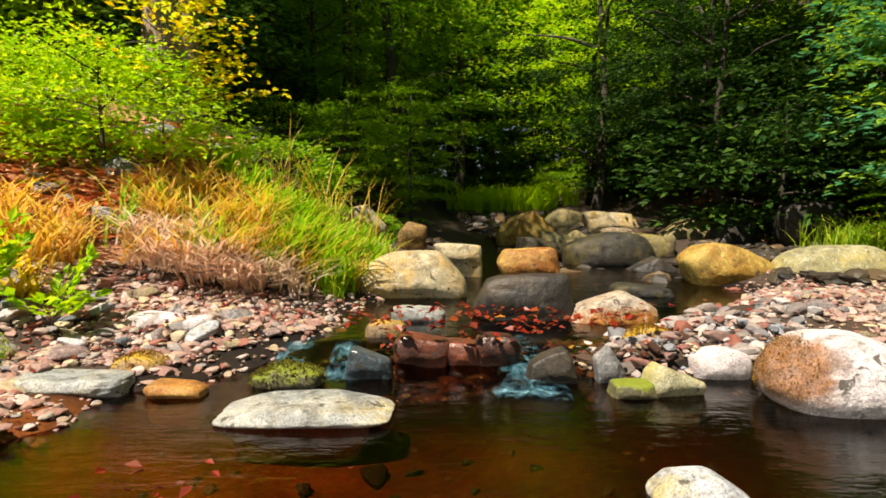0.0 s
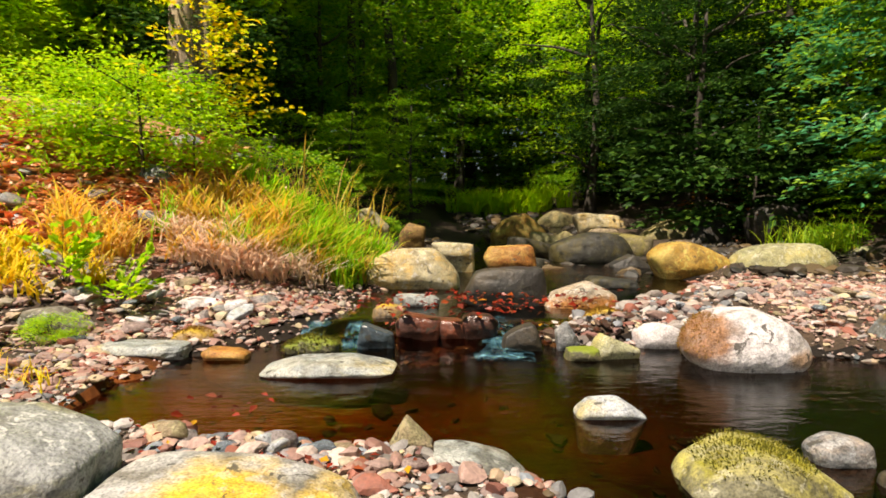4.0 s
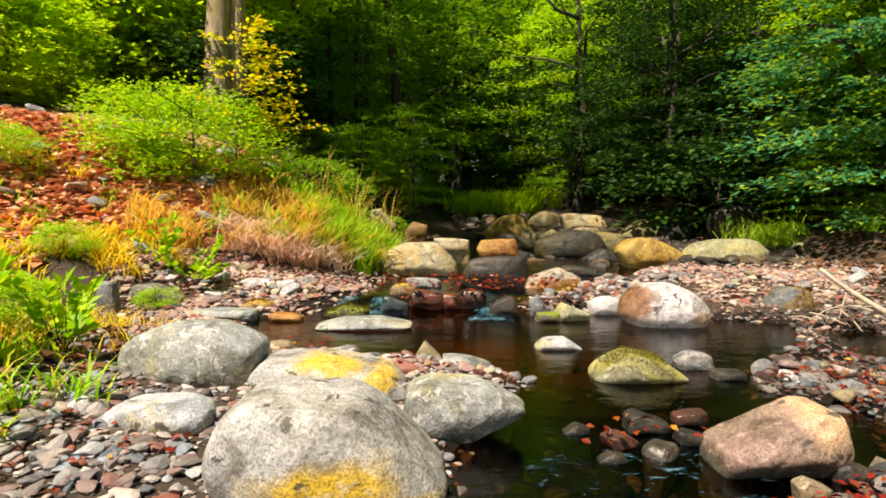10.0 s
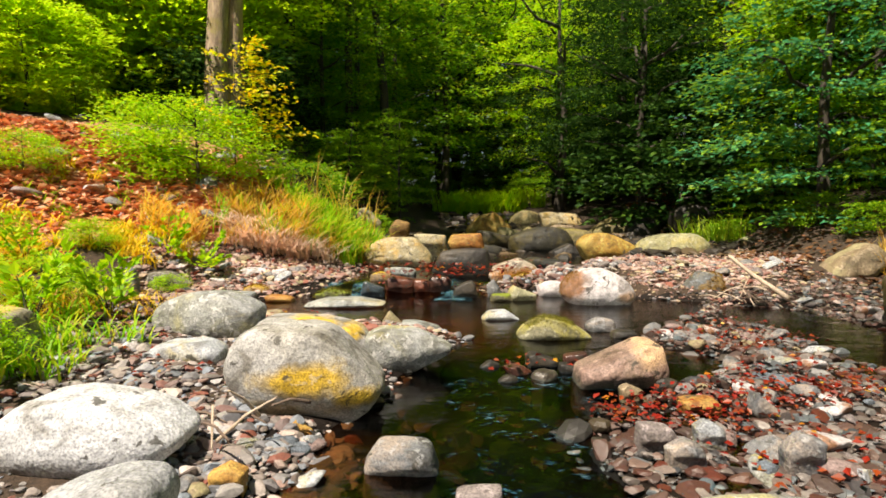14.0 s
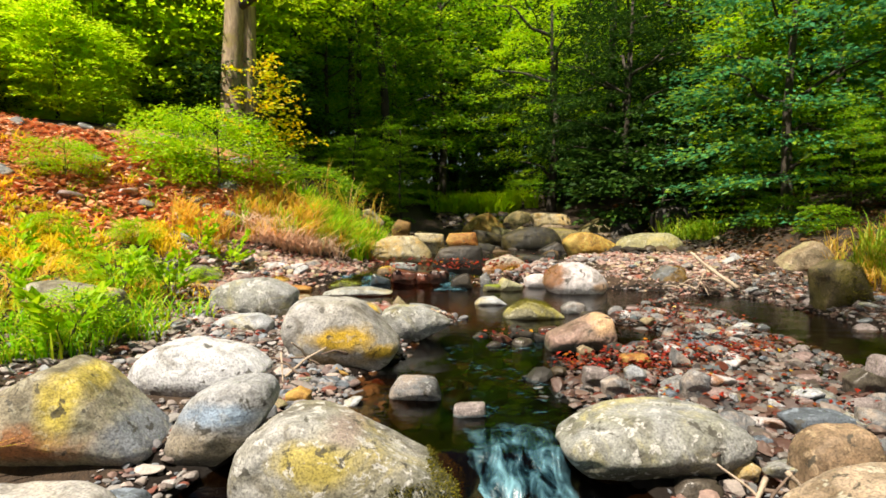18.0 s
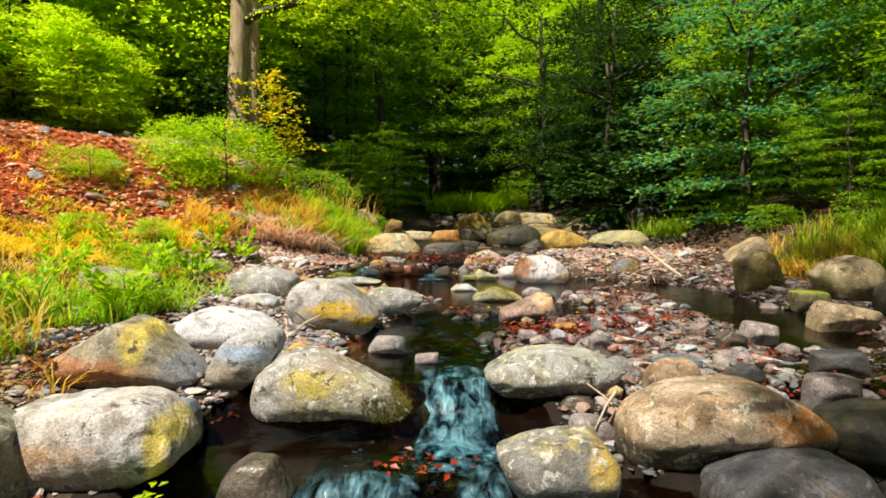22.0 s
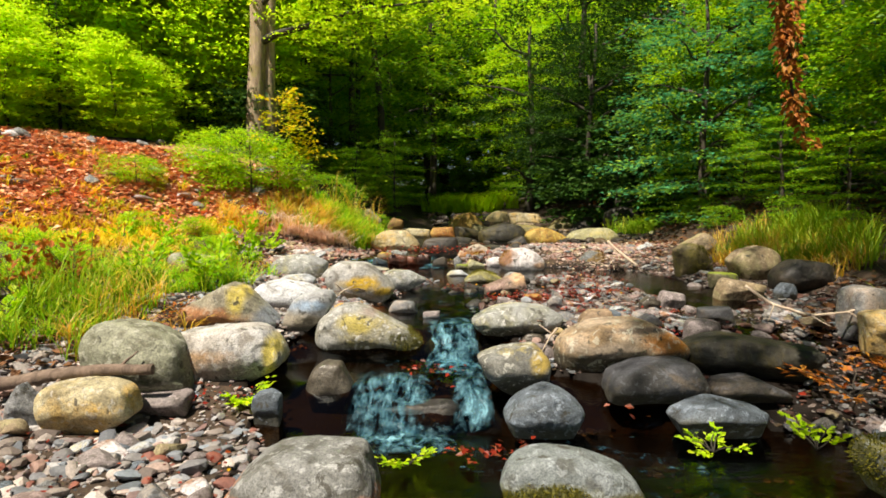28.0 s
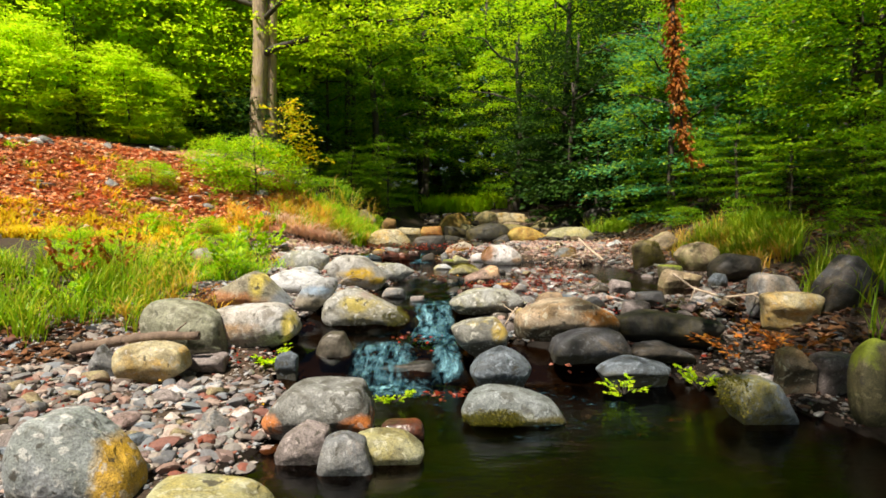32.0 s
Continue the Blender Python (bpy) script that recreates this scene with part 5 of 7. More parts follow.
def cobbles(n, cx, cy, rx, ry, lo, hi, seed, wet=0.03):
    rng = np.random.default_rng(seed)
    x, y = blob(n, cx, cy, rx, ry, 0, rng)
    z = ground(x, y)
    keep = clear_of_stones(x, y, 0.05) & (z > water_level(y) - wet)
    for px, py, pz in zip(x[keep], y[keep], z[keep]):
        k, s = int(rng.integers(0, 8)), float(rng.uniform(lo, hi))
        ob = thing("cobble", COBBLE_LABEL[k], "cobble", "cobbles on the shingle", data=COBBLE[k])
        ob.matrix_world = pose(px, py, pz, rng.uniform(-9, 9), rng.uniform(-9, 9), rng.uniform(0, 360)) @ Matrix.Diagonal((s, s, s * rng.uniform(0.7, 1.15), 1))


cobbles(34, -2.2, 3.6, 0.9, 0.6, 0.12, 0.24, 51)
cobbles(24, -0.4, 1.2, 0.6, 0.35, 0.10, 0.19, 52)
cobbles(26, 3.4, 3.8, 1.1, 0.6, 0.11, 0.22, 53)
cobbles(80, 2.2, 0.2, 0.9, 1.4, 0.07, 0.20, 54, 0.08)
cobbles(46, 2.1, -1.4, 0.9, 0.6, 0.08, 0.24, 55, 0.08)
cobbles(46, 3.2, -1.6, 0.8, 0.7, 0.10, 0.26, 155, 0.2)
cobbles(95, -1.5, -4.0, 1.2, 0.9, 0.09, 0.24, 56, 0.05)
cobbles(24, -0.4, -1.0, 0.5, 0.35, 0.09, 0.16, 57, 0.08)
cobbles(20, 4.0, 1.2, 0.5, 1.2, 0.12, 0.25, 58, 0.08)
cobbles(20, 3.3, -3.3, 0.6, 0.4, 0.12, 0.26, 59, 0.2)


# ---- leaves, grass, trees ----
def leaf_arrays(at, out, up, size, rng, slim=0.5):
    """Leaves of two folded halves: base at, pointing out, facing up."""
    out = out / np.linalg.norm(out, axis=1, keepdims=True)
    side = np.cross(up, out)
    side /= np.linalg.norm(side, axis=1, keepdims=True) + 1e-9
    nrm = np.cross(out, side)
    s = size[:, None]
    w = slim * 0.5
    v = np.stack([at, at + s * (0.45 * out + w * side + 0.10 * nrm), at + s * (out - 0.08 * nrm), at + s * (0.45 * out - w * side + 0.10 * nrm)], 1)
    i = (np.arange(len(at)) * 4)[:, None]
    f = np.concatenate([i + [[0, 2, 1]], i + [[0, 3, 2]]], 0)
    return v.reshape(-1, 3), f


def tube(points, radii, sides=8):
    """A tapered round limb along points."""
    points, radii = np.asarray(points, float), np.asarray(radii, float)
    head, tail = points[0] - (points[1] - points[0]) * 0.01, points[-1] + (points[-1] - points[-2]) * 0.01
    points, radii = np.vstack([head, points, tail]), np.concatenate([[1e-4], radii, [1e-4]])
    tang = np.gradient(points, axis=0)
    tang /= np.linalg.norm(tang, axis=1, keepdims=True)
    ref = np.array([0.0, 1.0, 0.0]) if abs(tang[0][2]) > 0.6 else np.array([0.0, 0.0, 1.0])
    a = np.cross(tang, ref)
    a /= np.linalg.norm(a, axis=1, keepdims=True)
    b = np.cross(tang, a)
    ang = np.linspace(0, 2 * math.pi, sides, endpoint=False)
    ring = np.cos(ang)[None, :, None] * a[:, None] + np.sin(ang)[None, :, None] * b[:, None]
    v = (points[:, None] + ring * radii[:, None, None]).reshape(-1, 3)
    k = len(points)
    i = np.arange(k - 1)[:, None] * sides
    j = np.arange(sides)[None]
    q = np.stack([i + j, i + (j + 1) % sides, i + sides + (j + 1) % sides, i + sides + j], -1).reshape(-1, 4)
    return v, q


def bent(a, b, rng, wobble=0.08, n=9, sag=0.0):
    a, b = np.asarray(a, float), np.asarray(b, float)
    k = np.linspace(0, 1, n)[:, None]
    L = np.linalg.norm(b - a)
    p = a + (b - a) * k
    for f in (1, 2, 3):
        p += np.sin(k * math.pi * f + rng.uniform(0, 6.28)) * rng.normal(size=3) * wobble * L / f * np.minimum(k * 4, 1) * 0.5
    p[:, 2] -= (sag * L * 4 * k * (1 - k))[:, 0]
    return p


def spray_arrays(centres, outs, leaves, reach, size, rng, flat=0.09, tilt=0.30, slim=0.55):
    """Flat fans of leaves, like beech twigs, around each centre, growing along its own direction."""
    n = len(centres)
    outs = outs / np.linalg.norm(outs, axis=1, keepdims=True)
    c = np.repeat(centres, leaves, 0)
    o = np.repeat(outs, leaves, 0)
    m = len(c)
    side = np.cross(o, [0, 0, 1.0]) + 1e-6
    side /= np.linalg.norm(side, axis=1, keepdims=True)
    up = np.cross(side, o)
    along = rng.uniform(-0.6, 1.0, m)
    wide = rng.normal(0, 0.38, m) * (1.15 - 0.6 * np.abs(along))
    rr = np.repeat(reach * rng.uniform(0.6, 1.3, n), leaves)
    at = c + (o * along[:, None] + side * wide[:, None] + up * rng.normal(0, flat, m)[:, None]) * rr[:, None]
    at[:, 2] -= 0.22 * rr * along ** 2
    lo = o + side * np.sign(wide)[:, None] * rng.uniform(0.3, 1.1, m)[:, None] + rng.normal(0, 0.25, (m, 3))
    lu = np.array([0, 0, 1.0]) + rng.normal(0, tilt, (m, 3))
    return leaf_arrays(at, lo, lu, size * rng.uniform(0.65, 1.35, m), rng, slim)


def crown_centres(n, radius, rng, hollow=0.35, gaps=0.5):
    """Places for twigs in an uneven, gappy crown about the origin."""
    d = rng.normal(size=(n * 3, 3))
    d /= np.linalg.norm(d, axis=1, keepdims=True)
    r = rng.uniform(hollow, 1, len(d)) ** 0.6
    p = d * r[:, None] * (1 + waves(d, rng, 5, 3.0, 0.16))[:, None]
    keep = waves(p, rng, 6, 6.5, 1.0) > -gaps
    p = p[keep][:n]
    return p * np.asarray(radius), p


def broadleaf(label, height, radius, base, sprays, leaves, size, foliage, seed, trunk_r=0.12, wood=DARK_BARK, limbs=7, reach=0.45, tilt=0.35, lean=(0, 0), layers=0.0):
    """A leafy tree standing at the origin: trunk, limbs and a crown of flat twigs. base: the crown's lowest height."""
    rng = np.random.default_rng(seed)
    tree = thing("tree", label, "tree", "trees of the wood")
    mid = np.array([lean[0], lean[1], (base + height) / 2])
    axis = bent((0, 0, -0.3), (lean[0], lean[1], height * 0.9), rng, 0.03, 10)
    part("trunk", mesh_of("trunk", *tube(axis, np.linspace(trunk_r, trunk_r * 0.25, 10) + np.array([trunk_r * 0.4] + [0] * 9), 10), wood), tree)
    rad = np.array([radius, radius, (height - base) / 2])
    for k in range(limbs):
        h = base + (height - base) * (k + 0.3) / limbs * 0.85
        a = k * 2.4 + rng.uniform(-0.4, 0.4)
        start = axis[min(9, int(np.searchsorted(axis[:, 2], h * 0.85)))]
        reach_k = radius * rng.uniform(0.7, 0.95) * math.sqrt(max(0.1, 1 - ((h - mid[2]) / (rad[2] * 1.15)) ** 2))
        end = np.array([lean[0] * h / height + math.cos(a) * reach_k, lean[1] * h / height + math.sin(a) * reach_k, h + 0.25 * reach_k])
        part("limb", mesh_of("limb", *tube(bent(start, end, rng, 0.10, 8, -0.05), np.linspace(trunk_r * 0.4, 0.008, 8), 6), wood), tree)
    sprays, leaves, reach = int(sprays * 0.66), int(leaves * 1.5), reach * 1.25
    pts, unit = crown_centres(sprays, rad, rng)
    if layers:  # twigs lie in shelves with gaps between
        shelf = np.round(pts[:, 2] / layers + 0.25 * np.sin(np.arctan2(pts[:, 1], pts[:, 0]) * 3))
        pts[:, 2] = shelf * layers - 0.16 * np.hypot(pts[:, 0], pts[:, 1]) + rng.normal(0, 0.05 * layers, len(pts))
    outs = pts * [1, 1, 0.15] + rng.normal(0, 0.25, pts.shape) * radius
    outs[:, 2] *= 0.3
    part("crown", mesh_of("crown", *spray_arrays(pts + mid, outs, leaves, reach, size, rng, tilt=tilt), LEAF[foliage], False), tree)
    return tree


def plant_at(tree, x, y, turn=0, scale=1.0, sink=0.05, wide=1.0):
    return copy_thing(tree, pose(x, y, float(ground(x, y)) - sink, 0, 0, turn) @ Matrix.Diagonal((scale * wide, scale * wide, scale, 1)))


def first_at(tree, x, y, turn=0, scale=1.0, wide=1.0):
    tree.matrix_basis = pose(x, y, float(ground(x, y)) - 0.05, 0, 0, turn) @ Matrix.Diagonal((scale * wide, scale * wide, scale, 1))
    return tree


def fir(label, height, radius, foliage, seed, size=0.10, tiers=26, leaves=16, skirt=0.05):
    """A young conifer: tiers of drooping twigs round a straight stem."""
    rng = np.random.default_rng(seed)
    tree = thing("fir_tree", label, "tree", "trees of the wood")
    part("trunk", mesh_of("trunk", *tube([(0, 0, -0.2), (0.02, 0, height * 0.5), (0, 0.02, height)], [0.06, 0.04, 0.006], 7), DARK_BARK), tree)
    cs, os_ = [], []
    for k in range(tiers):
        h = height * (skirt + (1 - skirt) * k / tiers)
        r = radius * (1 - k / tiers) ** 0.8 * rng.uniform(0.8, 1.15) + 0.06
        for j in range(max(3, int(9 * r / radius))):
            a = rng.uniform(0, 6.28)
            for q in np.linspace(0.3, 1.0, max(1, int(r / 0.28))):
                cs.append((math.cos(a) * r * q, math.sin(a) * r * q, h - 0.18 * r * q + rng.normal(0, 0.03)))
                os_.append((math.cos(a), math.sin(a), -0.15))
    part("crown", mesh_of("crown", *spray_arrays(np.array(cs), np.array(os_), leaves, 0.26, size, rng, slim=0.32), LEAF[foliage], False), tree)
    return tree


def grass(label, spots, lo, hi, material, seed, droop=0.5, width=0.008, lean=(0, 0), name="grass"):
    """Blades of four steps over spots (count, x, y, rx, ry, turn)."""
    rng = np.random.default_rng(seed)
    xs, ys = [], []
    for n, cx, cy, rx, ry, turn in spots:
        tx, ty = blob(max(4, n // 22), cx, cy, rx, ry, turn, rng)
        k = rng.integers(0, len(tx), n)
        xs.append(tx[k] + rng.normal(0, 0.055, n))
        ys.append(ty[k] + rng.normal(0, 0.055, n))
    x, y = np.concatenate(xs), np.concatenate(ys)
    keep = clear_of_stones(x, y, -0.08)
    x, y = x[keep], y[keep]
    n = len(x)
    root = np.stack([x, y, ground(x, y) - 0.02], 1)
    h = rng.uniform(lo, hi, n) * rng.uniform(0.7, 1.1, n)
    a = rng.uniform(0, 6.28, n)
    bend = np.stack([np.cos(a) + lean[0], np.sin(a) + lean[1], np.zeros(n)], 1) * (droop * rng.uniform(0.3, 1.3, n))[:, None]
    side = np.stack([-np.sin(a), np.cos(a), np.zeros(n)], 1)
    rows = []
    for k, wd in ((0, 1.0), (0.4, 0.85), (0.75, 0.55), (1.0, 0.08)):
        mid = root + h[:, None] * (np.array([0, 0, 1.0]) * (k - 0.45 * droop * k * k) + bend * k * k)
        rows += [mid - side * width * wd, mid + side * width * wd]
    v = np.stack(rows, 1).reshape(-1, 3)
    i = (np.arange(n) * 8)[:, None]
    f = np.concatenate([i + [[0, 1, 3, 2]], i + [[2, 3, 5, 4]], i + [[4, 5, 7, 6]]], 0)
    thing(name, label, "grass", kind="stuff", data=mesh_of(name, v, f, LEAF[material], False))


def litter(label, spots, size, material, seed, lift=0.012, float_it=False, over=0.0):
    """Fallen leaves lying over spots (count, x, y, rx, ry, turn)."""
    rng = np.random.default_rng(seed)
    xs, ys = zip(*[blob(n, cx, cy, rx, ry, turn, rng) for n, cx, cy, rx, ry, turn in spots])
    x, y = np.concatenate(xs), np.concatenate(ys)
    z = ground(x, y)
    if float_it:
        z = np.maximum(z, water_level(y) + 0.003)
        keep = clear_of_stones(x, y, -0.02)
    else:
        keep = (z > water_level(y) - 0.02) & clear_of_stones(x, y, -0.05)
    x, y, z = x[keep], y[keep], z[keep]
    n = len(x)
    a = rng.uniform(0, 6.28, n)
    v, f = leaf_arrays(np.stack([x, y, z + lift + rng.uniform(0, over, n)], 1), np.stack([np.cos(a), np.sin(a), rng.normal(0, 0.25, n)], 1),
                       np.stack([rng.normal(0, 0.4, n), rng.normal(0, 0.4, n), np.ones(n)], 1), size * rng.uniform(0.6, 1.4, n), rng, 0.65)
    thing("fallen_leaves", label, "fallen leaves", kind="stuff", data=mesh_of("fallen_leaves", v, f, LEAF[material], False))

# ---- trees ----
# the grey beech on the bank, with two stems and a long limb over the stream
def beech():
    rng = np.random.default_rng(3)
    gz = float(ground(-4.0, 8.3))
    tree = thing("beech_tree", "old beech with two grey stems on the bank", "tree", at=(-4.0, 8.3, gz))
    stem = np.array([(-0.02, 0, -0.4), (0.0, 0, 0.3), (-0.02, 0, 1.2), (0.06, 0, 2.4), (0.1, 0, 3.4), (0.06, 0, 5.0), (0.12, 0.1, 7.5), (0.1, 0.2, 10.5)])
    part("trunk", mesh_of("trunk", *tube(stem, [0.36, 0.27, 0.22, 0.205, 0.20, 0.17, 0.13, 0.06], 16), BEECH_BARK), tree)
    stem2 = np.array([(0.24, 0.2, -0.4), (0.28, 0.2, 0.6), (0.30, 0.15, 1.8), (0.33, 0.15, 3.0), (0.42, 0.2, 5.0), (0.8, 0.4, 8.5)])
    part("trunk", mesh_of("trunk", *tube(stem2, [0.24, 0.18, 0.16, 0.15, 0.13, 0.07], 14), BEECH_BARK), tree)
    ends = [((0.1, 0, 2.7), (4.4, -0.8, 3.5), 0.11), ((0.1, 0, 4.0), (-3.4, 1.4, 5.0), 0.09), ((0.1, 0, 3.6), (3.0, -1.0, 5.4), 0.07), ((0.5, 0.2, 4.8), (3.6, 1.4, 7.0), 0.08),
            ((0.1, 0, 5.2), (-2.4, 1.6, 7.2), 0.07)]
    pts, outs, sunny, sunny_out = [], [], [], []
    for a, b, r in ends:
        line = bent(a, b, rng, 0.06, 14, -0.05)
        part("limb", mesh_of("limb", *tube(line, np.linspace(r, 0.012, 14), 8), DARK_BARK), tree)
        way = np.array(b) - np.array(a)
        for p in line[4:]:
            for _ in range(15):
                q = p + rng.normal(0, 1, 3) * (0.62, 0.62, 0.34)
                (sunny if r in (0.11, 0.08) else pts).append(q)
                (sunny_out if r in (0.11, 0.08) else outs).append(way * 0.3 + (q - p) * (1, 1, 0.2))
    # high crown out of view, added and shifted to shade the upper stream
    more, unit = crown_centres(330, (4.6, 3.4, 2.0), rng, 0.2, 0.3)
    pts = np.concatenate([np.array(pts), more + (0.6, 3.4, 8.6)])
    outs = np.concatenate([np.array(outs), more * (1, 1, 0.1) + rng.normal(0, 0.6, more.shape)])
    part("crown", mesh_of("crown", *spray_arrays(pts, outs, 22, 0.42, 0.10, rng), LEAF["fresh"], False), tree)
    # same tree, lighter leaf colour where the sun should strike
    part("foliage", mesh_of("foliage", *spray_arrays(np.array(sunny), np.array(sunny_out), 24, 0.42, 0.11, rng, tilt=0.5), LEAF["bright"], False), tree, "leaves of the long limb, sunlight put into their green")


beech()

# young wood above the leafy slope, its sunlight put into the bright leaf colour
yb = broadleaf("young beech, sunlight put into its bright green leaves", 5.4, 1.5, 0.2, 620, 34, 0.11, "bright", 61, 0.06, tilt=0.75)
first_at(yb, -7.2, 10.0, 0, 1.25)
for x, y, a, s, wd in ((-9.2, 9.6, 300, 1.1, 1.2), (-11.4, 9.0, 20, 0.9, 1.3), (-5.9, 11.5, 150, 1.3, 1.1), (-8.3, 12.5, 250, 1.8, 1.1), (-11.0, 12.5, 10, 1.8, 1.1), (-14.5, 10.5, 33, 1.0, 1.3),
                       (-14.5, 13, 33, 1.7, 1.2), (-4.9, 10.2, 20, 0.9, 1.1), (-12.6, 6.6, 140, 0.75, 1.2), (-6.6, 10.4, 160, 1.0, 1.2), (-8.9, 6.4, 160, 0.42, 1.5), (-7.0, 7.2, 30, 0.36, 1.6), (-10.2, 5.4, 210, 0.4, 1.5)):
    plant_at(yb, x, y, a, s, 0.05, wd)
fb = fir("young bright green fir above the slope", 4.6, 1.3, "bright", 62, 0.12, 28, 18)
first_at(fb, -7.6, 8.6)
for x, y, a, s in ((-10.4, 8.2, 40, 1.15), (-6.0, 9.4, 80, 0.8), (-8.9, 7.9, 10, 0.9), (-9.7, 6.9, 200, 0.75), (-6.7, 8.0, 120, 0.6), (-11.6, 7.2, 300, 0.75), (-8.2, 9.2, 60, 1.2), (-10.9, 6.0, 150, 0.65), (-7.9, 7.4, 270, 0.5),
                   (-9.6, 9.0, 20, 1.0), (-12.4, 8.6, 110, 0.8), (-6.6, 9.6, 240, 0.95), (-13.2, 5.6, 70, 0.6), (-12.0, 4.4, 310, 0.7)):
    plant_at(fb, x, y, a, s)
df = fir("dark green fir between the young beeches", 4.4, 0.8, "dark", 63)
first_at(df, -8.0, 6.75, 0, 0.72)
plant_at(df, -9.0, 8.6, 60, 1.2)

# the green bush and the golden sapling on the bank
bush = broadleaf("leafy green hazel bush on the bank", 1.7, 1.0, 0.0, 190, 34, 0.075, "fresh", 64, 0.03, limbs=9, reach=0.46, tilt=0.45)
bush.name = "bush"
tagged(bush, category="bush", group="bushes of the bank")
first_at(bush, -3.4, 5.8, 0, 0.9)
plant_at(bush, -4.2, 6.2, 120, 0.75)
plant_at(bush, -2.6, 6.5, 230, 0.4)
plant_at(bush, -6.2, 7.3, 70, 0.6)
plant_at(bush, -5.3, 4.7, 10, 0.45)
plant_at(bush, -2.6, 3.0, 200, 0.16)
plant_at(bush, -2.5, 0.9, 20, 0.30)
plant_at(bush, -2.0, -0.5, 80, 0.28)
plant_at(bush, -3.0, -1.3, 150, 0.33)
plant_at(bush, -3.9, -0.4, 310, 0.36)
plant_at(bush, -3.6, 3.3, 260, 0.28)
plant_at(bush, -4.6, 3.2, 200, 0.26)


def golden_sapling():
    rng = np.random.default_rng(9)
    x, y = -2.9, 6.0
    gz = float(ground(x, y))
    tree = thing("sapling", "slender sapling with golden autumn leaves", "sapling", at=(x, y, gz))
    top = 3.62 - gz
    stem = bent((0, 0, -0.1), (0.05, 0, top), rng, 0.02, 12)
    part("stem", mesh_of("stem", *tube(stem, np.linspace(0.011, 0.003, 12), 6), DARK_BARK), tree)
    pts, outs = [], []
    for k in range(30):
        h = 0.75 + (top - 0.75) * k / 30
        a = rng.uniform(-0.9, 0.7) if k % 3 else rng.uniform(0, 6.28)
        r = (1 - 0.6 * k / 30) * rng.uniform(0.55, 1.2)
        end = (math.cos(a) * r, math.sin(a) * r, h + 0.10 * r)
        line = bent((0.02, 0, h - 0.08), end, rng, 0.05, 5)
        part("twig", mesh_of("twig", *tube(line, np.linspace(0.006, 0.002, 5), 4), DARK_BARK), tree)
        for q in (0.35, 0.6, 0.8, 1.0):
            pts.append(line[0] + (line[-1] - line[0]) * q)
            outs.append((math.cos(a), math.sin(a), 0.05))
    part("foliage", mesh_of("foliage", *spray_arrays(np.array(pts), np.array(outs), 8, 0.20, 0.085, rng, tilt=0.5), LEAF["gold"], False), tree)


golden_sapling()

# the wood behind the stream
mb = broadleaf("tall green beech in the shade of the wood", 9.0, 2.6, 0.5, 420, 28, 0.14, "mid", 65, 0.14, limbs=9, reach=0.6, layers=0.8)
first_at(mb, -2.4, 16.0)
for x, y, a, s, wd in ((-2.8, 12.8, 60, 0.62, 1.0), (-4.6, 18.5, 20, 1.1, 1.0), (-1.6, 20.5, 280, 1.2, 1.1), (-6.0, 15.5, 90, 1.1, 1.1),
                       (-5, 22, 10, 1.4, 1.1), (0.5, 27, 70, 1.4, 1.2), (-10, 18, 300, 1.5, 1.1), (-9, 26, 300, 1.7, 1.2), (-15, 19, 10, 1.8, 1.2), (-3, 33, 40, 2.2, 1.2), (3, 36, 140, 2.4, 1.2), (-9, 34, 240, 2.4, 1.2), (9, 34, 340, 2.3, 1.2), (16, 30, 80, 2.2, 1.2), (-17, 28, 180, 2.4, 1.2), (-20, 16, 20, 2.2, 1.2), (20, 18, 60, 2.1, 1.2), (18, 9, 0, 1.9, 1.2), (-0.6, 10.6, 200, 0.32, 1.0), (-1.6, 9.6, 100, 0.22, 1.4)):
    plant_at(mb, x, y, a, s, 0.05, wd)
# beech whose leaves carry the wood's shade in their colour
dk = broadleaf("spreading beech leaning over the stream, shade in its leaf colour", 7.5, 2.7, 1.2, 430, 28, 0.12, "dark", 66, 0.16, limbs=9, reach=0.55, layers=0.7)
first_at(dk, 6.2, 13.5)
# lit copy of the green beech: brighter leaves in place of sunlight
lit = broadleaf("yellow-green beech with sunlight put into its leaf colour", 9.0, 2.6, 0.6, 420, 28, 0.14, "fresh", 165, 0.14, limbs=9, reach=0.6, layers=0.8)
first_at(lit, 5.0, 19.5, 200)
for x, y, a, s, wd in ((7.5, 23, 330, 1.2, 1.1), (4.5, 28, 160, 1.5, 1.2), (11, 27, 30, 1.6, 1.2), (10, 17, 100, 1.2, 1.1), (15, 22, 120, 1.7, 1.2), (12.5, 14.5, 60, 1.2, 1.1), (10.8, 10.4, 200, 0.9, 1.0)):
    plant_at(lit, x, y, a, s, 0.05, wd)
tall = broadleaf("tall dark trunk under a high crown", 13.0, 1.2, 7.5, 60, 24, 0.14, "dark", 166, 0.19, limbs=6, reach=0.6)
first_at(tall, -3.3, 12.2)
for x, y, a, s in ((-2.3, 14.2, 40, 0.8), (-1.5, 14.6, 80, 0.9), (-4.6, 13.6, 130, 1.0), (0.6, 21.5, 200, 1.1), (6.6, 16.4, 10, 1.0)):
    plant_at(tall, x, y, a, s)
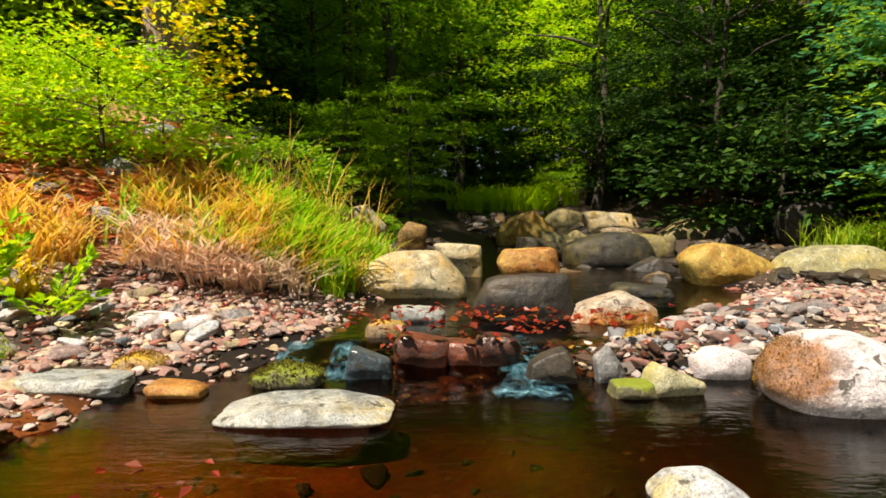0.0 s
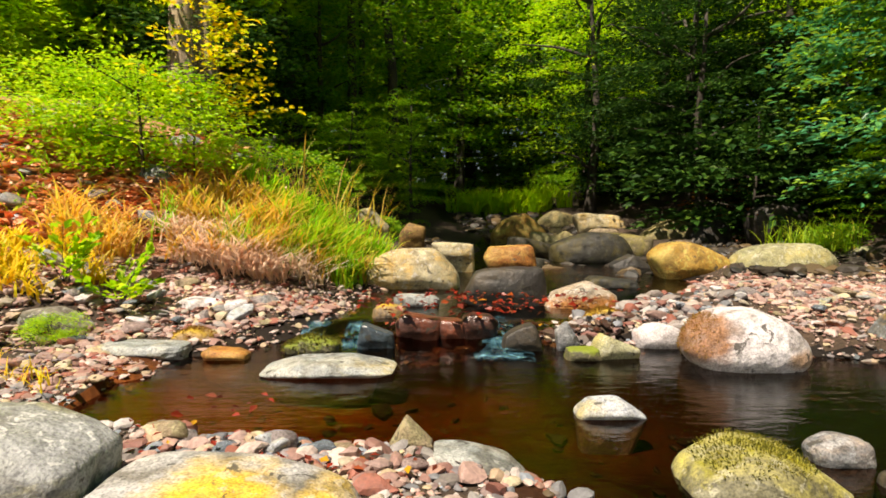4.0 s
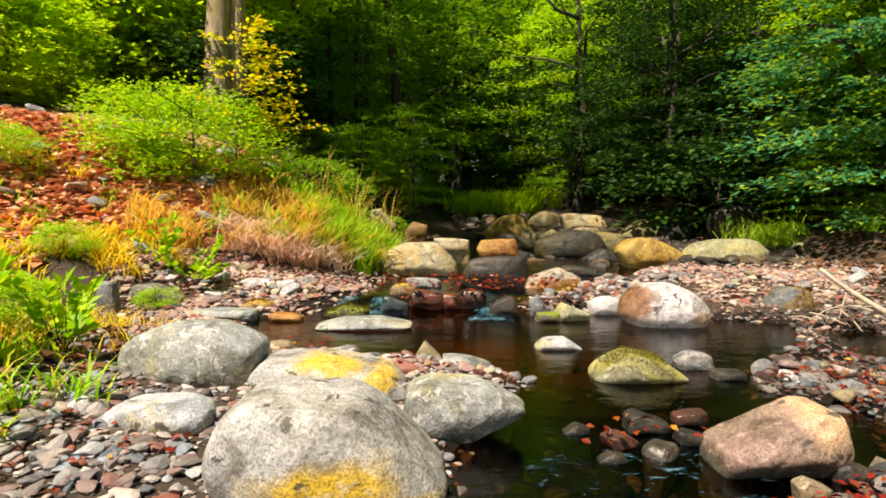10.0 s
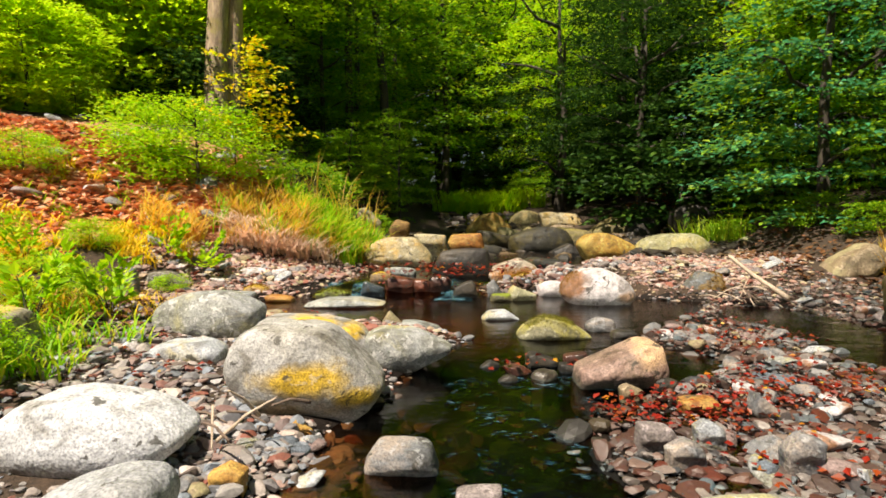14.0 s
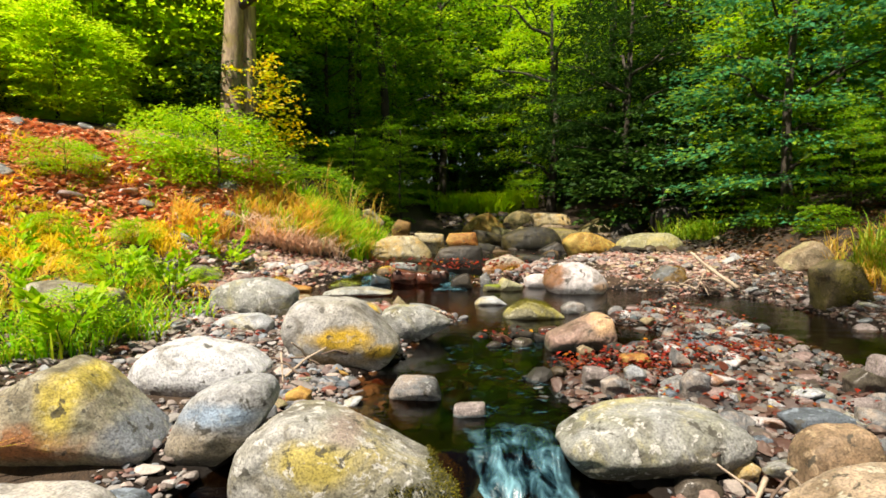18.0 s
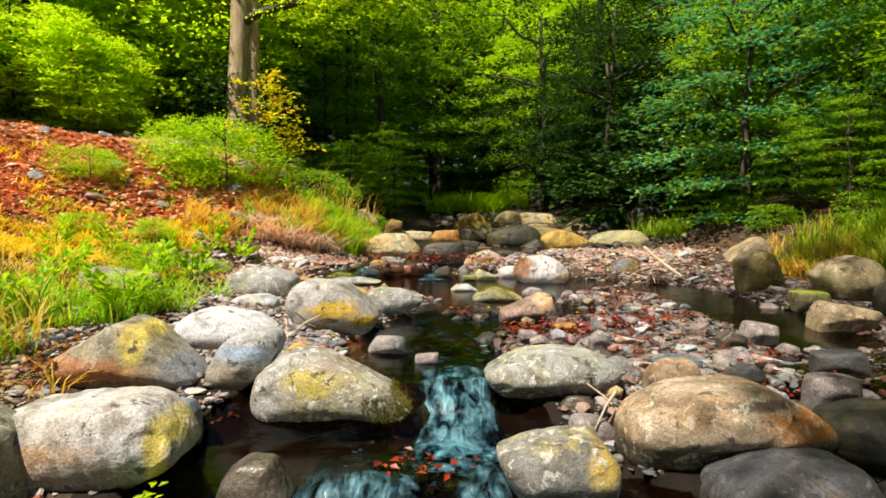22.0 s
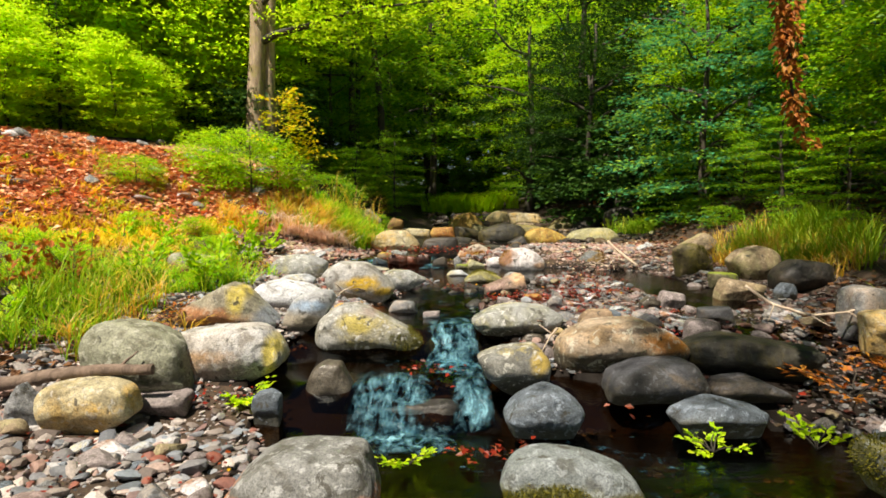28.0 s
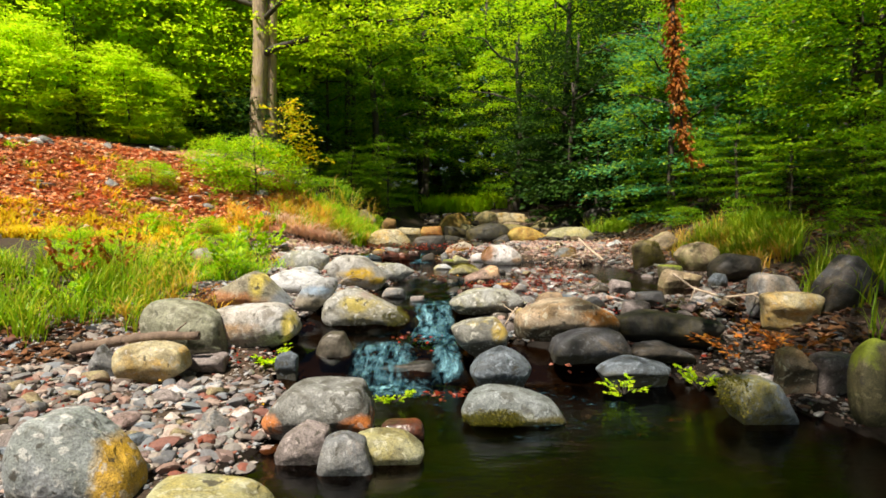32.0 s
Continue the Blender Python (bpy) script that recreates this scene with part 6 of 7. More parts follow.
for x, y, a, s, wd in ((8.2, 11.0, 90, 0.95, 1.0), (5.6, 11.6, 300, 0.72, 1.1), (4.6, 17.0, 180, 1.1, 1.0), (9.5, 15, 250, 1.2, 1.1), (12, 19, 300, 1.5, 1.1), (1.5, 30, 10, 1.4, 1.5), (-3, 29, 210, 1.5, 1.4)):
    plant_at(dk, x, y, a, s, 0.05, wd)

# low shrubs under the trees
us = broadleaf("low shady shrub under the trees", 1.9, 1.3, -0.1, 150, 22, 0.12, "mid", 69, 0.03, limbs=6, reach=0.42)
us.name = "shrub"
tagged(us, category="shrub", group="shrubs of the wood")
first_at(us, -2.0, 7.6, 0, 0.55)
plant_at(us, -2.6, 9.6, 40, 0.9)
plant_at(us, -1.5, 7.0, 140, 0.42)
plant_at(us, -0.9, 8.4, 20, 0.4)
for x, y, a, q in ((6.3, 4.6, 10, 0.5), (6.4, 6.0, 90, 0.6), (5.9, 7.6, 200, 0.5), (6.9, 3.2, 300, 0.6), (6.6, 1.6, 30, 0.45), (6.2, -0.4, 150, 0.45), (5.6, -1.9, 10, 0.4), (5.3, -3.6, 70, 0.45), (7.2, 0.6, 70, 0.7), (6.8, -2.6, 120, 0.7)):
    plant_at(us, x, y, a, q)
# the same shrub in shade-coloured leaves
ud = broadleaf("low shrub with deep shade put into its leaf colour", 1.9, 1.4, -0.1, 150, 22, 0.12, "dark", 70, 0.03, limbs=6, reach=0.42)
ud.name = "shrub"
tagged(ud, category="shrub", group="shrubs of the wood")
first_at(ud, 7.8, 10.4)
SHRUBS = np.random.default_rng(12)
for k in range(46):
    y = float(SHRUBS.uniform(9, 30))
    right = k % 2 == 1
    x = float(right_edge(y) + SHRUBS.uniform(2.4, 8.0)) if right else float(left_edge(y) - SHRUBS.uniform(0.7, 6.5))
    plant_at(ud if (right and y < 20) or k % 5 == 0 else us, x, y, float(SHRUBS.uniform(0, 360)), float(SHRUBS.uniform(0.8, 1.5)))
for x, y, s in ((0.2, 31, 2.2), (3.0, 30, 2.0), (1.5, 33, 3.0), (-3.0, 27, 2.0), (5.5, 27, 2.0), (-1.2, 24.5, 1.4), (4.4, 23.5, 1.2)):
    plant_at(us, x, y, x * 50, s)
rb = broadleaf("reddish brown withered shrub by the stream", 1.1, 0.6, 0.0, 60, 20, 0.09, "rust", 90, 0.02, limbs=6, reach=0.25)
rb.name = "shrub"
tagged(rb, category="shrub")
first_at(rb, 6.3, 12.2)

# the blue-green tree of the right bank, its low boughs over the water
tl = broadleaf("blue-green beech with low boughs over the water", 5.6, 2.1, -0.1, 330, 30, 0.12, "teal", 67, 0.11, limbs=10, reach=0.5, tilt=0.25, layers=0.62)
first_at(tl, 6.7, 6.3)
plant_at(tl, 8.6, 4.6, 140, 0.9)
# its twin below uses dimmer leaves; this one has the sunlight coloured in
rl = broadleaf("beech on the shady bank, sunlight in its light green", 6.5, 2.1, 0.5, 380, 28, 0.10, "fresh", 168, 0.12, limbs=9, reach=0.5, layers=0.6)
first_at(rl, 8.6, 8.6, 70)
plant_at(rl, 10.5, 4.5, 100, 1.3)
plant_at(rl, 10.8, 0.5, 300, 1.4)
plant_at(rl, 8.0, 1.4, 20, 0.8)
rt = broadleaf("green beech on the shady bank", 6.5, 2.0, 0.8, 380, 28, 0.10, "mid", 68, 0.12, limbs=9, reach=0.5, layers=0.6)
first_at(rt, 8.4, 7.4)
for x, y, a, s, wd in ((8.3, 2.4, 40, 1.0, 1.0), (7.8, -0.2, 200, 0.95, 1.0), (10.5, 8.6, 20, 1.4, 1.0), (7.4, -3.0, 90, 0.9, 1.0), (13, 6, 10, 1.7, 1.1), (13.5, 1, 260, 1.7, 1.1), (7.0, 3.8, 300, 0.33, 1.2), (7.6, 1.2, 30, 0.3, 1.3), (6.9, 5.0, 100, 0.28, 1.4), (6.6, 7.6, 190, 0.25, 1.5), (7.2, 2.4, 30, 0.26, 1.4), (6.8, -0.6, 80, 0.26, 1.3), (6.2, -1.8, 10, 0.24, 1.3), (5.8, -3.4, 210, 0.24, 1.3), (7.9, 9.3, 50, 0.3, 1.4)):
    plant_at(rt, x, y, a, s, 0.05, wd)

# ---- grass and leaves ----
grass("dry orange grass hanging over the bank", [(1500, -2.0, 5.3, 0.95, 0.6, 0), (500, -3.2, 4.5, 0.6, 0.3, -20)], 0.25, 0.55, "straw", 71, 0.75, 0.010, (0.35, -0.4))
grass("pinkish dead grass drooping over the shingle", [(1200, -1.95, 4.8, 0.7, 0.28, 0)], 0.25, 0.5, "pinkstraw", 72, 1.0, 0.009, (0.2, -0.9))
grass("fresh green grass on the bank", [(900, -1.25, 5.4, 0.45, 0.5, 0), (400, -1.7, 6.1, 0.6, 0.3, 0), (350, -0.85, 6.3, 0.25, 0.5, 0), (250, -2.2, 5.2, 0.8, 0.4, 0)], 0.3, 0.6, "grass", 73, 0.65, 0.010, (0.3, -0.2))
grass("long green grass on the near bank", [(1500, -2.5, -0.6, 0.8, 0.7, 0), (400, -2.0, 0.2, 0.5, 0.5, 0), (900, -3.9, -1.2, 1.0, 0.9, 0), (800, -2.6, -1.9, 0.6, 0.4, 0), (900, -3.9, -2.7, 0.8, 0.5, 0)], 0.12, 0.36, "grass", 74, 0.75, 0.007, (0.25, -0.3))
# blades coloured dark to give the near grass its shadows
grass("tall green grass on the near bank, shade in its colour", [(420, -3.0, -1.0, 0.8, 0.6, 0), (300, -2.4, -1.9, 0.5, 0.35, 0), (420, -3.6, -2.0, 0.9, 0.6, 0), (300, -2.9, -2.6, 0.6, 0.3, 0)], 0.3, 0.62, "shadegrass", 174, 0.55, 0.006, (0.3, -0.3))
grass("dry tawny blades among the green grass", [(260, -2.6, -1.2, 0.9, 0.8, 0), (220, -2.2, -2.1, 0.5, 0.3, 0), (300, -3.2, 0.6, 0.8, 0.6, 0)], 0.25, 0.6, "straw", 175, 0.9, 0.005, (0.3, -0.5))
grass("golden grass at the foot of the leafy slope", [(1100, -4.3, 2.6, 0.8, 0.5, -10), (2200, -4.8, 1.6, 1.3, 0.7, 0), (1500, -6.5, 1.4, 1.4, 0.8, 0), (1200, -6.0, 2.6, 1.3, 0.5, 20), (260, -6.4, 4.4, 1.6, 0.9, 38), (500, -4.6, 3.4, 1.2, 0.6, 20), (500, -3.2, 3.7, 0.5, 0.5, 0), (250, -5.5, 5.0, 1.5, 0.8, 38)], 0.15, 0.36, "goldgrass", 75, 0.8, 0.011)
grass("golden and orange grass on the near bank", [(700, -2.35, 0.8, 0.6, 0.5, 0), (700, -2.6, 1.8, 0.6, 0.6, 0), (500, -3.1, 0.0, 0.7, 0.5, 0)], 0.10, 0.28, "goldgrass", 275, 0.8, 0.0045)
grass("clump of bright grass at the bend of the stream", [(2600, 2.1, 18.6, 1.8, 0.8, 0)], 0.7, 1.25, "bright", 76, 0.6, 0.02)
grass("tall grass under the trees of the shady bank", [(1500, 6.3, 2.6, 0.8, 1.0, 0), (1100, 5.0, -2.4, 0.6, 0.8, 0), (900, 5.6, 0.6, 0.5, 0.8, 0), (500, 5.6, 8.0, 0.6, 0.8, 0)], 0.3, 0.75, "shadegrass", 77, 0.55, 0.007)
grass("thin dry grass along the upper bank", [(90, -1.0, 8.2, 0.6, 1.2, 0), (60, -0.9, 6.5, 0.3, 0.7, 0), (300, 6.2, 3.4, 0.7, 0.5, 0)], 0.2, 0.5, "straw", 78, 0.6, 0.006)
grass("small green tufts on the leafy slope", [(500, -4.8, 4.2, 1.6, 0.5, 38), (260, -5.2, 5.4, 1.6, 1.0, 38), (200, -7.4, 4.0, 1.6, 1.0, 38), (160, -4.2, 5.0, 0.7, 0.6, 0)], 0.10, 0.24, "grass", 91, 0.8, 0.010)
litter("red and brown beech leaves covering the slope", [(9000, -5.0, 5.0, 3.2, 1.6, 38), (5000, -7.2, 3.6, 2.6, 1.6, 25), (2500, -8, 5.4, 3, 1.2, 0), (900, -3.4, 4.9, 0.7, 0.6, 0), (900, -5.5, 2.6, 1.6, 0.8, 10)], 0.12, "litter", 81, 0.012, False, 0.03)
litter("red leaves washed onto the low bar", [(260, 1.9, -0.15, 0.9, 0.22, 8), (160, 2.2, 0.6, 0.8, 0.6, 20), (120, 1.5, -0.65, 0.5, 0.2, 10), (120, 2.8, 1.3, 0.5, 0.6, 0)], 0.034, "red", 82, 0.035, False, 0.03)
litter("crimson leaves drifted between the stones of the low bar", [(300, 1.5, -0.5, 0.55, 0.16, 5), (220, 2.2, -0.3, 0.5, 0.2, 10), (160, 2.5, 0.9, 0.6, 0.3, 10), (120, 1.9, -1.0, 0.6, 0.3, 0), (140, 2.6, -1.5, 0.8, 0.4, 0), (36, -0.95, -2.85, 0.3, 0.12, 0), (80, -1.5, -2.35, 0.4, 0.2, 0), (90, 1.7, -2.95, 0.5, 0.08, 0)], 0.036, "red", 182, 0.035, False, 0.04)
litter("red leaves on the shingle", [(160, -2.2, 3.5, 0.9, 0.6, 0), (140, -1.6, 4.1, 0.7, 0.3, 0), (120, -1.9, 2.1, 0.4, 0.6, 0), (70, -0.5, 1.2, 0.7, 0.3, 0), (150, -1.5, -4.0, 1.1, 0.8, 0), (60, -1.3, -0.1, 0.4, 0.5, 0)], 0.034, "red", 83, 0.03, False, 0.02)
litter("old brown leaves under the trees", [(2600, 6.5, 2.5, 2.0, 4.0, 0), (1200, 4.9, -2.5, 1.2, 1.5, 0), (1500, 7.5, 10, 2.5, 3, 0), (1200, -2.4, 8.0, 1.5, 1.6, 0), (1200, -3.6, -2.6, 1.5, 1.0, 0), (900, -3.0, 0.6, 1.2, 1.2, 0)], 0.09, "duff", 84, 0.012, False, 0.03)
litter("bright leaves lying among the stones of the riffle", [(26, 0.85, 0.16, 0.3, 0.14, 0), (40, 0.36, -2.76, 0.22, 0.1, 0)], 0.04, "red", 185, 0.05, True, 0.04)
litter("leaves caught on the wet stones of the falls", [(40, 0.42, -2.5, 0.25, 0.12, 0), (50, 0.78, -3.45, 0.25, 0.12, 10), (60, 0.1, 3.5, 0.6, 0.12, 0), (14, -0.9, 1.9, 0.5, 0.15, 0), (40, 2.2, -2.9, 0.7, 0.1, 0)], 0.05, "red", 85, 0.03, True, 0.05)


# ---- driftwood and small plants ----
def stick(label, points, r0, r1, wood, name="stick", sides=7, twigs=()):
    """A bent dry stick, with side twigs (place along it, end, thickness)."""
    rng = np.random.default_rng(int(abs(points[0][0]) * 100) + 5)
    p = np.array(points, float)
    k = np.linspace(0, len(p) - 1, len(p) * 4)
    line = np.stack([np.interp(k, range(len(p)), p[:, i]) for i in range(3)], 1)
    line[1:-1] += rng.normal(0, r0 * 0.07, (len(line) - 2, 3))
    ob = thing(name, label, "driftwood", data=mesh_of(name, *tube(line, np.linspace(r0, r1, len(line)) * rng.uniform(0.94, 1.06, len(line)), sides), wood))
    for at, end, r in twigs:
        a = line[int(at * (len(line) - 1))]
        part("twig", mesh_of("twig", *tube(bent(a, end, rng, 0.08, 6), np.linspace(r, r * 0.3, 6), 5), wood), ob)
    return ob


stick("weathered grey log lying on the lower beach", [(-2.42, -3.02, -0.19), (-2.08, -3.05, -0.12), (-1.72, -3.06, -0.07), (-1.36, -3.06, -0.07)], 0.046, 0.036, DEAD_WOOD, "log", 12,
      [(0.5, (-1.95, -3.2, -0.22), 0.02), (0.8, (-1.5, -2.98, 0.03), 0.014)])
stick("bleached stick leaning from the debris heap", [(3.48, 3.0, 0.46), (3.6, 2.8, 0.3), (3.8, 2.45, 0.08)], 0.018, 0.026, PALE_WOOD)
stick("pale forked root washed up on the bank", [(3.25, -1.7, 0.28), (3.4, -1.85, 0.14), (3.65, -2.0, 0.06), (3.95, -2.05, 0.10), (4.25, -1.95, 0.17)], 0.014, 0.010, PALE_WOOD, "root", 7,
      [(0.5, (3.75, -2.15, 0.0), 0.009), (0.75, (4.1, -2.2, 0.02), 0.008), (0.3, (3.3, -2.0, 0.02), 0.008)])
HEAP = np.random.default_rng(31)
for k in range(38):
    cx, cy = (3.45, 2.55) if k < 18 else (-0.65, -0.95) if k < 26 else (1.55, -2.08)
    a, L = HEAP.uniform(0, 6.28), HEAP.uniform(0.15, 0.4) * (1 if k < 18 else 0.6)
    x, y = cx + HEAP.normal(0, 0.14), cy + HEAP.normal(0, 0.10)
    z = float(ground(x, y)) + HEAP.uniform(0.02, 0.16)
    dx, dy, dz = math.cos(a) * L / 2, math.sin(a) * L / 2, HEAP.normal(0, 0.05)
    stick("thin dry twig in a heap of flood debris", [(x - dx, y - dy, z - dz), (x, y, z + 0.02), (x + dx, y + dy, z + dz)], HEAP.uniform(0.006, 0.012), 0.004, PALE_WOOD if k % 2 else DEAD_WOOD, "twig", 5)["group"] = "flood debris"


def sprig(label, x, y, z, foliage, n, reach, size, seed, rise=0.05, name="sprig"):
    """A leafy shoot lying or standing at a place."""
    rng = np.random.default_rng(seed)
    ob = thing(name, label, "plant", at=(x, y, z))
    pts, outs = [], []
    for k in range(n):
        a = rng.uniform(0, 6.28)
        end = np.array((math.cos(a) * reach, math.sin(a) * reach, rise * rng.uniform(0.5, 1.6)))
        part("stem", mesh_of("stem", *tube(bent((0, 0, 0), end, rng, 0.1, 5, -0.1), np.linspace(0.005, 0.002, 5), 4), DARK_BARK), ob)
        pts += [end * q for q in (0.5, 0.75, 1.0)]
        outs += [end] * 3
    part("foliage", mesh_of("foliage", *spray_arrays(np.array(pts), np.array(outs), 6, reach * 0.35, size, rng, slim=0.6), LEAF[foliage], False), ob)


sprig("yellow-green leafy twig lying on the water", 2.08, -3.5, -0.47, "bright", 6, 0.15, 0.042, 1)
sprig("yellow-green leafy twig beside the slate block", 2.66, -3.55, -0.44, "bright", 5, 0.14, 0.045, 2, 0.12)
sprig("yellow-green leaves between wet stones", 0.28, -3.62, -0.48, "bright", 5, 0.12, 0.04, 3)
sprig("dry brown stems beside the angular boulder", -1.85, -1.75, 0.0, "rust", 10, 0.22, 0.035, 6, 0.10, "dry_plant")
sprig("reddish dock leaves in the near grass", -2.75, -1.55, 0.12, "rust", 8, 0.22, 0.07, 7, 0.45, "dry_plant")
sprig("reddish dock leaves beside the grass", -3.15, -1.75, 0.12, "rust", 8, 0.20, 0.07, 8, 0.42, "dry_plant")
sprig("yellow-green grass tuft at the foot of the white boulder", -0.86, -2.78, -0.36, "bright", 7, 0.14, 0.05, 9, 0.06)
sprig("withered rusty fern beside the pool", 3.25, -3.05, -0.30, "rust", 9, 0.32, 0.06, 4, 0.16, "fern")
sprig("withered rusty fern on the bank", 3.6, -3.2, -0.26, "rust", 7, 0.25, 0.06, 5, 0.14, "fern")
for k, (x, y) in enumerate(((-2.45, 3.55), (-1.95, 0.75), (-2.2, 0.35), (-1.9, -0.75), (-2.4, -1.0), (-2.9, 0.1), (-3.3, -0.8), (-3.7, 2.4), (-2.9, 3.6), (-4.2, 2.0), (-3.0, -2.2), (-2.5, 1.6))):
    sprig("young green seedling with broad leaves", x, y, float(ground(x, y)), "fresh", 7, 0.2, 0.085, 20 + k, 0.28, "seedling")


def moss_on(x, y, centre, reach, n, leaf="moss", size=0.022, label="cushion of olive moss"):
    """Tufts of moss on the stone that stands at x, y; centre and reach of the cushion in metres, from the stone's foot."""
    rng = np.random.default_rng(int(1000 + 100 * abs(x + y)))
    ob = min(stone_things, key=lambda o: (o.location.x - x) ** 2 + (o.location.y - y) ** 2)
    co, no = np.zeros(len(ob.data.vertices) * 3), np.zeros(len(ob.data.vertices) * 3)
    ob.data.vertices.foreach_get("co", co)
    ob.data.vertices.foreach_get("normal", no)
    co, no = co.reshape(-1, 3), no.reshape(-1, 3)
    far = np.linalg.norm((co - centre) / np.array(reach), axis=1) + waves(co, rng, 6, 18, 0.22)
    pick = np.flatnonzero((far < 1) & (co[:, 2] > 0))
    pick = rng.choice(pick, n)
    spread = rng.normal(0, 0.006, (n, 3))
    v, f = leaf_arrays(co[pick] + spread - no[pick] * 0.004, no[pick] + rng.normal(0, 0.5, (n, 3)), rng.normal(0, 1, (n, 3)), size * rng.uniform(0.5, 1.4, n), rng, 0.35)
    part("moss", mesh_of("moss", v, f, LEAF[leaf], False), ob, label)


moss_on(-0.08, -1.80, (0.38, -0.12, 0.07), (0.20, 0.4, 0.09), 4200, size=0.014)
moss_on(1.15, -3.87, (-0.12, -0.18, 0.06), (0.26, 0.3, 0.06), 3600, size=0.014)
moss_on(1.19, 1.18, (-0.05, 0.0, 0.14), (0.22, 0.22, 0.07), 2600, size=0.013, label="cushion of yellow-green moss")
moss_on(2.90, -3.94, (-0.22, -0.05, 0.16), (0.10, 0.3, 0.14), 900)
moss_on(1.98, 2.80, (-0.33, -0.05, 0.22), (0.10, 0.4, 0.16), 1800, "oldmoss", 0.013, "rusty old moss")
moss_on(1.30, 4.39, (0.05, -0.15, 0.10), (0.30, 0.3, 0.09), 1200, "oldmoss", 0.018, "rusty old moss")
moss_on(1.35, 3.64, (0.0, 0.0, 0.14), (0.25, 0.25, 0.12), 1300, "oldmoss", 0.02, "golden brown moss")
moss_on(-0.86, 3.13, (0.0, 0.0, 0.10), (0.22, 0.22, 0.08), 1100)
moss_on(3.24, 3.09, (0.14, -0.05, 0.16), (0.14, 0.3, 0.14), 900, "oldmoss", 0.02, "golden moss")
moss_on(-1.74, 3.26, (0.0, -0.05, 0.11), (0.18, 0.2, 0.07), 700, "oldmoss", 0.018, "golden moss")
moss_on(4.20, 1.31, (0.1, -0.1, 0.2), (0.25, 0.3, 0.2), 1300)


def hanging_bough():
    """A dead bough with rusty leaves that hangs from the canopy."""
    rng = np.random.default_rng(17)
    ob = thing("hanging_bough", "dead hanging bough with rusty orange leaves", "branch", at=(2.5, -3.4, 0))
    line = np.array([(0.15, 0.2, 4.2), (-0.1, 0.05, 3.2), (-0.06, 0, 2.5), (-0.02, 0, 2.0), (0.03, 0, 1.65), (0.12, 0, 1.36)])
    part("stem", mesh_of("stem", *tube(line, [0.03, 0.026, 0.02, 0.014, 0.009, 0.004], 6), DARK_BARK), ob)
    q = rng.uniform(0, 1, 90)
    p = np.stack([np.interp(q * 5, range(6), line[:, i]) for i in range(3)], 1)
    o = rng.normal(0, 1, (90, 3)) * (0.5, 0.5, 0.2) + (0.1, 0, -1.0)
    part("foliage", mesh_of("foliage", *spray_arrays(p, o, 22, 0.07, 0.04, rng, 0.35, 0.8), LEAF["rust"], False), ob)


hanging_bough()

# grey stones along the rim and on the slope
RIM = np.random.default_rng(77)
for k in range(84):
    q = RIM.uniform(-3.4, 5.0)
    u = 3.35 + RIM.normal(0, 0.12) if k < 30 else RIM.uniform(0.4, 3.0)
    x, y = -3.2 - 0.62 * u - 0.78 * q, 4.3 + 0.78 * u - 0.62 * q
    s = RIM.uniform(0.16, 0.42)
    ob = thing("field_stone", "grey stone half sunk in the leafy slope", "stone", "stones of the slope", data=COBBLE[int(RIM.integers(0, 8)) if k % 4 else 0])
    ob.matrix_world = pose(x, y, float(ground(x, y)) - 0.01, RIM.uniform(-12, 12), RIM.uniform(-12, 12), RIM.uniform(0, 360)) @ Matrix.Diagonal((s, s, s * 0.9, 1))


# ---- white water ----
def white_water(label, x0, x1, y0, y1, lift, seed, bow=0.0, look_of=FOAM):
    """Broken water that follows the fall between two rows of stones."""
    rng = np.random.default_rng(seed)
    xs, ys = np.linspace(x0, x1, 60), np.linspace(y0, y1, 60)
    gx, gy = np.meshgrid(xs, ys)
    p = np.stack([gx.ravel(), gy.ravel(), np.zeros(gx.size)], 1)
    edge = np.minimum(gx - x0, x1 - gx) / (x1 - x0) * 2
    z = water_level(gy) + lift * smooth(edge, 0.0, 0.5) - 0.03 * (1 - smooth(edge, 0, 0.25)) + (waves(p, rng, 8, 26, 0.3 * lift + 0.002) + waves(p, rng, 8, 70, 0.1 * lift + 0.001)).reshape(gx.shape)
    v = np.stack([gx.ravel() + bow * (gy.ravel() - y0), gy.ravel(), z.ravel()], 1)
    i = (np.arange(59)[:, None] * 60 + np.arange(59)[None]).ravel()
    ob = thing("white_water", label, "water", kind="structure", data=mesh_of("white_water", v, np.stack([i, i + 1, i + 61, i + 60], 1), look_of))


white_water("white water running down the upper cascade", 0.30, 0.66, 2.95, 3.75, 0.02, 1)
white_water("white rill between stones of the cascade", -1.06, -0.80, 3.05, 3.75, 0.012, 2)
white_water("thin white rill over the cascade", -0.72, -0.50, 3.1, 3.7, 0.012, 3)
white_water("white water rushing down the middle fall", 0.36, 0.86, -2.35, -1.45, 0.035, 4)
white_water("thin sheet of water running over the dark ledge", -0.18, 0.46, -3.12, -2.45, 0.025, 5)
white_water("white spout of water beside the dark ledge", 0.56, 0.90, -3.12, -2.45, 0.04, 10)
white_water("bright foam below the lower fall", -0.14, 0.66, -3.42, -2.98, 0.022, 7, 0.0, DENSE_FOAM)
white_water("bright foam below the middle fall", 0.34, 0.90, -2.50, -2.05, 0.018, 8, 0.0, DENSE_FOAM)
white_water("bright foam below the upper cascade", 0.22, 0.72, 2.82, 3.10, 0.012, 9, 0.0, DENSE_FOAM)
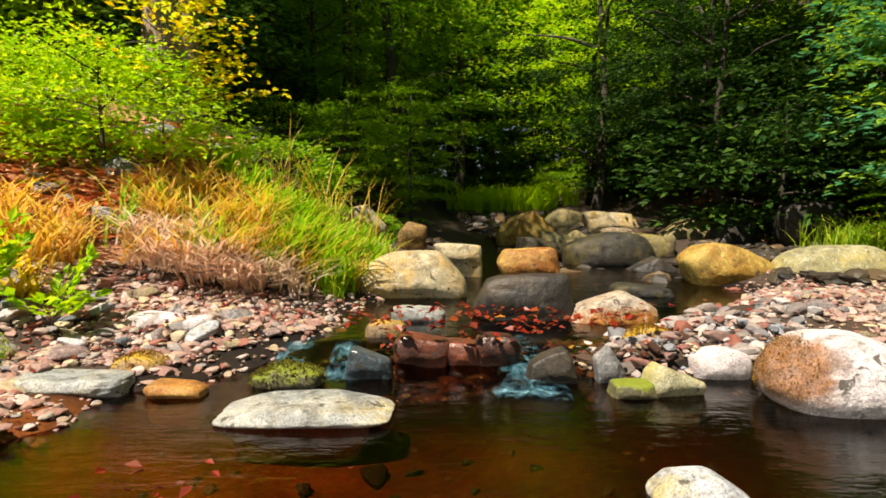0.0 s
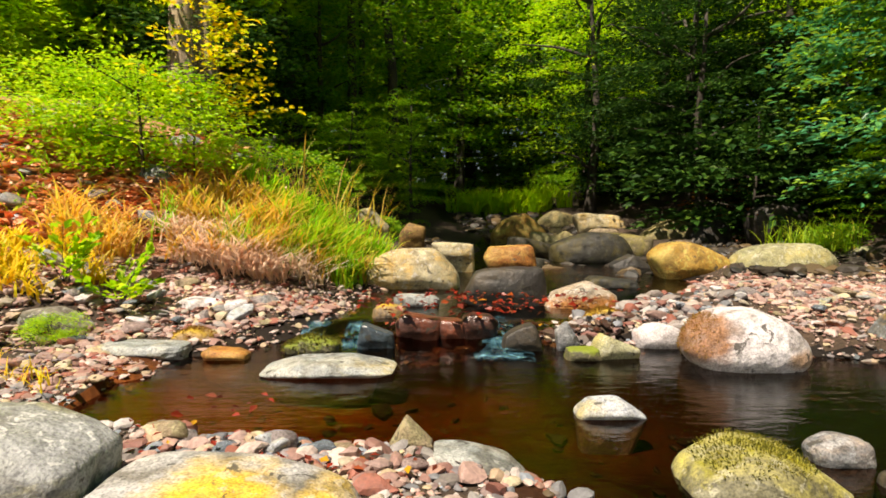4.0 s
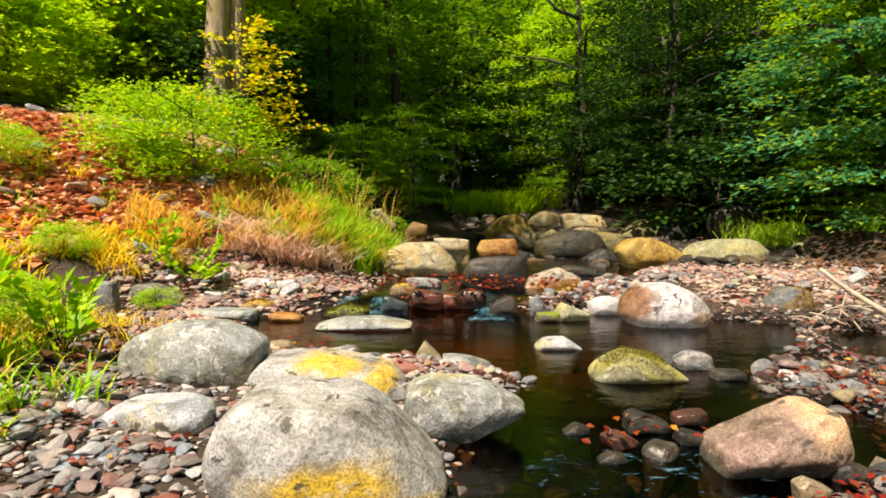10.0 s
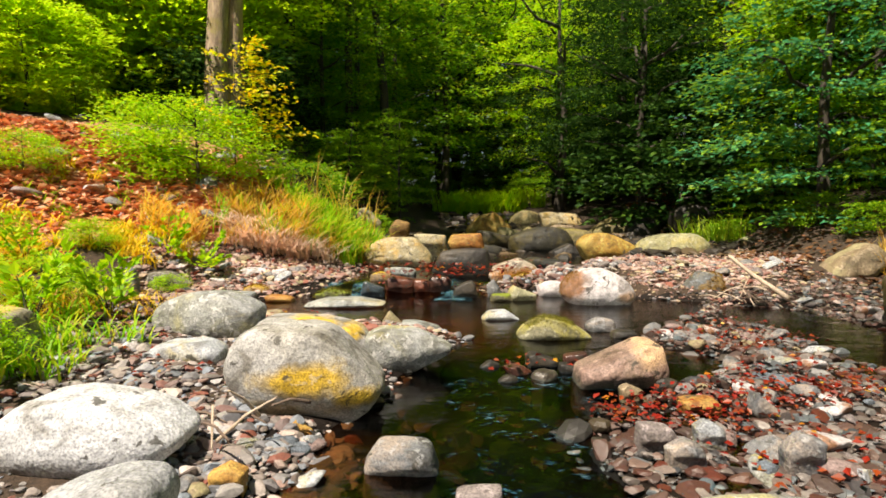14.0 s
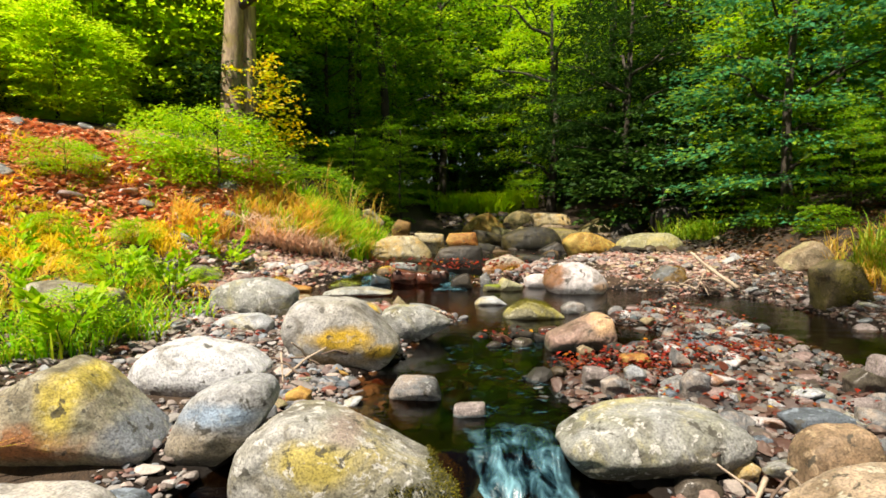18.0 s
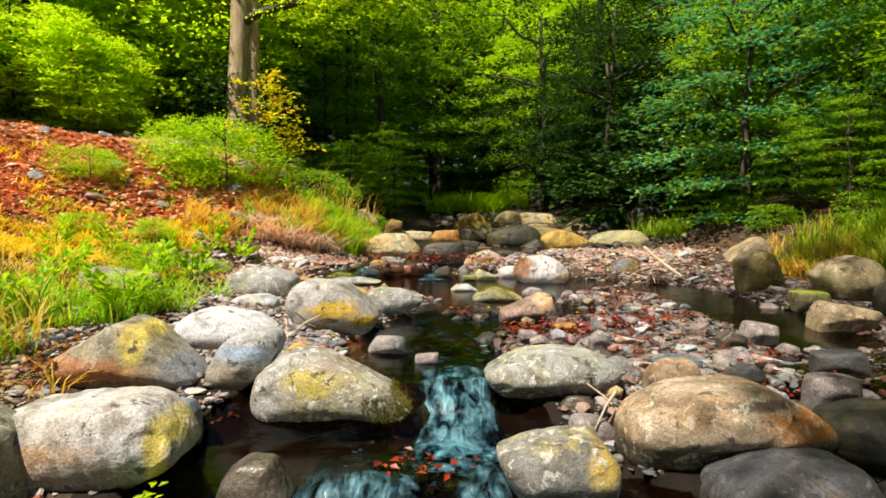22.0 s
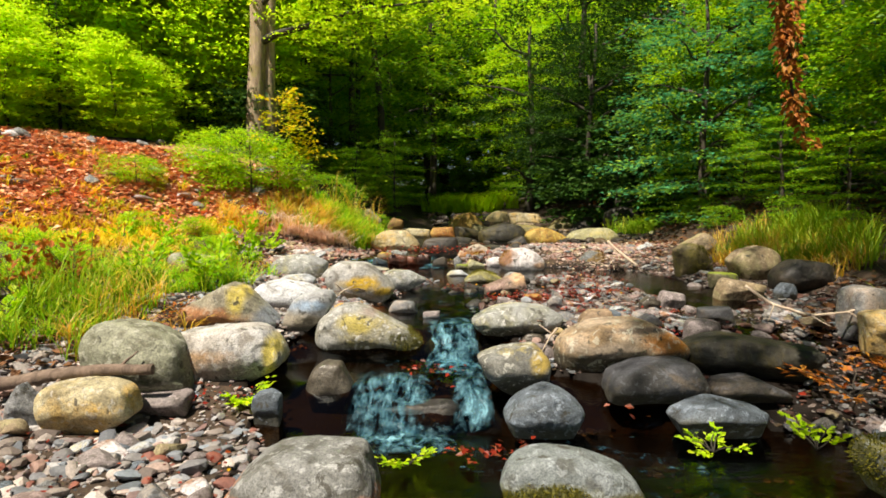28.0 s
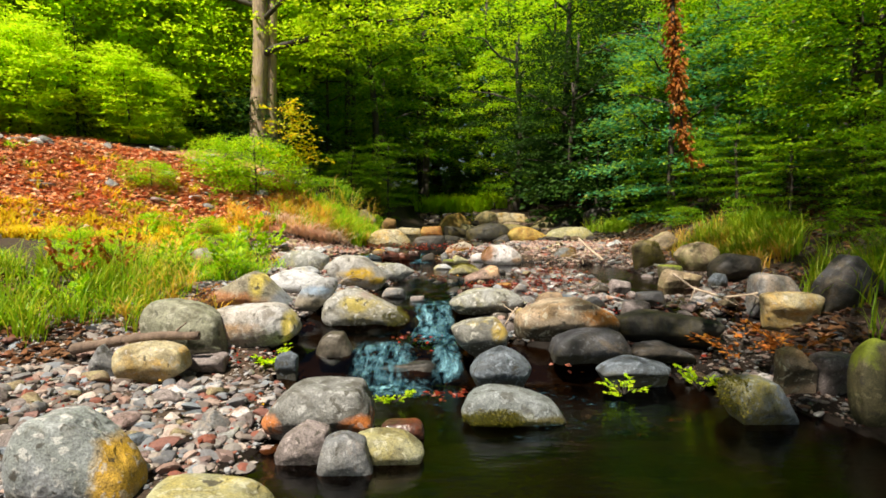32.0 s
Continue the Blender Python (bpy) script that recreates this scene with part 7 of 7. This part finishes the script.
# rippled sheets that carry the painted sky glints
white_water("small ripples with painted sky glints below the lower fall", 0.4, 2.3, -4.3, -3.1, 0.006, 11, 0.0, FLECKS)
white_water("small ripples with painted sky glints on the shallow riffle", 0.2, 1.5, -1.3, 0.5, 0.006, 12, 0.0, FLECKS)
white_water("small ripples with painted sky glints above the middle fall", 0.2, 1.0, -1.7, -0.9, 0.006, 13, 0.0, FLECKS)
white_water("small ripples with painted sky glints above the ledge", -0.2, 1.0, -2.6, -2.1, 0.006, 14, 0.0, FLECKS)

# tall leaning trees, unseen behind the camera, added to shade the stream
for k, (x, y, lx, ly, h) in enumerate(((4.2, -12.0, -4.95, 4.1, 14.8), (4.6, -11.0, -4.45, 1.7, 14.6), (5.9, -9.5, -4.3, 3.3, 15.0), (5.9, -8.6, -4.8, 5.1, 15.4))):
    first_at(broadleaf("unseen tall beech added to shade the stream", h, 1.9, h - 3.4, 100 if k else 62, 22, 0.13, "mid", 95 + k, 0.24, limbs=5, reach=0.45, lean=(lx, ly)), x, y)
for x, y, a, s in ((3.5, -12, 0, 1.1), (-8, -10, 60, 1.0), (-3, -14, 0, 1.2), (9, -9, 0, 1.2)):
    plant_at(rt, x, y, a, s)
litter("red leaves caught on the stones of the cascade", [(280, 0.15, 3.5, 0.75, 0.2, 0), (50, 1.3, 3.4, 0.5, 0.2, 0)], 0.06, "red", 86, 0.17, True, 0.10)


# ---- the wood farther off ----
def far_woods():
    rng = np.random.default_rng(44)
    n = 15000
    a = rng.uniform(-2.2, 2.2, n)
    r = rng.uniform(38, 58, n)
    x, y = r * np.sin(a), 5 + r * np.cos(a)
    z = ground(x, y) + rng.uniform(-0.5, 22, n) ** 1.0
    v, f = leaf_arrays(np.stack([x, y, z], 1), rng.normal(0, 1, (n, 3)) * (1, 1, 0.4), np.array([0, 0, 1.0]) + rng.normal(0, 0.7, (n, 3)), rng.uniform(1.2, 2.6, n), rng, 0.7)
    # shade-coloured leaves keep the distance dark
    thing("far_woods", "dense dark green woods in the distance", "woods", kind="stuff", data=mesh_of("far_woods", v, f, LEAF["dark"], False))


far_woods()
litter("bright leaves lying on the ledge of the fall", [(46, 0.4, -2.72, 0.2, 0.1, 0)], 0.06, "red", 87, 0.10, True, 0.05)
grass("rusty dry grass on the shady bank", [(700, 5.75, 2.6, 0.6, 0.35, 0), (500, 6.0, 1.5, 0.6, 0.5, 0), (260, 5.3, 0.2, 0.35, 0.5, 0)], 0.25, 0.5, "straw", 89, 0.7, 0.008)
grass("tall thin grass with pale seed heads", [(70, -1.1, 6.2, 0.5, 0.4, 0), (30, -1.9, 6.1, 0.6, 0.3, 0)], 0.9, 1.35, "straw", 88, 0.5, 0.005)
